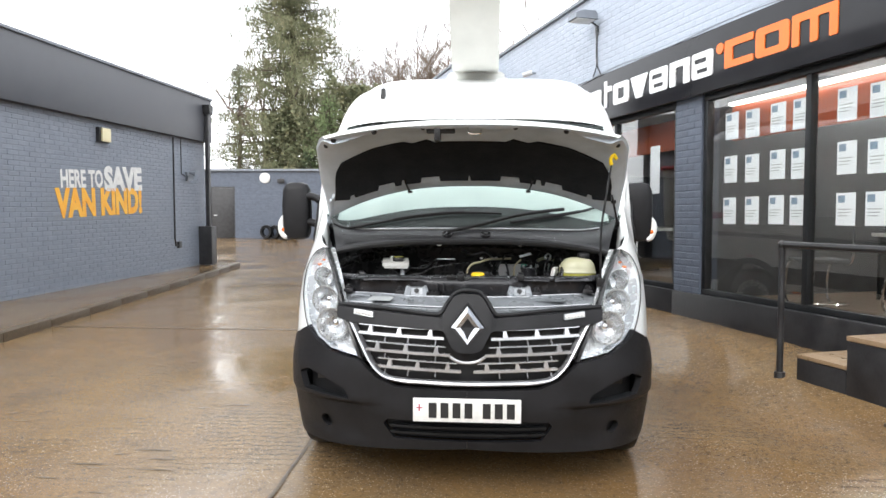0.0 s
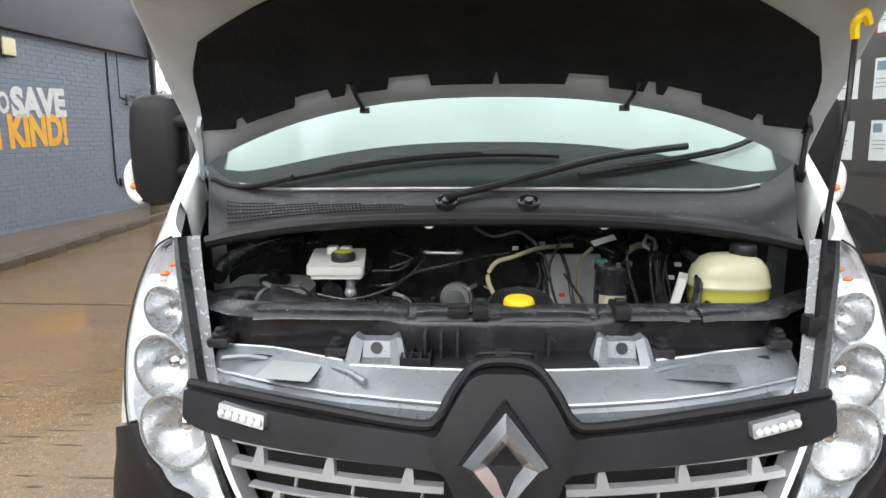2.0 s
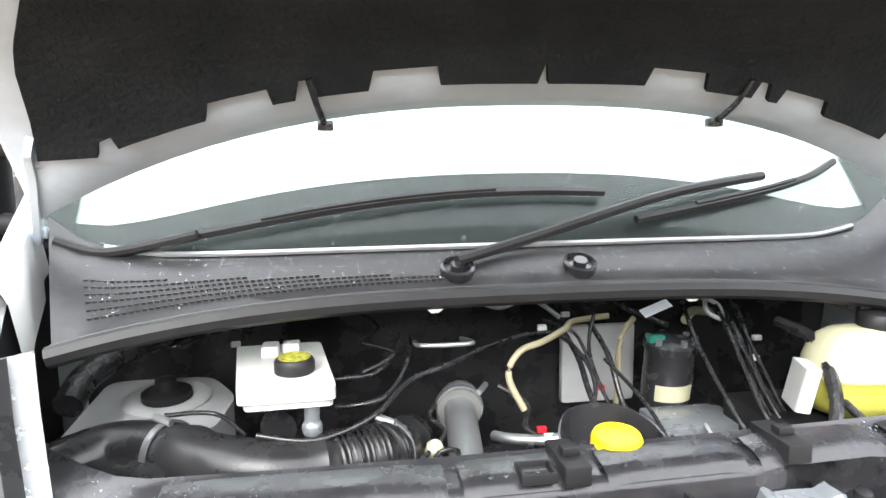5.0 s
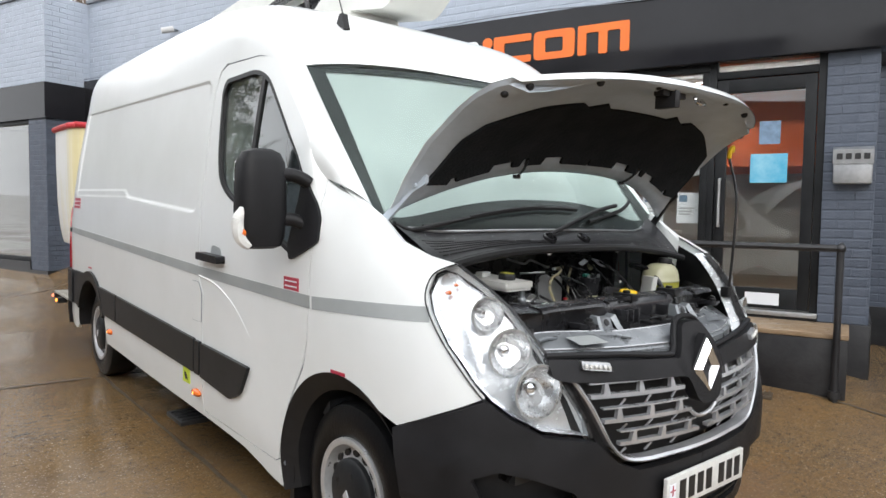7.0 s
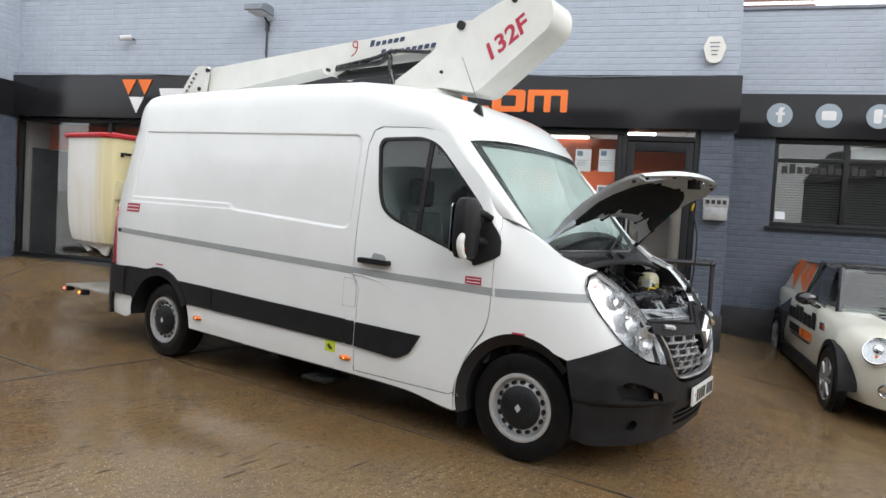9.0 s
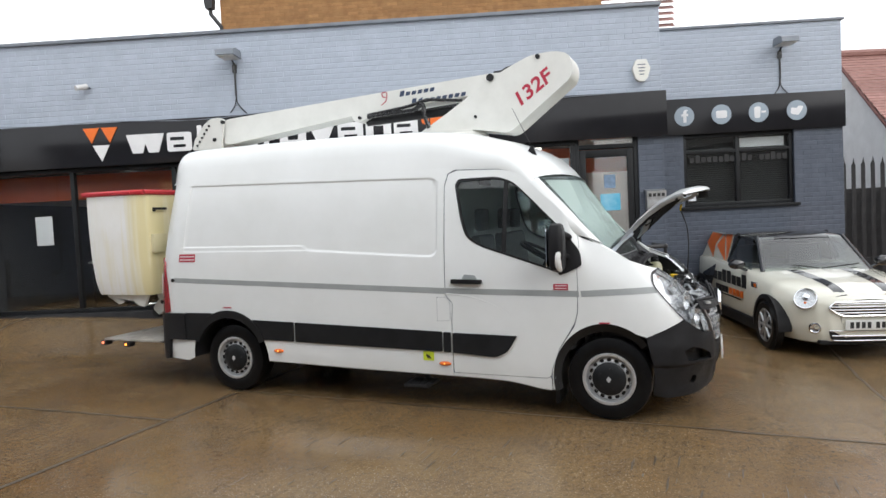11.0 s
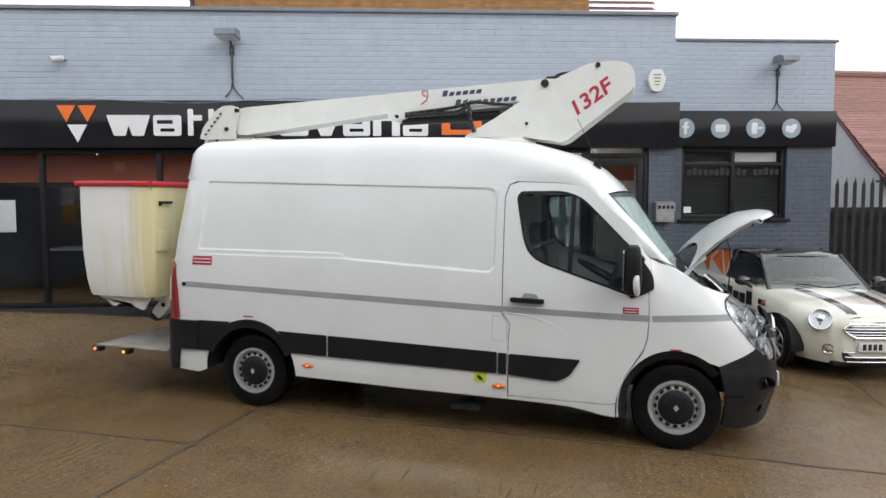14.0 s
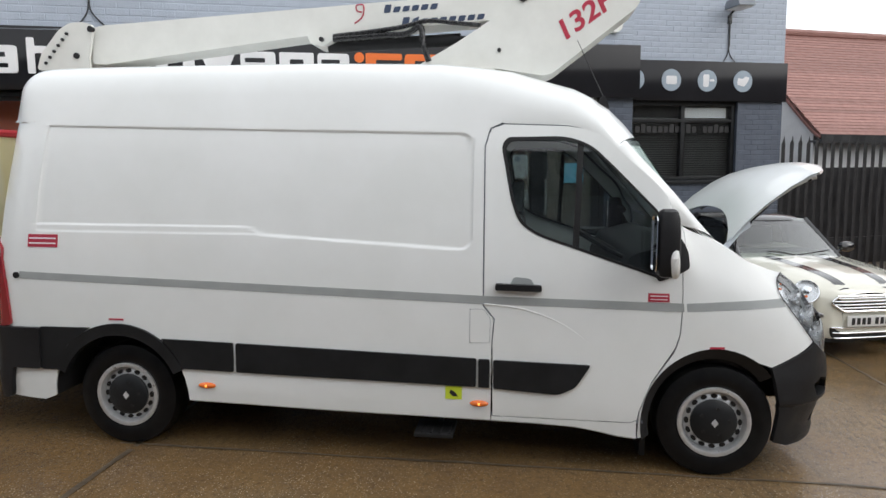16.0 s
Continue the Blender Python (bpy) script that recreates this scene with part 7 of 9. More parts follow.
prism(b, rounded([(5.30, 2.84), (5.55, 2.60), (5.60, 2.62), (5.36, 2.87)], .01), lambda u, v, d: Vector((d, u, v)), XB0, XB1)
jib = part("jib_bracket", b, BOOM_WHITE, boom)
for k in range(6):
    y, z = 5.38 + .036 * k, 2.80 - .042 * k
    for x in (XB0 - .014, XB1 + .014):
        b = bmesh.new()
        cyl(b, (x, y, z), (x + math.copysign(.012, x), y, z), .012, n=8)
        part("bolt", b, SEAL, jib)
for x, y, z, r in ((XB0 - .014, 5.19, 2.83, .022), (XB0 - .014, 5.31, 2.64, .022), (XB0 - .02, 2.01, 2.985, .036), (XB0 - .02, 1.545, 3.13, .022), (XB0 - .02, 3.43, 2.725, .016), (XB0 - .014, 2.17, 2.63, .014)):
    b = bmesh.new()
    cyl(b, (x - .012, y, z), (x + .02, y, z), r, n=14)
    part("pivot_pin", b, SEAL, boom)
b = bmesh.new()
box(b, -.03, .10, 1.86, 2.02, 3.04, 3.075, .006)
tube(b, [(.02, 1.98, 3.05), (.02, 1.90, 3.10), (.02, 1.78, 3.11)], .012, 6)
part("cable_guide", b, SEAL, boom)
b = bmesh.new()
for q in ((4.8, 5.18, 2.47, 2.535),):
    box(b, -.22, .22, *q, .008)
part("boom_rest", b, BOOM_WHITE, van)
SIDE_TXT = lambda y, z, tilt: Matrix.Translation((XB0 - .0135, y, z)) @ Matrix.Rotation(radians(-90), 4, "Z") @ Matrix.Rotation(radians(90), 4, "X") @ Matrix.Rotation(radians(tilt), 4, "Z")
lettering("model_number", "132F", .185, SIDE_TXT(1.715, 2.695, 35), RED_TEXT, tr, "red model number", .002, .15, 1.0, .40, .004)
# maker's name as plain bars, with a small red shape
for y0, z0, n, w in ((2.99, 2.905, 6, .066), (2.86, 2.81, 9, .066)):
    for k in range(n):
        b = bmesh.new()
        y = y0 - k * w
        z = z0 + (2.99 - y) * .055
        prism(b, rounded([(0, 0), (-w * .72, .003), (-w * .72 - .012, .058 if k in (0, 1) and n == 9 or k == 0 else .040), (-.012, .056 if k == 0 else .038)], .008, 2), lambda u, v, d, y=y, z=z: Vector((XB0 + .0285 - d, y + u, z + v)), 0, .002)
        part("name_bar", b, BLUE_TEXT, boom)
b = bmesh.new()
tube(b, [(XB0 + .0285, 3.20, 2.84), (XB0 + .0285, 3.15, 2.875), (XB0 + .0285, 3.132, 2.925), (XB0 + .0285, 3.14, 2.965), (XB0 + .0285, 3.185, 2.962), (XB0 + .0285, 3.18, 2.925), (XB0 + .0285, 3.145, 2.915)], .005, 6)
part("maker_mark", b, RED_TEXT, boom)

basket = part("work_basket", bmesh.new(), FIBRE_STAINED, van, "white fibreglass work basket yellowed down one face")
b = bmesh.new()
def ringz(z, k):
    g = 1 - .10 * k ** 1.6
    x0, x1, y0, y1 = -.93, .20, 5.665, 6.52
    cx, cy = (x0 + x1) / 2, (y0 + y1) / 2
    pts = rounded([(x0 + .06, y0), (x1 - .06, y0), (x1, y0 + .10), (x1, y1), (x0, y1), (x0, y0 + .16)], [.03, .03, .03, .08, .08, .04], 3)
    return [Vector((cx + (x - cx) * g, cy + (y - cy) * (1 - .12 * k ** 1.6) - .02 * k, z)) for x, y in pts]
zs = [(2.03, 0), (1.7, .12), (1.35, .35), (1.1, .65), (.98, .9), (.94, 1.05)]
R = sheet(b, [ringz(z, k) for z, k in zs], True)
b.faces.new(R[-1])
inn = [[Vector((v.x * .96 - .012, 6.11 + (v.y - 6.11) * .94, z)) for v in ringz(z, k)] for z, k in ((2.03, 0), (1.2, .4), (1.0, .9))]
R2 = sheet(b, inn, True)
b.faces.new(R2[-1])
bmesh.ops.recalc_face_normals(b, faces=b.faces[:])
b.to_mesh(basket.data)
b.free()
for p in basket.data.polygons:
    p.use_smooth = True
basket.data.set_sharp_from_angle(angle=radians(30))
b = bmesh.new()
tube(b, [v + Vector((0, 0, .02)) for v in ringz(2.03, -.0)] + [ringz(2.03, 0)[0] + Vector((0, 0, .02))], .028, 8)
part("rim_guard", b, RED_RUBBER, basket, "red rubber edge")
b = bmesh.new()
box(b, -.80, -.62, 5.640, 5.656, 1.86, 1.885, .003)
box(b, -.81, -.78, 5.638, 5.656, 1.84, 1.885, .003)
part("grab_slot", b, SEAL, basket)
b = bmesh.new()
box(b, -.84, -.66, 5.630, 5.680, 1.40, 1.60, .01)
part("hatch", b, FIBRE_YEL, basket)
b = bmesh.new()
prism(b, rounded([(6.38, .90), (6.30, .88), (6.22, .82), (6.14, .86), (6.02, .87), (5.94, .82), (5.86, .80), (5.78, .95), (6.40, .96)], .02), lambda u, v, d: Vector((d, u, v)), -.80, -.77)
prism(b, rounded([(5.45, .95), (5.66, .95), (5.82, .87), (5.91, .77), (5.91, .70), (5.85, .68), (5.78, .73), (5.69, .83), (5.45, .86)], .03), lambda u, v, d: Vector((d, u, v)), -.62, -.54)
prism(b, rounded([(6.1, .92), (5.7, .86), (5.42, .70), (5.42, .62), (5.75, .74), (6.1, .84)], .02), lambda u, v, d: Vector((d, u, v)), -.36, -.28)
bf = part("basket_frame", b, BOOM_WHITE, basket)
b = bmesh.new()
prism(b, rounded([(5.915, .755), (5.925, .69), (5.86, .66), (5.835, .69)], .012), lambda u, v, d: Vector((d, u, v)), -.625, -.535)
part("rest_pad", b, SEAL, bf)
b = bmesh.new()
cyl(b, (-.628, 5.775, .835), (-.53, 5.775, .835), .022, n=14)
part("pivot_pin", b, SEAL, bf)
b = bmesh.new()
box(b, -.50, .30, 5.46, 5.70, .68, .86, .02)
part("valve_block", b, BLACK_PLASTIC, bf)
b = bmesh.new()
tube(b, [(-.52, 5.60, .80), (-.54, 5.68, .72), (-.52, 5.62, .64), (-.50, 5.50, .62)], .012, 8)
part("hydraulic_hose", b, HOSE, bf)
b = bmesh.new()
tube(b, [(0, 5.60, 2.60), (0, 5.66, 2.40), (0, 5.64, 1.6), (0, 5.62, 1.0), (0, 5.70, .80), (-.3, 5.80, .80)], .05, 10)
part("basket_link", b, BOOM_WHITE, basket)
# tail platform with lamps
b = bmesh.new()
box(b, -.98, .98, 5.46, 6.27, .455, .475, .004)
box(b, -.98, .98, 6.25, 6.275, .42, .475)
tp = part("tail_platform", b, PLATFORM_ALU, van, "aluminium chequer plate step at the tail")
b = bmesh.new()
rp = random.Random(3)
for i in range(26):
    for j in range(18):
        x, y = -.94 + i * .073, 5.50 + j * .043
        a = 1 if (i + j) % 2 else -1
        prism(b, [(-.018, -.004), (.018, -.004), (.018, .004), (-.018, .004)], lambda u, v, d, x=x, y=y, a=a: Vector((x + (u + v * a) * .7, y + (u * a + v) * .7, .4755 + d)), 0, .0025)
tagged(part("chequer_rib", b, PLATFORM_ALU, tp), kind="stuff")
for x, y, mm in ((-.955, 6.29, RED_LENS), (-.99, 5.92, AMBER)):
    b = bmesh.new()
    box(b, x - .03, x + .05, y - .05, y + .03, .40, .45, .006)
    lb = part("marker_lamp", b, SEAL, tp)
    b = bmesh.new()
    bmesh.ops.create_icosphere(b, subdivisions=2, radius=.016, matrix=Matrix.Translation((x - .03, y, .425)))
    part("lamp_lens", b, AMBER_LIT if mm is AMBER else emit_mat("lit_tail_lens", lin(1, .25, .12), 1.5), lb)


# ---- the engine bay ----
def bay_arc(x):
    return .015 * (x / .6) ** 2 + .15 * smooth01(.58, .82, abs(x)) + .025 * x


for nm, q in (("bay_floor", (-.78, .78, .20, 1.04, .55, .60)), ("bulkhead_wall", (-.80, .80, 1.02, 1.06, .55, 1.26))):
    b = bmesh.new()
    box(b, *q)
    part(nm, b, BAY_BLACK, van)
for side in (-1, 1):
    b = bmesh.new()
    edge = [hull(u, z, .018, side) for u, z in [(-.118, .680), (-.054, .822), (.008, .952), (.080, 1.080), (.150, 1.155), (.216, 1.205), (.30, 1.225), (.417, 1.275), (.52, 1.37)]]
    ledge = [p + Vector((-side * .012, .016, -.024)) for p in edge]
    sheet(b, [edge, ledge])
    part("wing_flange", b, VAN_WHITE, van)
    b = bmesh.new()
    sheet(b, [ledge, [Vector((p.x - side * .006, p.y + .016, p.z - .06)) for p in ledge], [Vector((p.x - side * .004, p.y + .03, .56)) for p in ledge]])
    part("inner_wing", b, SEAL, van)
b = bmesh.new()
box(b, -.36, .30, .62, .92, .60, .86, .04)
engine = part("engine_block", b, BAY_BLACK, van)
b = bmesh.new()
box(b, -.30, .22, .45, .66, .60, .90, .05)
part("cylinder_cover", b, BAY_BLACK, engine)
b = bmesh.new()
box(b, .30, .72, .45, .70, .60, .84, .03)
part("battery_tray", b, BAY_BLACK, van)
# slam panel: wet black plastic beam
b = bmesh.new()
xs = [-.80 + 1.58 * i / 36 for i in range(37)]
prof = [(.402, 1.02), (.398, 1.066), (.388, 1.074), (.378, 1.066), (.330, 1.060), (.312, 1.056), (.306, 1.045), (.304, 1.022), (.312, .96)]
sheet(b, [[(x, y + bay_arc(x) + (.05 * smooth01(.24, .34, abs(x)) if y < .32 and z < 1.05 else 0), z) for x in xs] for y, z in prof])
slam = part("slam_panel", b, WET_BLACK, van, "wet black plastic panel over the radiator", angle=50)
for x0, x1 in ((-.56, -.21), (-.19, -.03), (0.0, .20), (.22, .42), (.45, .66)):
    b = bmesh.new()
    rows = []
    n = 6
    for y, z in ((.376, 1.060), (.370, 1.072), (.334, 1.068), (.316, 1.062), (.308, 1.05)):
        rows.append([(x0 + (x1 - x0) * i / n, y + bay_arc(x0 + (x1 - x0) * i / n), z + (.004 if 0 < i < n else 0)) for i in range(n + 1)])
    sheet(b, rows)
    part("cover_strip", b, WET_BLACK, slam)
rnd = random.Random(12)
pl = []
for _ in range(420):
    x, k = rnd.uniform(-.66, .64), rnd.random()
    pl.append((Vector((x, .376 - .05 * k + bay_arc(x), 1.0665 - .0045 * k + .0075)), Vector((0, -.1, 1)).normalized()))
drops("slam_rain_film", slam, pl, 6, .0012, .003)
for x in (-.045, .27):
    b = bmesh.new()
    y = .35 + bay_arc(x)
    box(b, x - .018, x + .018, y - .05, y + .04, 1.058, 1.086, .004)
    box(b, x - .012, x + .012, y - .02, y, 1.086, 1.098, .003)
    part("clip", b, SEAL, slam)
for x, y, z in ((-.64, .318, 1.018), (-.36, .27, 1.014), (.35, .29, 1.014), (.62, .345, 1.022)):
    b = bmesh.new()
    lathe(b, [(.019, -.03), (.018, 0), (.012, .002), (.011, .010), (.005, .012), (0, .012)], (0, -.2, 1), (x, y, z), 14)
    part("bolt", b, SEAL, slam)
    b = bmesh.new()
    box(b, x - .024, x + .024, y - .026, y + .07, z - .030, z - .010, .004)
    part("bolt_tab", b, WET_BLACK, slam)
for q in ((-.118, -.072, .300, .304), (-.118, -.072, .338, .342), (-.118, -.114, .304, .338), (-.076, -.072, .304, .338)):
    b = bmesh.new()
    box(b, *q, 1.066, 1.080, .0015)
    part("catch_frame", b, SEAL, slam)
for x in (-.165, -.13, -.095, .10):
    b = bmesh.new()
    box(b, x - .003, x + .003, .245, .300, .985, 1.040, .001)
    part("stiffening_rib", b, WET_BLACK, slam)
# grey metal front carrier
b = bmesh.new()
rear = [(-.65, .335), (-.52, .315), (-.42, .270), (-.34, .232), (-.32, .205), (-.10, .185), (.10, .190), (.30, .215), (.33, .262), (.42, .295), (.50, .330), (.66, .375)]
front = [(x, .085 + .16 * (x / .6) ** 2) for x, y in rear]
sheet(b, [[(x, y, .978) for x, y in rear], [(x, y - .006, .985) for x, y in rear], [(x, y * .6 + f * .4, .966) for (x, y), (_, f) in zip(rear, front)], [(x, f + .03, .952) for (x, y), (_, f) in zip(rear, front)], [(x, f, .93) for x, f in front], [(x, f, .88) for x, f in front]])
sheet(b, [[(x, y, .978) for x, y in rear], [(x, y + .004, .90) for x, y in rear]])
carrier = part("front_carrier", b, SUPPORT_GREY, van, "grey metal front carrier behind the grille")
# raised edges in a brighter metal, which paints their specular highlight
for run in (rear[:4], rear[4:8], rear[8:]):
    b = bmesh.new()
    tube(b, [(x, y - .003, .984) for x, y in run], .0042, 6)
    part("edge_highlight", b, SATIN, carrier)
b = bmesh.new()
tube(b, [(x, f + .012, .943) for x, f in front], .004, 6)
part("edge_highlight", b, SATIN, carrier)
for x, y in ((-.272, .232), (.262, .250)):
    b = bmesh.new()
    # floor of the channel, stepped, then its top flange
    sheet(b, [[(x - w, y + dy, z), (x, y + dy + .002, z), (x + w, y + dy, z)] for w, dy, z in ((.040, -.030, .950), (.036, -.004, .958), (.034, .002, .976), (.031, .022, .984), (.029, .034, 1.018), (.029, .062, 1.022), (.030, .066, .97))])
    for sx in (-1, 1):
        ridge = [(x + sx * (.060 - .2 * (z - .955)), y + dy, z) for dy, z in ((-.045, .957), (-.012, .972), (.012, 1.005), (.026, 1.030), (.060, 1.032))]
        inner = [(x + sx * w, y + dy, z) for w, dy, z in ((.040, -.030, .950), (.036, -.004, .958), (.034, .002, .976), (.029, .034, 1.018), (.029, .062, 1.022))]
        outer = [(px + sx * (.004 + .03 * k / 4 * (1 - k / 4)), py + .004, pz - .004) for k, (px, py, pz) in enumerate(ridge)]
        foot = [(px + sx * .028, py + .012, .955) for px, py, pz in ridge]
        sheet(b, [inner, ridge, outer, foot])
    tw = part("tower_bracket", b, SUPPORT_GREY, carrier, angle=30)
    b = bmesh.new()
    lathe(b, [(.013, .0), (.013, .002), (0, .002)], (0, -.85, .5), (x, y + .0285, 1.004), 12)
    part("bolt_hole", b, SEAL, tw)
for x0, x1, y, mm in ((-.50, -.385, .205, STRIPE_GREY), (.34, .50, .235, SUPPORT_GREY)):
    b = bmesh.new()
    z = .972
    sheet(b, [[(x0, y + .05, z + .003), (x1, y + .03, z + .003)], [(x0 - .02, y - .03, z - .008), (x1 - .012, y - .05, z - .008)]])
    part("label_sheet", b, mm, carrier)
for x0, y0, x1, y1 in ((-.36, .22, -.28, .15), (.28, .20, .46, .30), (-.62, .27, -.52, .28)):
    b = bmesh.new()
    tube(b, [(x0, y0, .972), ((x0 + x1) / 2, (y0 + y1) / 2, .975), (x1, y1, .968)], .007, 6)
    part("swage", b, SUPPORT_GREY, carrier)
# latch and plug between the towers
b = bmesh.new()
box(b, -.15, .205, .20, .385, .90, .985, .006)
tray = part("radiator_tray", b, BLACK_PLASTIC, van)
for q in ((-.56, -.35, .28, .40), (.35, .60, .32, .44)):
    b = bmesh.new()
    box(b, *q, .85, .975, .006)
    part("radiator_shroud", b, BLACK_PLASTIC, van)
b = bmesh.new()
box(b, -.075, .075, .205, .255, .985, .997, .004)
box(b, -.015, .02, .20, .25, .995, 1.012, .004)
tube(b, [(-.055, .225, 1.0), (-.04, .22, 1.008), (.05, .22, 1.008), (.065, .23, 1.0)], .004, 6)
part("bonnet_lock", b, SEAL, tray)
for nm, q in [("guide_rib", (-.215 + i * .020, -.211 + i * .020, .21, .36, .93, 1.0)) for i in range(4)] + [("guide_bar", (-.215, -.151, .25 + j * .04, .254 + j * .04, .94, .998)) for j in range(3)] + [("guide_plate", (-.215, -.15, .20, .206, .93, 1.0))]:
    b = bmesh.new()
    box(b, *q)
    part(nm, b, BLACK_PLASTIC, tray)

# strut tower with its mount
b = bmesh.new()
prism(b, rounded([(-.83, .70), (-.83, 1.02), (-.62, 1.02), (-.55, .90), (-.57, .74)], .04), lambda u, v, d: Vector((u, v, .990 + d + .05 * (v - .72))), -.12, 0)
st = part("strut_tower", b, TOWER_PAINT, van, "grey primed strut tower")
b = bmesh.new()
lathe(b, [(.085, -.01), (.085, .004), (.075, .008), (.05, .006)], (0, -.1, 1), (-.685, .90, 1.000), 24)
part("mount_plate", b, TOWER_PAINT, st)
b = bmesh.new()
lathe(b, [(.048, 0), (.048, .012), (.035, .018), (.022, .018), (.02, .038), (.008, .042), (0, .042)], (0, -.1, 1), (-.685, .90, 1.005), 20)
part("strut_nut", b, SEAL, st)
b = bmesh.new()
tube(b, [(-.80, .72, 1.06), (-.79, .80, 1.09), (-.72, .90, 1.12), (-.62, .98, 1.13)], .026, 10)
part("loom_tube", b, HOSE, van)

# brake fluid reservoir
b = bmesh.new()
prism(b, rounded([(-.495, .545), (-.345, .55), (-.375, .775), (-.525, .77)], .012), lambda u, v, d: Vector((u, v, 1.104 + d + .05 * (v - .55))), 0, .021)
prism(b, rounded([(-.486, .550), (-.350, .555), (-.380, .768), (-.520, .763)], .012), lambda u, v, d: Vector((u, v, 1.092 + d + .05 * (v - .55))), 0, .011)
br = part("brake_reservoir", b, GREY_BOX, van, "pale plastic brake fluid reservoir")
b = bmesh.new()
lathe(b, [(.031, 0), (.033, .004), (.033, .020), (.029, .026), (0, .027)], (0, -.05, 1), (-.413, .628, 1.126), 24)
cap = part("reservoir_cap", b, SEAL, br)
b = bmesh.new()
cyl(b, (-.44, .60, 1.045), (-.40, .86, 1.075), .030, n=14)
part("master_cylinder", b, BAY_BLACK, br)
b = bmesh.new()
lathe(b, [(.027, .0275), (.021, .0285), (.021, .0278), (.012, .0278), (.012, .0288), (0, .0288)], (0, -.05, 1), (-.413, .628, 1.126), 24)
part("cap_print", b, mat("cap_yellow_print", lin(.50, .48, .06), 0.5, col2=lin(.12, .12, .03), scale=160), cap)
b = bmesh.new()
box(b, -.475, -.445, .70, .74, 1.13, 1.152, .006)
box(b, -.44, -.41, .72, .75, 1.13, 1.150, .005)
part("level_plug", b, PLATE_WHITE, br)
b = bmesh.new()
cyl(b, (-.385, .575, 1.055), (-.385, .575, 1.095), .012)
bmesh.ops.create_uvsphere(b, u_segments=12, v_segments=8, radius=.017, matrix=Matrix.Translation((-.385, .572, 1.052)))
part("outlet", b, SUPPORT_GREY, br)

# air hose with bellows
PATHH = [(-.80, .62, .985), (-.72, .67, .995), (-.63, .645, 1.0), (-.54, .58, 1.0), (-.45, .55, .995), (-.36, .565, .99), (-.28, .61, .98), (-.23, .68, .965), (-.215, .76, .94)]
b = bmesh.new()
tube(b, PATHH, lambda t: .048 + (.0062 * math.sin(t * 190) if .60 < t < .76 else 0) + (.004 if .30 < t < .335 or .80 < t < .83 else 0), 18)
hose = part("air_hose", b, BAY_BLACK, van, "black air intake hose with ribbed bellows")
for k in range(11):
    t = 5.0 + .115 * k
    i = int(t)
    p, q = Vector(PATHH[i]), Vector(PATHH[i + 1])
    b = bmesh.new()
    lathe(b, [(.044, -.0052), (.0525, -.003), (.0545, 0), (.0525, .003), (.044, .0052)], (q - p).normalized(), p.lerp(q, t - i), 24)
    part("bellows_rib", b, BAY_BLACK, hose)
for t in (2.1, 6.4):
    i = int(t)
    p, q = Vector(PATHH[i]), Vector(PATHH[i + 1])
    c = p.lerp(q, t - i)
    d = (q - p).normalized()
    b = bmesh.new()
    lathe(b, [(.050, -.006), (.0535, -.006), (.0535, .006), (.050, .006)], d, c, 24)
    cyl(b, c + Vector((.01, -.01, .053)), c + Vector((-.02, .01, .058)), .007, n=8)
    part("hose_clip", b, ALU, hose)
b = bmesh.new()
box(b, -.82, -.60, .47, .70, .90, 1.005, .03)
box(b, -.78, -.62, .46, .50, .86, .96, .01)
part("air_box", b, BAY_BLACK, van)
# turbo pipe
b = bmesh.new()
tube(b, [(-.10, .88, .93), (-.105, .82, .985), (-.115, .76, .99)], .043, 16)
elbow = part("turbo_elbow", b, mat("grey_rubber_elbow", lin(.10, .10, .095), 0.6, col2=lin(.14, .14, .13), scale=12), van)
b = bmesh.new()
tube(b, [(-.115, .765, .99), (-.125, .66, .975), (-.14, .50, .93)], .030, 16)
part("turbo_pipe", b, ALU, elbow, "bare aluminium charge pipe")
b = bmesh.new()
lathe(b, [(.043, -.008), (.047, -.008), (.047, .008), (.043, .008)], (.05, 1, .1), (-.113, .78, .99), 20)
cyl(b, (-.075, .77, 1.02), (-.055, .80, 1.025), .006, n=8)
part("hose_clip", b, ALU, elbow)
b = bmesh.new()
lathe(b, [(.022, -.03), (.023, 0), (.023, .022), (.019, .027), (0, .027)], (0, -.1, 1), (-.236, .44, 1.008), 18)
part("red_cap", b, RED_CAP, van)
b = bmesh.new()
lathe(b, [(.014, -.02), (.016, .012), (.010, .02), (0, .02)], (.3, -.4, 1), (-.185, .63, .97), 12)
part("yellow_plug", b, NATURAL, van)

# screen-wash filler and its tray
b = bmesh.new()
ring = [(-.032, .352), (-.028, .44), (.0, .492), (.048, .508), (.10, .496), (.128, .45), (.134, .375), (.115, .348)]
ring = rounded(ring, .022)
R = sheet(b, [[(x, y, 1.048 + .26 * (y - .35)) for x, y in ring], [(x * .96 + .002, y * .96 + .018, 1.048 + .26 * (y - .35)) for x, y in ring], [(x * .9 + .005, y * .88 + .055, 1.025) for x, y in ring]], True)
b.faces.new(R[-1])
sheet(b, [[(x, y, 1.048 + .26 * (y - .35)) for x, y in ring], [(x, y, .99) for x, y in ring]], True)
wt = part("filler_tray", b, WET_BLACK, van)
b = bmesh.new()
lathe(b, [(.034, -.03), (.0365, 0), (.0365, .024), (.033, .031), (.015, .034), (0, .034)], (0, -.12, 1), (.045, .396, 1.054), 28)
part("yellow_filler_cap", b, YELLOW_CAP, wt, "bright yellow filler cap")
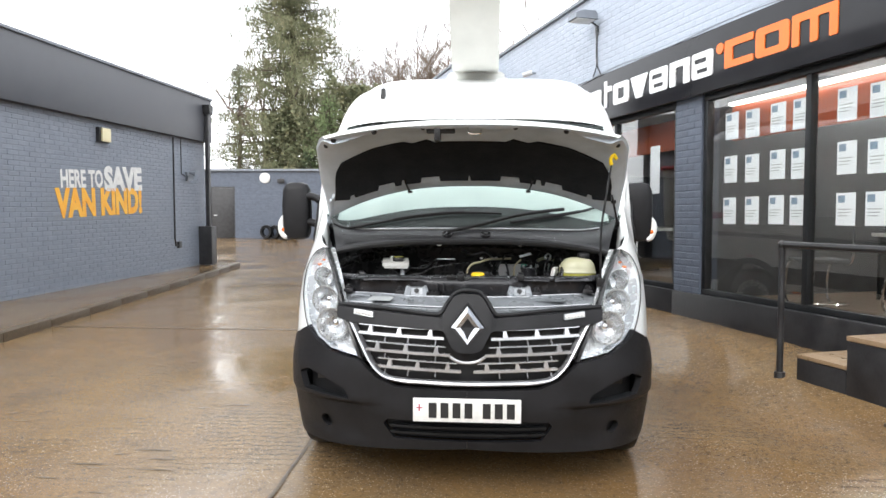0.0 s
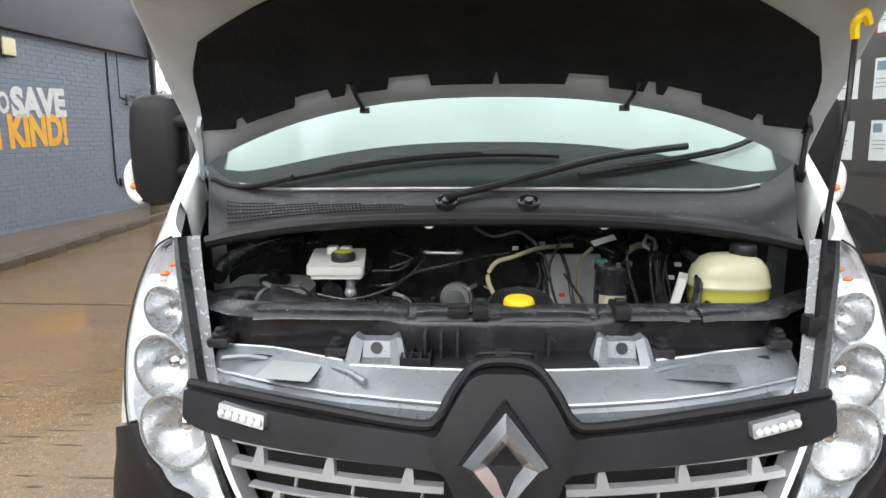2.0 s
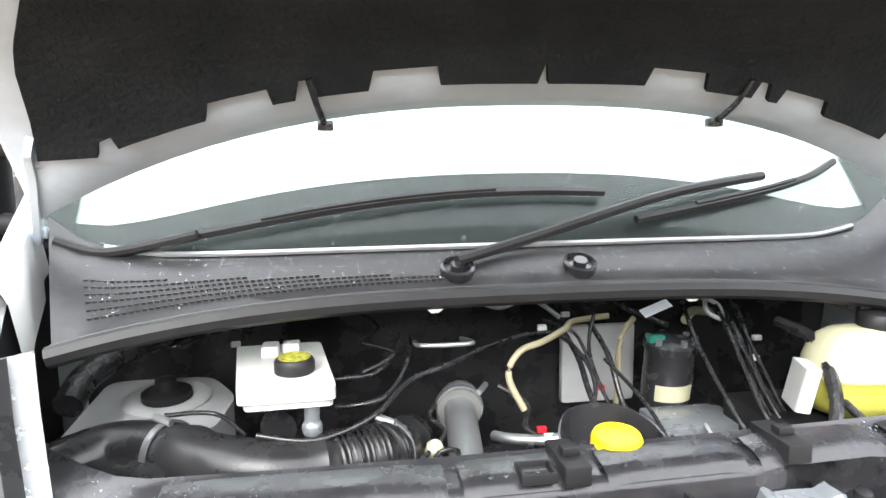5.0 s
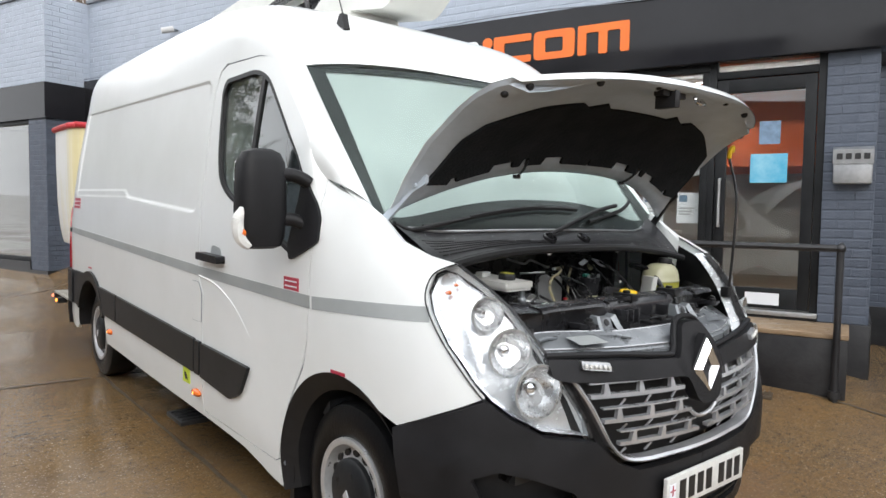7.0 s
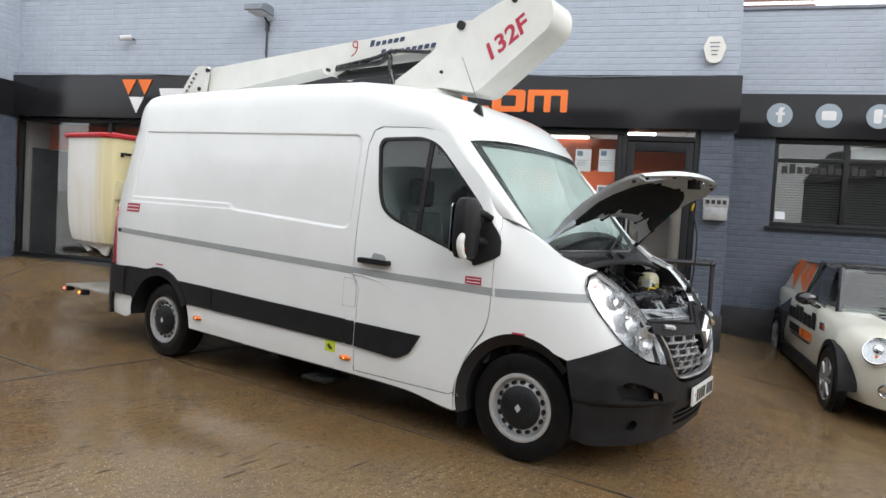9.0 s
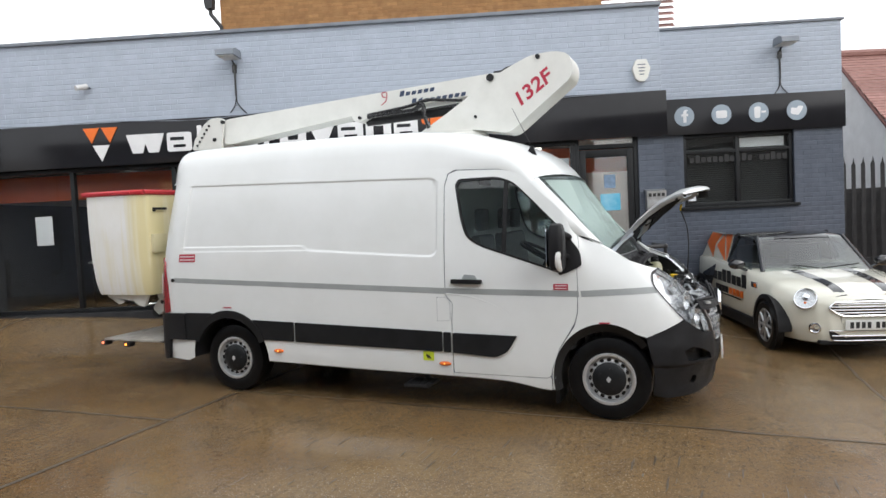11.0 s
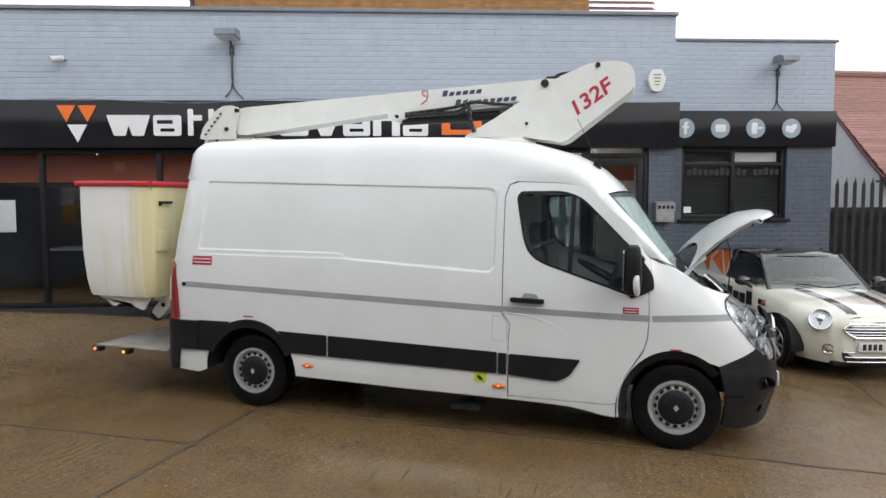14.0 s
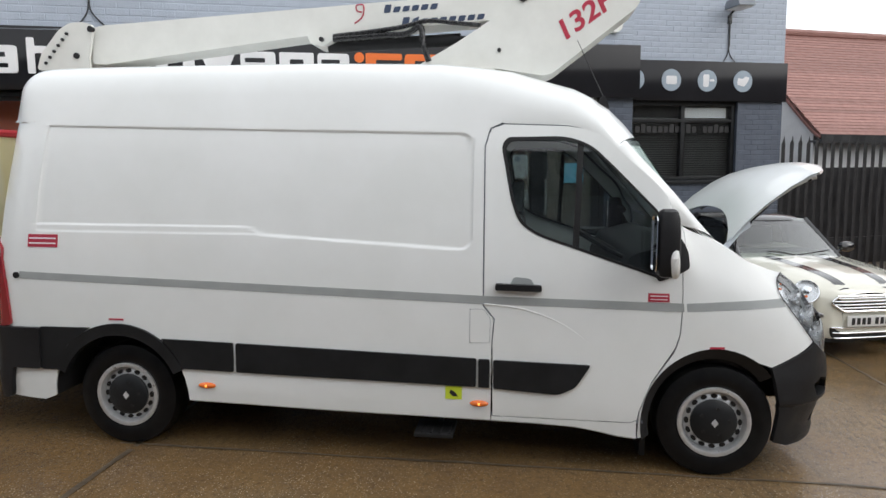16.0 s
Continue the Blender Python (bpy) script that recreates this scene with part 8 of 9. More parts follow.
for x in (-.012, .118):
    b = bmesh.new()
    lathe(b, [(.009, 0), (.009, .006), (0, .007)], (0, 0, 1), (x, .372, 1.05), 10)
    part("bolt", b, ALU, wt)

# fuel filter
b = bmesh.new()
lathe(b, [(.050, -.08), (.052, -.04), (.052, .05), (.056, .052), (.056, .066), (.048, .07), (.03, .076), (0, .078)], (0, -.15, 1), (.350, .835, 1.02), 26)
ff = part("fuel_filter", b, WET_BLACK, van, "black fuel filter with a pale label")
b = bmesh.new()
sheet(b, [[(.350 + .0528 * math.sin(g), .835 - .0528 * math.cos(g) - .15 * z, 1.02 + z) for g in [radians(-52 + 9.5 * i) for i in range(11)]] for z in (-.058, -.022)])
part("label", b, NATURAL, ff)
for a in (0.4, 1.5, 2.6, 3.7, 4.8, 5.9):
    b = bmesh.new()
    lathe(b, [(.007, 0), (.007, .012), (0, .013)], (0, -.15, 1), (.350 + .047 * math.cos(a), .825 + .047 * math.sin(a), 1.085), 8)
    part("bolt", b, ALU, ff)
b = bmesh.new()
box(b, .296, .330, .81, .83, 1.086, 1.102, .003)
part("green_connector", b, mat("teal_plastic", lin(.02, .20, .15), 0.4), ff)
b = bmesh.new()
sheet(b, [[(.285, .845, 1.150), (.355, .865, 1.168)], [(.292, .825, 1.138), (.362, .845, 1.156)]])
part("tag", b, PAPER, ff)
b = bmesh.new()
box(b, .27, .44, .68, .80, .93, .955, .006)
box(b, .27, .28, .68, .80, .86, .94)
part("filter_bracket", b, SUPPORT_GREY, van)
b = bmesh.new()
box(b, .165, .345, .985, 1.01, .90, 1.085, .01)
part("bulkhead_plate", b, TOWER_PAINT, van)

# hoses, pipes and wiring
for pts, r, mm, nm in (
    ([(.008, .74, .99), (-.021, .75, 1.056), (.003, .76, 1.10), (.053, .77, 1.115), (.107, .80, 1.13), (.153, .88, 1.125), (.24, .90, 1.128)], .0065, TAN_HOSE, "fuel_hose"),
    ([(.30, .90, 1.12), (.262, .88, 1.08), (.257, .88, .982), (.256, .88, .915), (.275, .88, .893), (.311, .88, .893)], .0062, TAN_HOSE, "fuel_hose"),
    ([(.311, .88, .893), (.313, .87, .86), (.28, .87, .842), (.246, .88, .845)], .006, TAN_HOSE, "fuel_hose"),
    ([(.40, .86, 1.12), (.44, .90, 1.13), (.50, .92, 1.12)], .010, NATURAL, "fuel_hose"),
    ([(-.47, .56, 1.05), (-.38, .55, 1.04), (-.29, .58, 1.06), (-.22, .66, 1.09), (-.14, .71, 1.10), (-.07, .775, 1.105), (.03, .84, 1.11), (.10, .84, 1.11), (.125, .75, 1.09), (.115, .65, 1.06), (.08, .60, 1.02)], 0.0045, HOSE, "coolant_pipe"),
    ([(-.20, .76, 1.13), (-.19, .715, 1.135), (-.10, .715, 1.135), (-.11, .77, 1.13)], .0045, ALU, "lifting_eye"),
    ([(-.35, .72, 1.08), (-.28, .74, 1.08), (-.24, .78, 1.10), (-.22, .86, 1.12)], .0045, HOSE, "brake_pipe"),
    ([(-.35, .66, 1.05), (-.27, .66, 1.06), (-.22, .74, 1.09), (-.20, .84, 1.12)], .0045, HOSE, "brake_pipe"),
    ([(.47, .86, 1.15), (.43, .72, 1.10), (.42, .62, 1.02), (.43, .55, .95)], 0.0043, HOSE, "wiring_loom"),
    ([(.50, .88, 1.15), (.455, .74, 1.10), (.45, .64, 1.02), (.46, .56, .95)], 0.0040, HOSE, "wiring_loom"),
    ([(.53, .90, 1.15), (.48, .75, 1.10), (.475, .65, 1.02), (.48, .58, .95)], 0.0036, HOSE, "wiring_loom"),
    ([(-.60, .98, 1.16), (-.2, 1.0, 1.19), (.2, 1.0, 1.19), (.55, .98, 1.17)], 0.0066, HOSE, "wiring_loom"),
    ([(.20, .93, 1.12), (.22, .85, 1.06), (.23, .80, .98), (.24, .74, .92)], 0.0060, HOSE, "coolant_pipe"),
    ([(.13, .93, 1.12), (.15, .84, 1.06), (.155, .78, 1.0), (.17, .70, .93)], 0.0060, HOSE, "coolant_pipe"),
    ([(.08, .60, 1.0), (.02, .62, .98), (-.04, .66, .97), (-.06, .70, .96)], .010, ALU, "coolant_pipe"),
    ([(-.20, .56, .96), (-.18, .60, .98), (-.15, .58, .99), (-.17, .52, .98)], 0.0046, HOSE, "wiring_loom"),
    ([(.36, .86, 1.11), (.31, .92, 1.13), (.26, .95, 1.15), (.20, .95, 1.14)], .007, HOSE, "fuel_hose"),
    ([(-.64, .70, 1.04), (-.56, .72, 1.03), (-.50, .66, 1.01)], 0.0040, HOSE, "wiring_loom"),
    ([(-.33, .98, 1.16), (-.26, .90, 1.13), (-.30, .82, 1.12), (-.24, .76, 1.11), (-.30, .72, 1.09)], .0035, HOSE, "brake_pipe"),
    ([(-.06, .98, 1.17), (.0, .93, 1.15), (.08, .96, 1.16), (.13, .90, 1.13)], .005, STEEL, "brake_pipe"),
    ([(.20, .88, 1.14), (.16, .80, 1.08), (.17, .72, 1.0), (.20, .64, .93)], 0.0040, HOSE, "wiring_loom"),
    ([(.41, .90, 1.16), (.38, .78, 1.10), (.385, .68, 1.02), (.40, .60, .95)], 0.0046, HOSE, "wiring_loom"),
    ([(-.02, .62, .97), (.05, .66, .96), (.12, .65, .95), (.18, .62, .94)], .006, HOSE, "fuel_pipe"),
    ([(-.21, .60, .97), (-.16, .66, .99), (-.18, .72, 1.0), (-.15, .80, 1.0)], 0.0040, HOSE, "wiring_loom"),
    ([(.56, .46, .99), (.53, .56, 1.05), (.545, .66, 1.12), (.55, .70, 1.13)], 0.0075, HOSE, "coolant_pipe"),
    ([(.485, .93, 1.15), (.447, .73, 1.10), (.44, .63, 1.03), (.455, .56, .96)], 0.0033, HOSE, "wiring_loom"),
    ([(.51, .95, 1.15), (.47, .77, 1.11), (.435, .66, 1.04), (.445, .57, .96)], 0.0030, HOSE, "wiring_loom"),
    ([(.55, .93, 1.15), (.50, .80, 1.12), (.462, .70, 1.06), (.466, .60, .98)], 0.0030, HOSE, "wiring_loom"),
    ([(.30, .96, 1.16), (.36, .93, 1.165), (.42, .95, 1.16), (.48, .91, 1.15)], 0.0026, HOSE, "wiring_loom"),
    ([(.46, .90, 1.16), (.475, .86, 1.15), (.46, .82, 1.13), (.44, .84, 1.14), (.455, .88, 1.155)], .005, STEEL, "wiring_loom"),
    ([(.27, .66, .95), (.31, .60, .93), (.36, .62, .94), (.40, .57, .93)], 0.0045, HOSE, "coolant_pipe"),
    ([(.35, .68, .96), (.345, .63, .95), (.37, .60, .94), (.41, .60, .95)], .0035, STEEL, "brake_pipe"),
    ([(.20, .62, .95), (.25, .56, .94), (.32, .55, .945), (.38, .52, .94)], 0.0046, HOSE, "wiring_loom"),
    ([(.21, .84, 1.05), (.245, .74, 1.0), (.255, .66, .96), (.24, .58, .93)], 0.0040, HOSE, "wiring_loom"),
    ([(-.03, .80, 1.02), (.02, .77, .99), (.0, .70, .97), (.04, .64, .96)], 0.0060, HOSE, "coolant_pipe"),
    ([(.10, .92, 1.12), (.12, .86, 1.12), (.15, .84, 1.10), (.155, .76, 1.05)], 0.0036, HOSE, "wiring_loom"),
    ([(-.08, .60, .96), (-.05, .55, .97), (-.06, .50, .97), (-.03, .52, .96)], 0.0040, HOSE, "wiring_loom"),
    ([(-.74, .96, 1.12), (-.66, .92, 1.10), (-.60, .96, 1.12), (-.52, .94, 1.13)], 0.0059, HOSE, "wiring_loom"),
):
    b = bmesh.new()
    tube(b, pts, r, 14)
    part(nm, b, mm, van)
for x, y, z, mm in ((.205, .85, .985, RED_CAP), (.03, .70, .965, RED_CAP), (.06, .80, 1.135, PLATE_WHITE), (.15, .92, 1.13, PLATE_WHITE), (-.55, .92, 1.10, PLATE_WHITE), (-.72, .50, 1.01, YELLOW_CAP), (.02, .62, .985, PLATE_WHITE), (.53, .80, 1.09, PLATE_WHITE), (.50, .76, 1.06, PLATE_WHITE), (.31, .56, .955, ALU), (.36, .55, .95, SEAL), (.25, .56, .955, YELLOW_CAP)):
    b = bmesh.new()
    box(b, x - .009, x + .009, y - .006, y + .006, z - .005, z + .006, .002)
    part("connector", b, mm, van)
for x in (-.18, .28):
    b = bmesh.new()
    prism(b, [(-.03, 0), (.03, 0), (.006, -.018), (-.006, -.018)], lambda u, v, d, x=x: Vector((x + u, .62 + d, 1.235 + v)), 0, .004)
    part("seal_clip", b, PLATE_WHITE, van)

# coolant tank with cap
b = bmesh.new()
rows = []
for z, g in ((1.005, .70), (1.012, .86), (1.03, .96), (1.055, 1.0), (1.074, 1.0), (1.076, 1.025), (1.082, 1.025), (1.084, .995), (1.105, .97), (1.128, .89), (1.146, .74), (1.156, .55), (1.160, .30)):
    rows.append([(.600 + .102 * g * math.copysign(abs(math.cos(q)) ** .82, math.cos(q)), .60 + .072 * g * math.copysign(abs(math.sin(q)) ** .82, math.sin(q)), z) for q in [2 * math.pi * i / 24 for i in range(24)]])
R = sheet(b, rows, True)
b.faces.new(R[0]), b.faces.new(R[-1])
for f in b.faces:
    f.material_index = 1 if f.calc_center_median().z < 1.075 else 0
tank = part("coolant_tank", b, [NATURAL, COOLANT], van, "milky plastic tank half full of yellow coolant", angle=60)
b = bmesh.new()
lathe(b, [(.031, 0), (.033, .010), (.033, .028), (.028, .035), (0, .035)], (0, -.05, 1), (.632, .60, 1.150), 22)
part("tank_cap", b, SEAL, tank)
b = bmesh.new()
prism(b, rounded([(.470, .545), (.490, .53), (.512, .60), (.496, .62)], .006), lambda u, v, d: Vector((u - .012 - .25 * (.09 - d), v, 1.03 + d)), 0, .075)
part("tank_foot", b, GREY_BOX, tank)
b = bmesh.new()
tube(b, [(.52, .72, 1.145), (.525, .62, 1.13), (.50, .53, 1.06), (.46, .48, .98)], .012, 8)
part("tank_hose", b, HOSE, tank)
b = bmesh.new()
box(b, .42, .64, .46, .74, .86, 1.0, .01)
part("battery_cover", b, BLACK_PLASTIC, van)
b = bmesh.new()
box(b, .415, .44, .47, .55, .93, .98, .004)
part("blue_label", b, PAPER_BLUE, van)
b = bmesh.new()
box(b, .66, .70, .29, .33, 1.03, 1.075, .006)
part("stay_socket", b, SEAL, slam)


# ---- the small parked car ----
MINI = pose(3.00, -1.32, -.082, 1.0, 0, -71.9)
car = thing("small_car", "cream two-door small car, black roof, orange and black graphics", "car", m=MINI)
# rows along the car: y, then sill, belly, waist, shoulder, bonnet edge, bonnet, middle
ST = [
    (-.700, (.22, .26), (.27, .33), (.30, .48), (.30, .58), (.26, .645), (.16, .675), (0, .685)),
    (-.680, (.33, .22), (.39, .30), (.42, .47), (.41, .60), (.36, .672), (.24, .702), (0, .715)),
    (-.635, (.43, .19), (.49, .29), (.525, .48), (.51, .63), (.45, .705), (.30, .740), (0, .755)),
    (-.54, (.53, .18), (.60, .30), (.635, .50), (.615, .66), (.54, .742), (.35, .780), (0, .795)),
    (-.40, (.62, .18), (.70, .31), (.735, .53), (.71, .70), (.61, .782), (.38, .818), (0, .830)),
    (-.15, (.72, .18), (.82, .34), (.835, .58), (.81, .765), (.69, .830), (.40, .855), (0, .865)),
    (.20, (.74, .18), (.83, .34), (.84, .60), (.82, .80), (.70, .865), (.42, .885), (0, .897)),
    (.50, (.74, .18), (.832, .34), (.842, .61), (.825, .825), (.72, .885), (.46, .905), (0, .920)),
    (.80, (.74, .18), (.832, .34), (.842, .61), (.828, .870), (.76, .91), (.70, .905), (0, .90)),
    (1.6, (.74, .18), (.832, .34), (.842, .62), (.832, .89), (.77, .925), (.70, .92), (0, .90)),
    (2.4, (.74, .18), (.832, .34), (.842, .63), (.835, .91), (.77, .945), (.70, .94), (0, .90)),
    (2.85, (.70, .20), (.79, .36), (.80, .63), (.79, .92), (.74, .955), (.66, .95), (0, .92)),
    (3.02, (.60, .26), (.68, .38), (.70, .62), (.69, .88), (.64, .93), (.5, .93), (0, .92)),
]
for side in (-1, 1):
    b = bmesh.new()
    fine = []
    for a, c in zip(ST, ST[1:]):
        for i in range(4):
            t = i / 4
            fine.append([Vector((side * (p[0] + (q[0] - p[0]) * t), a[0] + (c[0] - a[0]) * t, p[1] + (q[1] - p[1]) * t)) for p, q in zip(a[1:], c[1:])])
    fine.append([Vector((side * p[0], ST[-1][0], p[1])) for p in ST[-1][1:]])
    sheet(b, fine)
    part("body_shell", b, MINI_CREAM, car, angle=70)
b = bmesh.new()
prism(b, rounded([(-.27, .26), (.27, .26), (.29, .48), (.27, .64), (-.27, .64), (-.29, .48)], .04), lambda u, v, d: Vector((u, -.699 + d, v)), 0, .02)
part("nose_panel", b, MINI_CREAM, car)
b = bmesh.new()
prism(b, rounded([(-.60, .26), (.60, .26), (.60, .92), (-.60, .92)], .06), lambda u, v, d: Vector((u, 3.0 + d, v)), 0, .02)
part("tail_panel", b, MINI_CREAM, car)


def mini_top(y):
    a = table([(r[0], *[v for p in r[1:] for v in p]) for r in ST], y)
    return [(a[i], a[i + 1]) for i in range(0, 14, 2)]


for s in (-1, 1):  # bonnet stripes
    b = bmesh.new()
    L, R2, C = [], [], []
    for y in [-.66 + 1.10 * i / 14 for i in range(15)]:
        t = mini_top(y)
        w0, w1 = .33 + .07 * (y + .54), .21 + .05 * (y + .54)
        def on(x):
            for p, q in zip(t[3:], t[4:]):
                if q[0] <= x <= p[0]:
                    return p[1] + (q[1] - p[1]) * (p[0] - x) / (p[0] - q[0] + 1e-6)
            return t[-1][1]
        L.append((s * w0, y, on(w0) + .004)), R2.append((s * w1, y, on(w1) + .004)), C.append((s * (w0 + w1) / 2, y, on((w0 + w1) / 2) + .0045))
    sheet(b, [L, C, R2])
    part("bonnet_stripe", b, MINI_BLACK, car)
    b = bmesh.new()  # head lamp
    c = Vector((s * .612, -.551, .682))
    ax = Vector((s * .50, -.74, .46)).normalized()
    lathe(b, [(.125, -.05), (.128, .006), (.120, .018), (.112, .016)], ax, c, 28)
    hl = part("headlamp_ring", b, CHROME, car, "round chrome-rimmed headlamp")
    b = bmesh.new()
    lathe(b, [(.112, .016), (.100, .010), (.070, .006), (0, .004)], ax, c, 24)
    part("reflector", b, LAMP_DEEP, hl)
    b = bmesh.new()
    lathe(b, [(.040, .0), (.040, .016), (.028, .024), (0, .026)], ax, c + Vector((0, 0, .02)), 18)
    part("projector", b, CHROME, hl)
    b = bmesh.new()
    lathe(b, [(.110, .020), (.08, .034), (.04, .042), (0, .044)], ax, c, 24)
    part("lens", b, LENS_GLASS, hl).visible_shadow = False
    b = bmesh.new()
    bmesh.ops.create_icosphere(b, subdivisions=2, radius=.034, matrix=Matrix.Translation(c + ax * .002 + Vector((0, .0, -.056))))
    part("indicator", b, AMBER, hl)
    b = bmesh.new()
    lathe(b, [(.062, -.01), (.064, .012), (.05, .016), (.045, .004), (0, -.006)], (s * .6, -1, 0), (s * .535, -.610, .352), 20)
    part("fog_lamp", b, CHROME, car)
    b = bmesh.new()  # door mirror
    rows = [[(s * (.935 + r * math.cos(q) * 1.3), .66 + .055 * k, .975 + r * .8 * math.sin(q)) for q in [2 * math.pi * i / 14 for i in range(14)]] for k, r in ((-.9, .03), (-.5, .07), (.2, .085), (.8, .08))]
    R3 = sheet(b, rows, True)
    b.faces.new(R3[0]), b.faces.new(R3[-1])
    mm = part("door_mirror", b, MINI_BLACK, car)
    b = bmesh.new()
    straight(b, [(s * .79, .72, .885), (s * .91, .69, .94)], .02)
    part("mirror_stalk", b, MINI_BLACK, mm)
    b = bmesh.new()  # side vent / repeater
    box(b, s * .840 - .008, s * .840 + .008, .25, .43, .705, .775, .004)
    part("side_repeater", b, CHROME, car)
    b = bmesh.new()
    box(b, s * .843 - .008, s * .843 + .008, .27, .34, .72, .76, .003)
    part("repeater_lens", b, AMBER, car)
    b = bmesh.new()  # sill trim
    box(b, s * .80 - .045, s * .80 + .045, .28, 2.15, .16, .30, .02)
    part("sill_trim", b, BLACK_PLASTIC, car)
    for yw in (-.05, 2.417):
        b = bmesh.new()
        arcp = [(a, math.cos(radians(a)), math.sin(radians(a))) for a in range(-8, 189, 8)]
        sheet(b, [[(s * .70, yw + .36 * c, .30 + .36 * n) for a, c, n in arcp], [(s * .862, yw + .375 * c, .30 + .375 * n) for a, c, n in arcp], [(s * .868, yw + .325 * c, .30 + .325 * n) for a, c, n in arcp], [(s * .70, yw + .315 * c, .30 + .315 * n) for a, c, n in arcp]])
        part("wheel_arch", b, BLACK_PLASTIC, car)
        b = bmesh.new()
        lathe(b, [(0, .0), (.325, .0)], (s, 0, 0), (s * .846, yw, .30), 30)
        part("arch_shadow", b, SEAL, car)
        b = bmesh.new()
        cw = Vector((s * .875, yw, .295))
        lathe(b, [(.20, -.02), (.215, -.002), (.27, .0), (.292, -.02), (.297, -.06), (.295, -.12)], (s, 0, 0), cw, 36)
        wh = part("wheel", b, RUBBER, car)
        b = bmesh.new()
        lathe(b, [(.205, -.012), (.20, -.004), (.185, -.01), (.18, -.03)], (s, 0, 0), cw, 36)
        for k in range(8):
            a = 2 * math.pi * k / 8
            cyl(b, cw + Vector((s * -.012, .04 * math.cos(a), .04 * math.sin(a))), cw + Vector((s * -.012, .188 * math.cos(a), .188 * math.sin(a))), .020, .016, 8)
        cyl(b, cw + Vector((s * -.03, 0, 0)), cw + Vector((s * .0, 0, 0)), .05, n=16)
        part("alloy_rim", b, ALU, wh)
# grille, bumper trim, plate
front = lambda u, v, d=0.0: Vector((u, -.716 + d + .16 * max(0, v - .58) + .9 * abs(u) ** 4, v))
GRILLE = rounded([(-.30, .50), (.30, .50), (.43, .585), (.36, .655), (-.36, .655), (-.43, .585)], .05)
b = bmesh.new()
prism(b, GRILLE, front, -.004, .02)
gr = part("grille_backing", b, SEAL, car)
b = bmesh.new()
tube(b, [front(u, v, -.008) for u, v in GRILLE + GRILLE[:1]], .013, 8)
part("grille_frame", b, CHROME, gr)
for z, w in ((.535, .345), (.568, .39), (.602, .405), (.634, .37)):
    b = bmesh.new()
    tube(b, [front(-w + 2 * w * i / 12, z, -.010) for i in range(13)], .0085, 6)
    part("grille_bar", b, CHROME, gr)
b = bmesh.new()
prism(b, rounded([(-.38, .215), (.38, .215), (.42, .335), (-.42, .335)], .04), lambda u, v, d: Vector((u, -.712 + d + 1.2 * abs(u) ** 4, v)), -.008, .02)
lg2 = part("lower_intake", b, SEAL, car)
b = bmesh.new()
for z, w in ((.222, .37), (.275, .39), (.330, .405)):
    tube(b, [(-w + 2 * w * i / 12, -.724 + 1.2 * abs(-w + 2 * w * i / 12) ** 4, z) for i in range(13)], .008, 6)
part("chrome_bar", b, CHROME, lg2)
b = bmesh.new()
box(b, -.50, .50, -.66, -.58, .165, .215, .02)
part("chin", b, BLACK_PLASTIC, car)
b = bmesh.new()
box(b, -.26, .26, -.742, -.730, .345, .455, .003)
np2 = part("number_plate", b, PLATE_WHITE, car)
for k in range(7):
    b = bmesh.new()
    x = -.215 + .062 * k + (.03 if k > 3 else 0)
    box(b, x, x + .04, -.7445, -.7425, .365, .435)
    part("character_bar", b, BLACK_INK, np2)
# glasshouse
b = bmesh.new()
TOPZ = [(.93, 1.290), (.98, 1.325), (1.22, 1.360), (1.6, 1.365), (2.2, 1.350), (2.60, 1.32), (2.76, 1.27)]
rows = []
for y, z in TOPZ:
    w = table([(.93, .55), (1.3, .60), (2.2, .60), (2.8, .54)], y)[0]
    rows.append([(x * w, y - .05 * (1 - abs(x) ** 2) * (1 if y < 1.15 else 0), z - .04 * abs(x) ** 4) for x in [-1.06, -1, -.8, -.5, 0, .5, .8, 1, 1.06]])
sheet(b, rows)
sheet(b, [[(p[0] * .97, p[1], p[2] - .05) for p in r] for r in rows])
part("roof_panel", b, MINI_BLACK, car, angle=60)
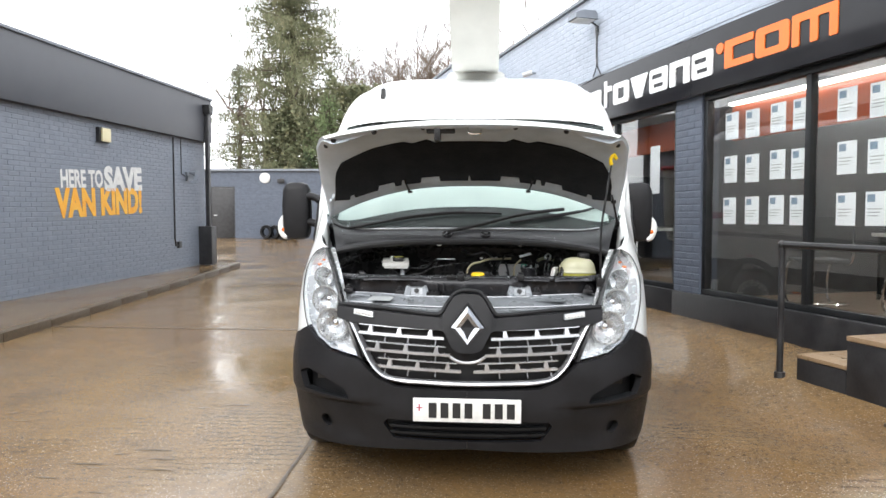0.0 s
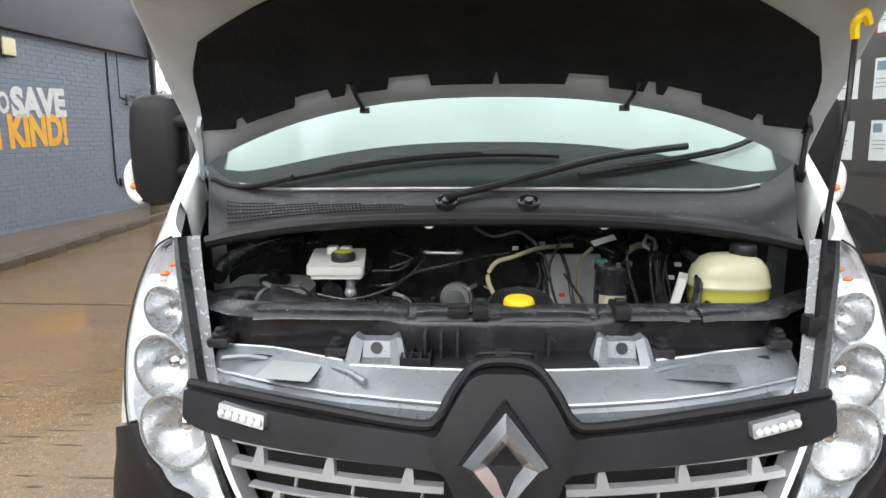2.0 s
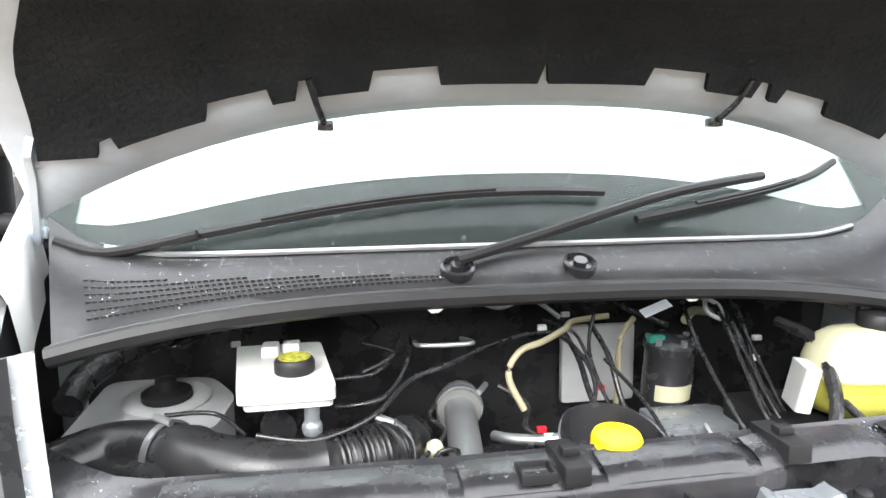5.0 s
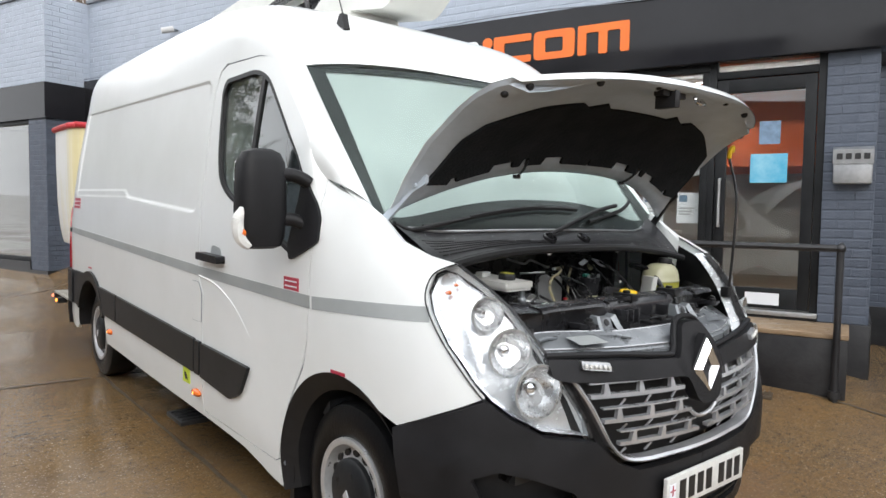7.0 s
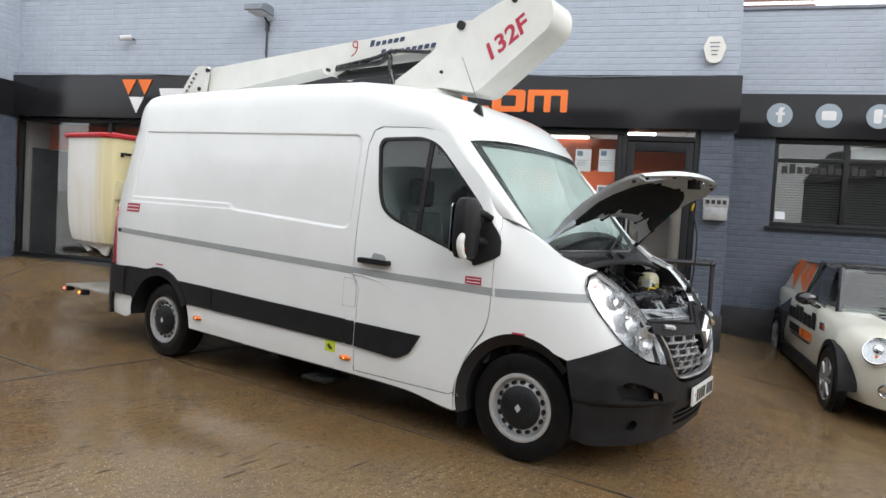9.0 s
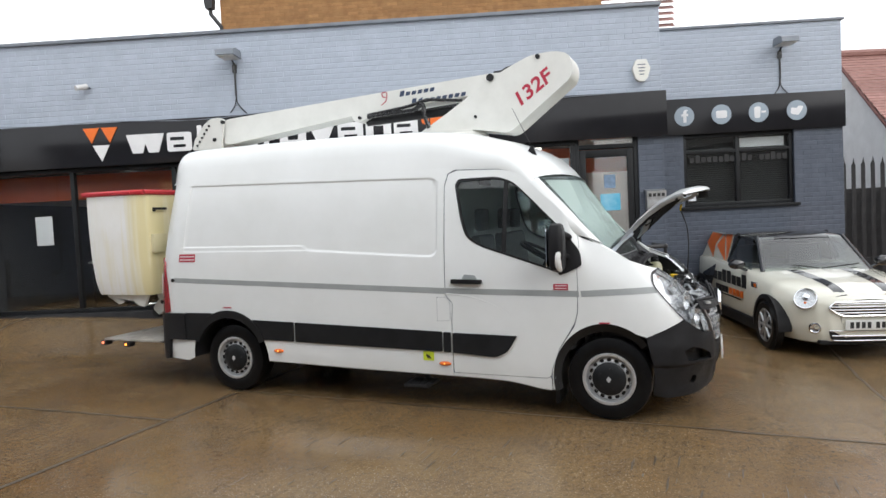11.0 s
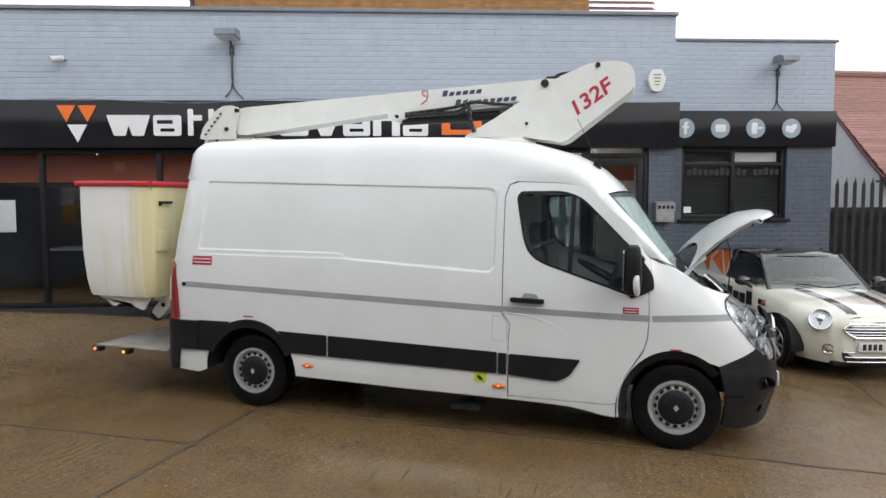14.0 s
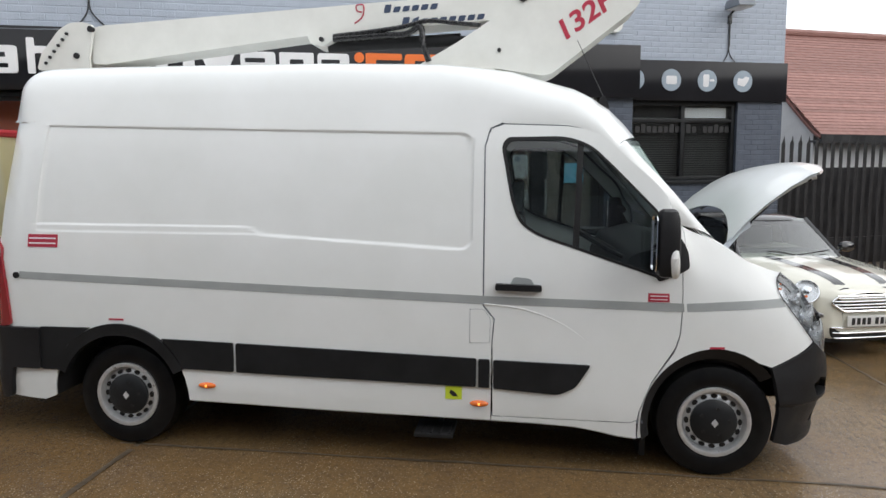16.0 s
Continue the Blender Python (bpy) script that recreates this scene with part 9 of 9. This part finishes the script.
for s in (-1, 1):
    b = bmesh.new()
    straight(b, [(s * .675, .48, .875), (s * .555, .965, 1.30)], .030, 8)
    part("pillar", b, MINI_BLACK, car)
    b = bmesh.new()
    straight(b, [(s * .735, 1.53, .93), (s * .60, 1.50, 1.34)], .030, 8)
    part("pillar", b, MINI_BLACK, car)
    b = bmesh.new()  # rear quarter glass carries the graphics
    quad = lambda u, v, d=0.0, s=s: Vector((s * (.765 - .165 * v + d), .62 + u * 2.16 - (.10 * u - .36 * (1 - u)) * v, .895 + .42 * v + .05 * u * (1 - v)))
    sheet(b, [[quad(.42 * u / 4, v / 4) for u in range(0, 5)] for v in range(5)])
    part("side_window", b, SIDE_GLASS, car).visible_shadow = False
    b = bmesh.new()
    sheet(b, [[quad(.41 + .57 * u / 4, v / 4) for u in range(5)] for v in range(5)])
    part("quarter_panel", b, MINI_CREAM, car)
    for pts in (((.43, .03), (.60, .98), (.44, .98)), ((.46, .03), (.72, .50), (.63, .97)), ((.70, .04), (.97, .55), (.95, .97), (.68, .97), (.76, .55))):
        b = bmesh.new()
        bm_v = [b.verts.new(quad(u, v, .006)) for u, v in pts]
        b.faces.new(bm_v)
        part("orange_graphic", b, ORANGE, car)
    b = bmesh.new()
    v4 = [b.verts.new(p) for p in (Vector((s * .848, 2.0, .45)), Vector((s * .848, 1.75, .88)), Vector((s * .848, 2.35, .70)), Vector((s * .848, 2.42, .50)))]
    b.faces.new(v4)
    v4 = [b.verts.new(p) for p in (Vector((s * .8485, 2.05, .88)), Vector((s * .8485, 2.30, .90)), Vector((s * .846, 2.62, .60)), Vector((s * .8485, 2.45, .66)))]
    part("black_graphic", b, MINI_BLACK, car)
    # plain bars for the lettering on the door
    for y0, z0, n, h, mm, w in ((1.86, .655, 7, .13, BLACK_INK, .185), (1.76, .51, 4, .09, BLACK_INK, .128), (1.22, .51, 4, .09, ORANGE, .135)):
        for k in range(n):
            b = bmesh.new()
            y = y0 - k * w
            hh = h * (1.35 if (n == 7 and k in (2, 3, 6)) else 1.0)
            box(b, s * .846 - .002, s * .846 + .002, y - w * .8, y, z0, z0 + hh)
            part("lettering_block", b, mm, car)
    b = bmesh.new()
    box(b, s * .846 - .002, s * .846 + .002, .78, 1.70, .475, .49)
    part("small_print_bar", b, BLACK_INK, car)
b = bmesh.new()
sheet(b, [[(x * (.665 - .115 * v), .47 + .49 * v - .09 * (1 - x * x) * (1 - .5 * v), .885 + .42 * v) for x in [-1 + i / 6 for i in range(13)]] for v in [j / 5 for j in range(6)]])
part("windscreen", b, CAR_GLASS, car).visible_shadow = False
b = bmesh.new()
sheet(b, [[(x * (.66 - .10 * v), 3.0 - .22 * v, .93 + .34 * v) for x in (-1, -.5, 0, .5, 1)] for v in (0, .5, 1)])
part("rear_window", b, SIDE_GLASS, car).visible_shadow = False
for s in (-1, 1):
    b = bmesh.new()
    straight(b, [(s * .02, .385, .925), (s * .28 + .1, .435, .955), (s * .42 + .1, .475, .965)], .008, 6)
    part("wiper", b, SEAL, car)
b = bmesh.new()
box(b, -.66, .66, .78, 1.05, .70, .93, .04)
for x in (-.35, .35):
    box(b, x - .22, x + .22, 1.55, 1.72, .5, 1.15, .05)
    box(b, x - .12, x + .12, 1.58, 1.68, 1.16, 1.30, .03)
part("interior", b, DARK_ROOM, car)
b = bmesh.new()
prism(b, rounded([(-.11, 1.22), (.11, 1.22), (.11, 1.28), (-.11, 1.28)], .02), lambda u, v, d: Vector((u, 1.0 + d, v)), 0, .03)
part("rear_view_mirror", b, SEAL, car)


# ---- across the yard: kerb, wall fittings, far block ----
b = bmesh.new()
kerb = [(-4.75, -6), (-5.04, 3.5), (-5.60, 10.5), (-5.85, 12.6), (-6.4, 12.9), (-7.6, 12.9), (-7.4, -6)]
prism(b, kerb, lambda u, v, d: Vector((u, v, d)), -.05, .085)
single("pavement", b, CONCRETE, "raised wet concrete pavement along the dark building", "pavement", kind="structure")
ks = thing("kerb", "dark worn concrete kerb edging the raised pavement", "kerb", kind="structure")
rk = random.Random(5)
y = -5.5
while y < 12.3:
    x = table([(-6, -4.75), (3.5, -5.04), (10.5, -5.60), (12.6, -5.85)], y)[0]
    x2 = table([(-6, -4.75), (3.5, -5.04), (10.5, -5.60), (12.6, -5.85)], y + .9)[0]
    b = bmesh.new()
    h = .100 + rk.uniform(-.006, .006)
    vs = box(b, -.065, .065, 0, .89, -.05, h, .014)
    o = part("kerb_stone", b, JOINT, ks)
    o.matrix_basis = pose(x, y, 0, 0, 0, math.degrees(math.atan2(x - x2, .9)))
    y += .9

SIGN_YEL = mat("orange_yellow_wall_paint", lin(.80, .33, .02), 0.55, col2=lin(.82, .50, .08), scale=3, bump=0.3, bump_scale=50)
SIGN_PALE = mat("white_wall_paint", lin(.74, .74, .72), 0.55, col2=lin(.60, .60, .60), scale=9, bump=0.3, bump_scale=50)
wp = thing("painted_slogan", "white and orange slogan painted on the dark brick", "wall lettering", m=LM2)
TX = lambda s, z, a=2.0: pose(s, -.010, z) @ Matrix.Rotation(radians(90), 4, "X") @ Matrix.Rotation(radians(a), 4, "Z")
lettering("lettering", "HERE TO", .40, TX(1.36, 1.74), SIGN_PALE, wp, "white painted words", .003, 0, 1.0, 1.12, .013)
lettering("lettering", "SAVE", .56, TX(2.52, 1.73), SIGN_PALE, wp, "white painted word", .003, 0, 1.0, 1.22, .030)
lettering("lettering", "VAN KIND!", .62, TX(1.22, 1.27, 1.5), SIGN_YEL, wp, "orange painted words", .003, 0, 1.0, 2.50, .032)
lw = thing("wall_lamp", "square bulkhead lamp with a yellowed lens", "wall lamp", m=LM2 @ pose(2.48, 0, 2.68))
b = bmesh.new()
box(b, -.16, .16, -.07, 0, -.13, .13, .015)
part("base", b, BLACK_PAINT, lw)
b = bmesh.new()
box(b, -.12, .13, -.11, -.071, -.12, .12, .02)
part("lens", b, FIBRE_YEL, lw)
lw = thing("wall_lamp", "grey twin security light on the dark wall", "wall lamp", m=LM2 @ pose(5.55, 0, 2.1))
b = bmesh.new()
box(b, -.04, .04, -.05, 0, -.10, .10, .01)
part("base", b, COPING, lw)
for s in (-1, 1):
    b = bmesh.new()
    lathe(b, [(.03, -.02), (.05, .05), (.075, .09), (.068, .092), (0, .06)], (s * .6, -1, -.2), (s * .05, -.08, .08 if s > 0 else -.02), 16)
    part("lamp_head", b, COPING, lw)
dpw = thing("down_pipe", "black square rainwater pipe with a hopper", "drain pipe", m=LM2 @ pose(6.22, 0, 0))
b = bmesh.new()
box(b, -.05, .05, -.24, -.15, .1, 3.62, .01)
part("pipe", b, BLACK_PAINT, dpw)
b = bmesh.new()
prism(b, [(-.11, 3.75), (.11, 3.75), (.08, 3.55), (-.08, 3.55)], lambda u, v, d: Vector((u, d, v)), -.30, -.142)
part("hopper", b, BLACK_PAINT, dpw)
b = bmesh.new()
box(b, -.13, .13, -.32, -.008, .1, .98, .01)
part("pipe_guard", b, BLACK_PAINT, dpw)
cb = thing("wall_cable", "thin black cable and socket on the dark wall", "cable", m=LM2)
b = bmesh.new()
straight(b, [(4.98, -.015, 2.9), (4.98, -.015, .75), (5.02, -.015, .60), (5.12, -.02, .60)], .018, 6)
part("conduit", b, BLACK_PAINT, cb)
b = bmesh.new()
straight(b, [(5.32, -.012, 2.9), (5.32, -.012, 2.15), (5.5, -.012, 2.10)], .010, 6)
part("cable", b, BLACK_PAINT, cb)
b = bmesh.new()
box(b, 5.08, 5.20, -.06, 0, .54, .68, .01)
part("socket", b, BLACK_PAINT, cb)

FARM = pose(-14, 26.5, 0)
brick_wall("wall_far", FARM, 0, 12, 0, 3.02, BRICK_SLATE, "slate painted wall of the low building at the yard's end", holes=((1.70, 2.80, 0, 2.33),), seed=51)
b = bmesh.new()
box(b, -.1, 12.1, -.12, 6, 3.02, 3.12, .01)
single("roof_far", b, COPING, "flat pale-edged roof of the low building", "roof", kind="structure", m=FARM)
b = bmesh.new()
box(b, 11.8, 12, .2, 6, 0, 3.0)
single("wall_far_end", b, BRICK_SLATE, "slate end wall of the low building", "wall", kind="structure", m=FARM)
fd = thing("door_2", "dark closed door in the low building", "door", kind="structure", m=FARM)
b = bmesh.new()
box(b, 1.70, 2.80, .02, .12, 0, 2.33, .01)
part("door_frame", b, BLACK_PAINT, fd)
b = bmesh.new()
box(b, 1.78, 2.72, .0, .05, .02, 2.25, .01)
lf = part("door_leaf", b, BLACK_PAINT, fd)
b = bmesh.new()
box(b, 1.84, 1.98, -.05, 0, 1.02, 1.06, .008)
part("door_handle", b, ALU, lf)
b = bmesh.new()
lathe(b, [(.24, -.02), (.24, .05), (.20, .07), (0, .075)], (0, -1, 0), (4.20, -.01, 2.72), 28)
single("round_light", b, WHITE_RENDER, "round white bulkhead light on the far wall", "wall lamp", m=FARM)
wl2 = thing("wall_lamp", "small black floodlight on the far wall", "wall lamp", m=FARM @ pose(4.95, 0, 2.6))
b = bmesh.new()
box(b, -.16, .16, -.14, -.06, -.10, .08, .01)
part("head", b, BLACK_PAINT, wl2)
b = bmesh.new()
straight(b, [(0, 0, .16), (0, -.08, .12), (0, -.10, .06)], .015)
part("bracket", b, BLACK_PAINT, wl2)
tyre = None
for i, (x, y, a) in enumerate(((4.35, -.35, 75), (4.75, -.38, 62), (5.15, -.35, 70), (5.55, -.4, 58))):
    if tyre is None:
        b = bmesh.new()
        lathe(b, [(.19, -.09), (.28, -.1), (.31, -.06), (.31, .06), (.28, .1), (.19, .09), (.19, -.09)], (1, 0, 0), (0, 0, .31), 28)
        tyre = single("tyre", b, RUBBER, "old black tyre leaning against the far wall", "tyre", group="old tyres", m=FARM @ pose(x, y, 0, 0, 0, a))
    else:
        copy_thing(tyre, FARM @ pose(x, y, 0, 0, 0, a))


# ---- trees ----
def limb(verts, faces, p, q, r0, r1, n=5):
    d = (q - p).normalized()
    s = d.cross(Vector((.31, .2, .93))).normalized()
    w = s.cross(d)
    k = len(verts)
    for c, r in ((p, r0), (q, r1)):
        for i in range(n):
            a = 2 * math.pi * i / n
            verts.append(c + (s * math.cos(a) + w * math.sin(a)) * r)
    for i in range(n):
        faces.append((k + i, k + (i + 1) % n, k + n + (i + 1) % n, k + n + i))


def mesh_part(name, verts, faces, material, parent, label=""):
    me = bpy.data.meshes.new(name)
    me.from_pydata([tuple(v) for v in verts], [], faces)
    me.materials.append(material)
    o = new(name, me)
    o.parent = parent
    if label:
        o["label"] = label
    return o


def leaf(verts, faces, p, size, rnd, droop=0.0, wide=.32):
    d = Vector((rnd.gauss(0, 1), rnd.gauss(0, 1), rnd.gauss(0, .6) - droop)).normalized()
    s = d.cross(Vector((rnd.gauss(0, 1), rnd.gauss(0, 1), rnd.gauss(0, 1)))).normalized()
    k = len(verts)
    verts += [p - s * size * wide, p + d * size, p + s * size * wide]
    faces.append((k, k + 1, k + 2))


def conifer(name, m, height, spread, seed, material, label, leaves=9000):
    rnd = random.Random(seed)
    ob = thing(name, label, "tree", m=m)
    tv, tf, lv, lf = [], [], [], []
    p = Vector((0, 0, 0))
    for i in range(8):
        q = Vector((rnd.gauss(0, .05), rnd.gauss(0, .05), height * (i + 1) / 8))
        limb(tv, tf, p, q, .24 * (1 - i / 8.3), .24 * (1 - (i + 1) / 8.3), 8)
        p = q
    n = int(height * 17)
    per = leaves // n
    for i in range(n):
        z = height * (.08 + .91 * (i / n) ** .92)
        L = spread * (1.03 - (z / height) ** 1.3) * rnd.choice((.4, .6, .8, .9, 1.0, 1.0, 1.25)) * rnd.uniform(.85, 1.05) + .25
        a = rnd.uniform(0, 6.283)
        out = Vector((math.cos(a), math.sin(a), 0))
        side = Vector((-out.y, out.x, 0))
        sag = rnd.uniform(-.05, .42)
        at = lambda t: Vector((0, 0, z)) + out * L * t + Vector((0, 0, L * (.12 * t - sag * t * t + .10 * t ** 4)))
        for k in range(3):
            limb(tv, tf, at(k / 3), at((k + 1) / 3), .05 * (1 - k / 3.4), .05 * (1 - (k + 1) / 3.4), 4)
        # fine sprays hang from the branch in thin uneven curtains
        for j in range(per // 5):
            t = rnd.uniform(.10, 1.02)
            w = (.10 + .24 * math.sin(math.pi * min(t, .9))) * (.5 + L * .14)
            c = at(t) + side * rnd.gauss(0, w)
            drop = rnd.uniform(.05, .17)
            for q in range(5):
                leaf(lv, lf, c + Vector((rnd.gauss(0, .05), rnd.gauss(0, .05), -drop * q + rnd.gauss(.03, .04))), rnd.uniform(.12, .26), rnd, 2.2, .12)
    mesh_part("trunk", tv, tf, BARK, ob)
    mesh_part("crown", lv, lf, material, ob)
    return ob


def bare_tree(name, m, height, seed, label, levels=5, stems=1):
    rnd = random.Random(seed)
    ob = thing(name, label, "tree", m=m)
    tv, tf, bv, bf = [], [], [], []

    def grow(p, d, length, r, lev):
        q = p
        seg = 3
        for k in range(seg):
            d = (d + Vector((rnd.gauss(0, .10), rnd.gauss(0, .10), .05))).normalized()
            q2 = q + d * length / seg
            limb(tv if lev > levels - 2 else bv, tf if lev > levels - 2 else bf, q, q2, r * (1 - .25 * k / seg), r * (1 - .25 * (k + 1) / seg), 6 if lev > 3 else 3)
            q = q2
            if lev > 0 and k > 0:
                for _ in range(2 if lev > 1 else 3):
                    nd = (d + Vector((rnd.gauss(0, .62), rnd.gauss(0, .62), rnd.uniform(-.1, .55)))).normalized()
                    grow(q, nd, length * rnd.uniform(.48, .72), r * .52, lev - 1)
    for _ in range(stems):
        grow(Vector((rnd.gauss(0, .5) * (stems > 1), rnd.gauss(0, .5) * (stems > 1), 0)), Vector((rnd.gauss(0, .12), rnd.gauss(0, .12), 1)).normalized(), height * .42, height * .012 + .03, levels)
    mesh_part("trunk", tv, tf, BARK, ob)
    mesh_part("crown", bv, bf, TWIG, ob)
    return ob


def hedge(name, m, lx, ly, h, seed, material, label, n=5000):
    rnd = random.Random(seed)
    ob = thing(name, label, "hedge", m=m)
    tv, tf, lv, lf = [], [], [], []
    for i in range(int(lx * 1.2)):
        x = rnd.uniform(0, lx)
        limb(tv, tf, Vector((x, 0, 0)), Vector((x + rnd.gauss(0, .3), 0, h * .7)), .06, .02, 5)
    for i in range(n):
        x = rnd.uniform(0, lx)
        hh = h * (.72 + .35 * noise.noise((x * .45 + seed, 1.3, 0)) + .12 * noise.noise((x * 1.7, 5, seed)))
        z = hh * (1 - rnd.random() ** 1.7)
        leaf(lv, lf, Vector((x, rnd.gauss(0, ly * .35), z)), rnd.uniform(.12, .28), rnd)
    mesh_part("stems", tv, tf, BARK, ob)
    mesh_part("foliage", lv, lf, material, ob)
    return ob


conifer("conifer", pose(-11.6, 37, 0), 20.5, 5.6, 3, LEAF_CONIFER, "tall olive-green conifer with drooping branches behind the yard", 110000)
conifer("conifer", pose(-16.7, 42, 0), 11.2, 2.7, 5, LEAF_DARK, "dark conifer behind the low building", 6000)
conifer("conifer", pose(-8.4, 33, 0), 7.5, 2.6, 8, LEAF_GREEN, "bushy green conifer behind the low building", 6000)
hedge("hedge", pose(-21, 33.5, 0), 18, 1.2, 4.6, 2, LEAF_GREEN, "rough evergreen hedge behind the low building", 9000)
hedge("hedge", pose(-12.6, 35, 0), 7.5, 1.6, 10.5, 6, LEAF_CONIFER, "tall olive-brown evergreen thicket behind the low building", 20000)
hedge("hedge", pose(-10, 34, 0), 12, 1.4, 5.6, 4, LEAF_DARK, "tall ivy-covered hedge behind the low building", 6000)
bare_tree("bare_tree", pose(-5.6, 39, 0), 13.5, 11, "leafless multi-stemmed tree against the sky", 6, 3)
bare_tree("bare_tree", pose(-2.0, 43, 0), 15.0, 13, "leafless tree against the sky", 5, 2)
bare_tree("bare_tree", pose(-15.2, 42, 0), 13.0, 17, "thin leafless tree against the sky", 4, 1)
bare_tree("bare_tree", pose(-20.4, 43, 0), 12.5, 19, "thin leafless tree against the sky", 4, 1)
bare_tree("bare_tree", pose(5.5, 30, 0), 12.5, 23, "leafless tree behind the shop", 5, 2)
bare_tree("bare_tree", pose(1.0, 27, 0), 11.0, 29, "leafless tree behind the shop", 5, 1)

# ---- plain terrace shape added out of view behind, grey for the window reflections ----
b = bmesh.new()
box(b, -30, 30, -24, -22, 0, 5.6)
prism(b, [(-25.5, 5.6), (-21.7, 5.6), (-23.6, 7.8)], lambda u, v, d: Vector((d, u, v)), -30, 30)
single("wall_street_backdrop", b, mat("grey_backdrop_wall", lin(.10, .095, .09), 0.8, col2=lin(.075, .07, .068), scale=2), "plain grey block added out of view to close the street and fill window reflections", "wall", kind="structure")


# ---- the bricks themselves ----
SHARED = {}
for wall, cells, material, near, proud in LATE_BRICKS:
    verts, faces, singles = [], [], 0
    for s, z, w, off in cells:
        if near and singles < 290 and near[0] <= s <= near[1] and near[2] <= z <= near[3]:
            key = (round(w, 3), material.name, proud)
            if key not in SHARED:
                SHARED[key] = brick_mesh(w, proud)
                SHARED[key].materials.append(material)
            o = new("brick", SHARED[key])
            o.parent = wall
            o.location = (s, off * .4, z)
            singles += 1
            continue
        k, c, h, p = len(verts), .004, .0645, proud - off * .6
        verts += [(s, 0, z), (s + w, 0, z), (s + w, 0, z + h), (s, 0, z + h), (s + c, -p, z + c), (s + w - c, -p, z + c), (s + w - c, -p, z + h - c), (s + c, -p, z + h - c)]
        faces += [(k + 4, k + 5, k + 6, k + 7), (k, k + 1, k + 5, k + 4), (k + 1, k + 2, k + 6, k + 5), (k + 2, k + 3, k + 7, k + 6), (k + 3, k, k + 4, k + 7)]
    if verts:
        me = bpy.data.meshes.new("brickwork")
        me.from_pydata(verts, [], faces)
        me.materials.append(material)
        o = new("brickwork", me)
        o.parent = wall
        tagged(o, kind="stuff")
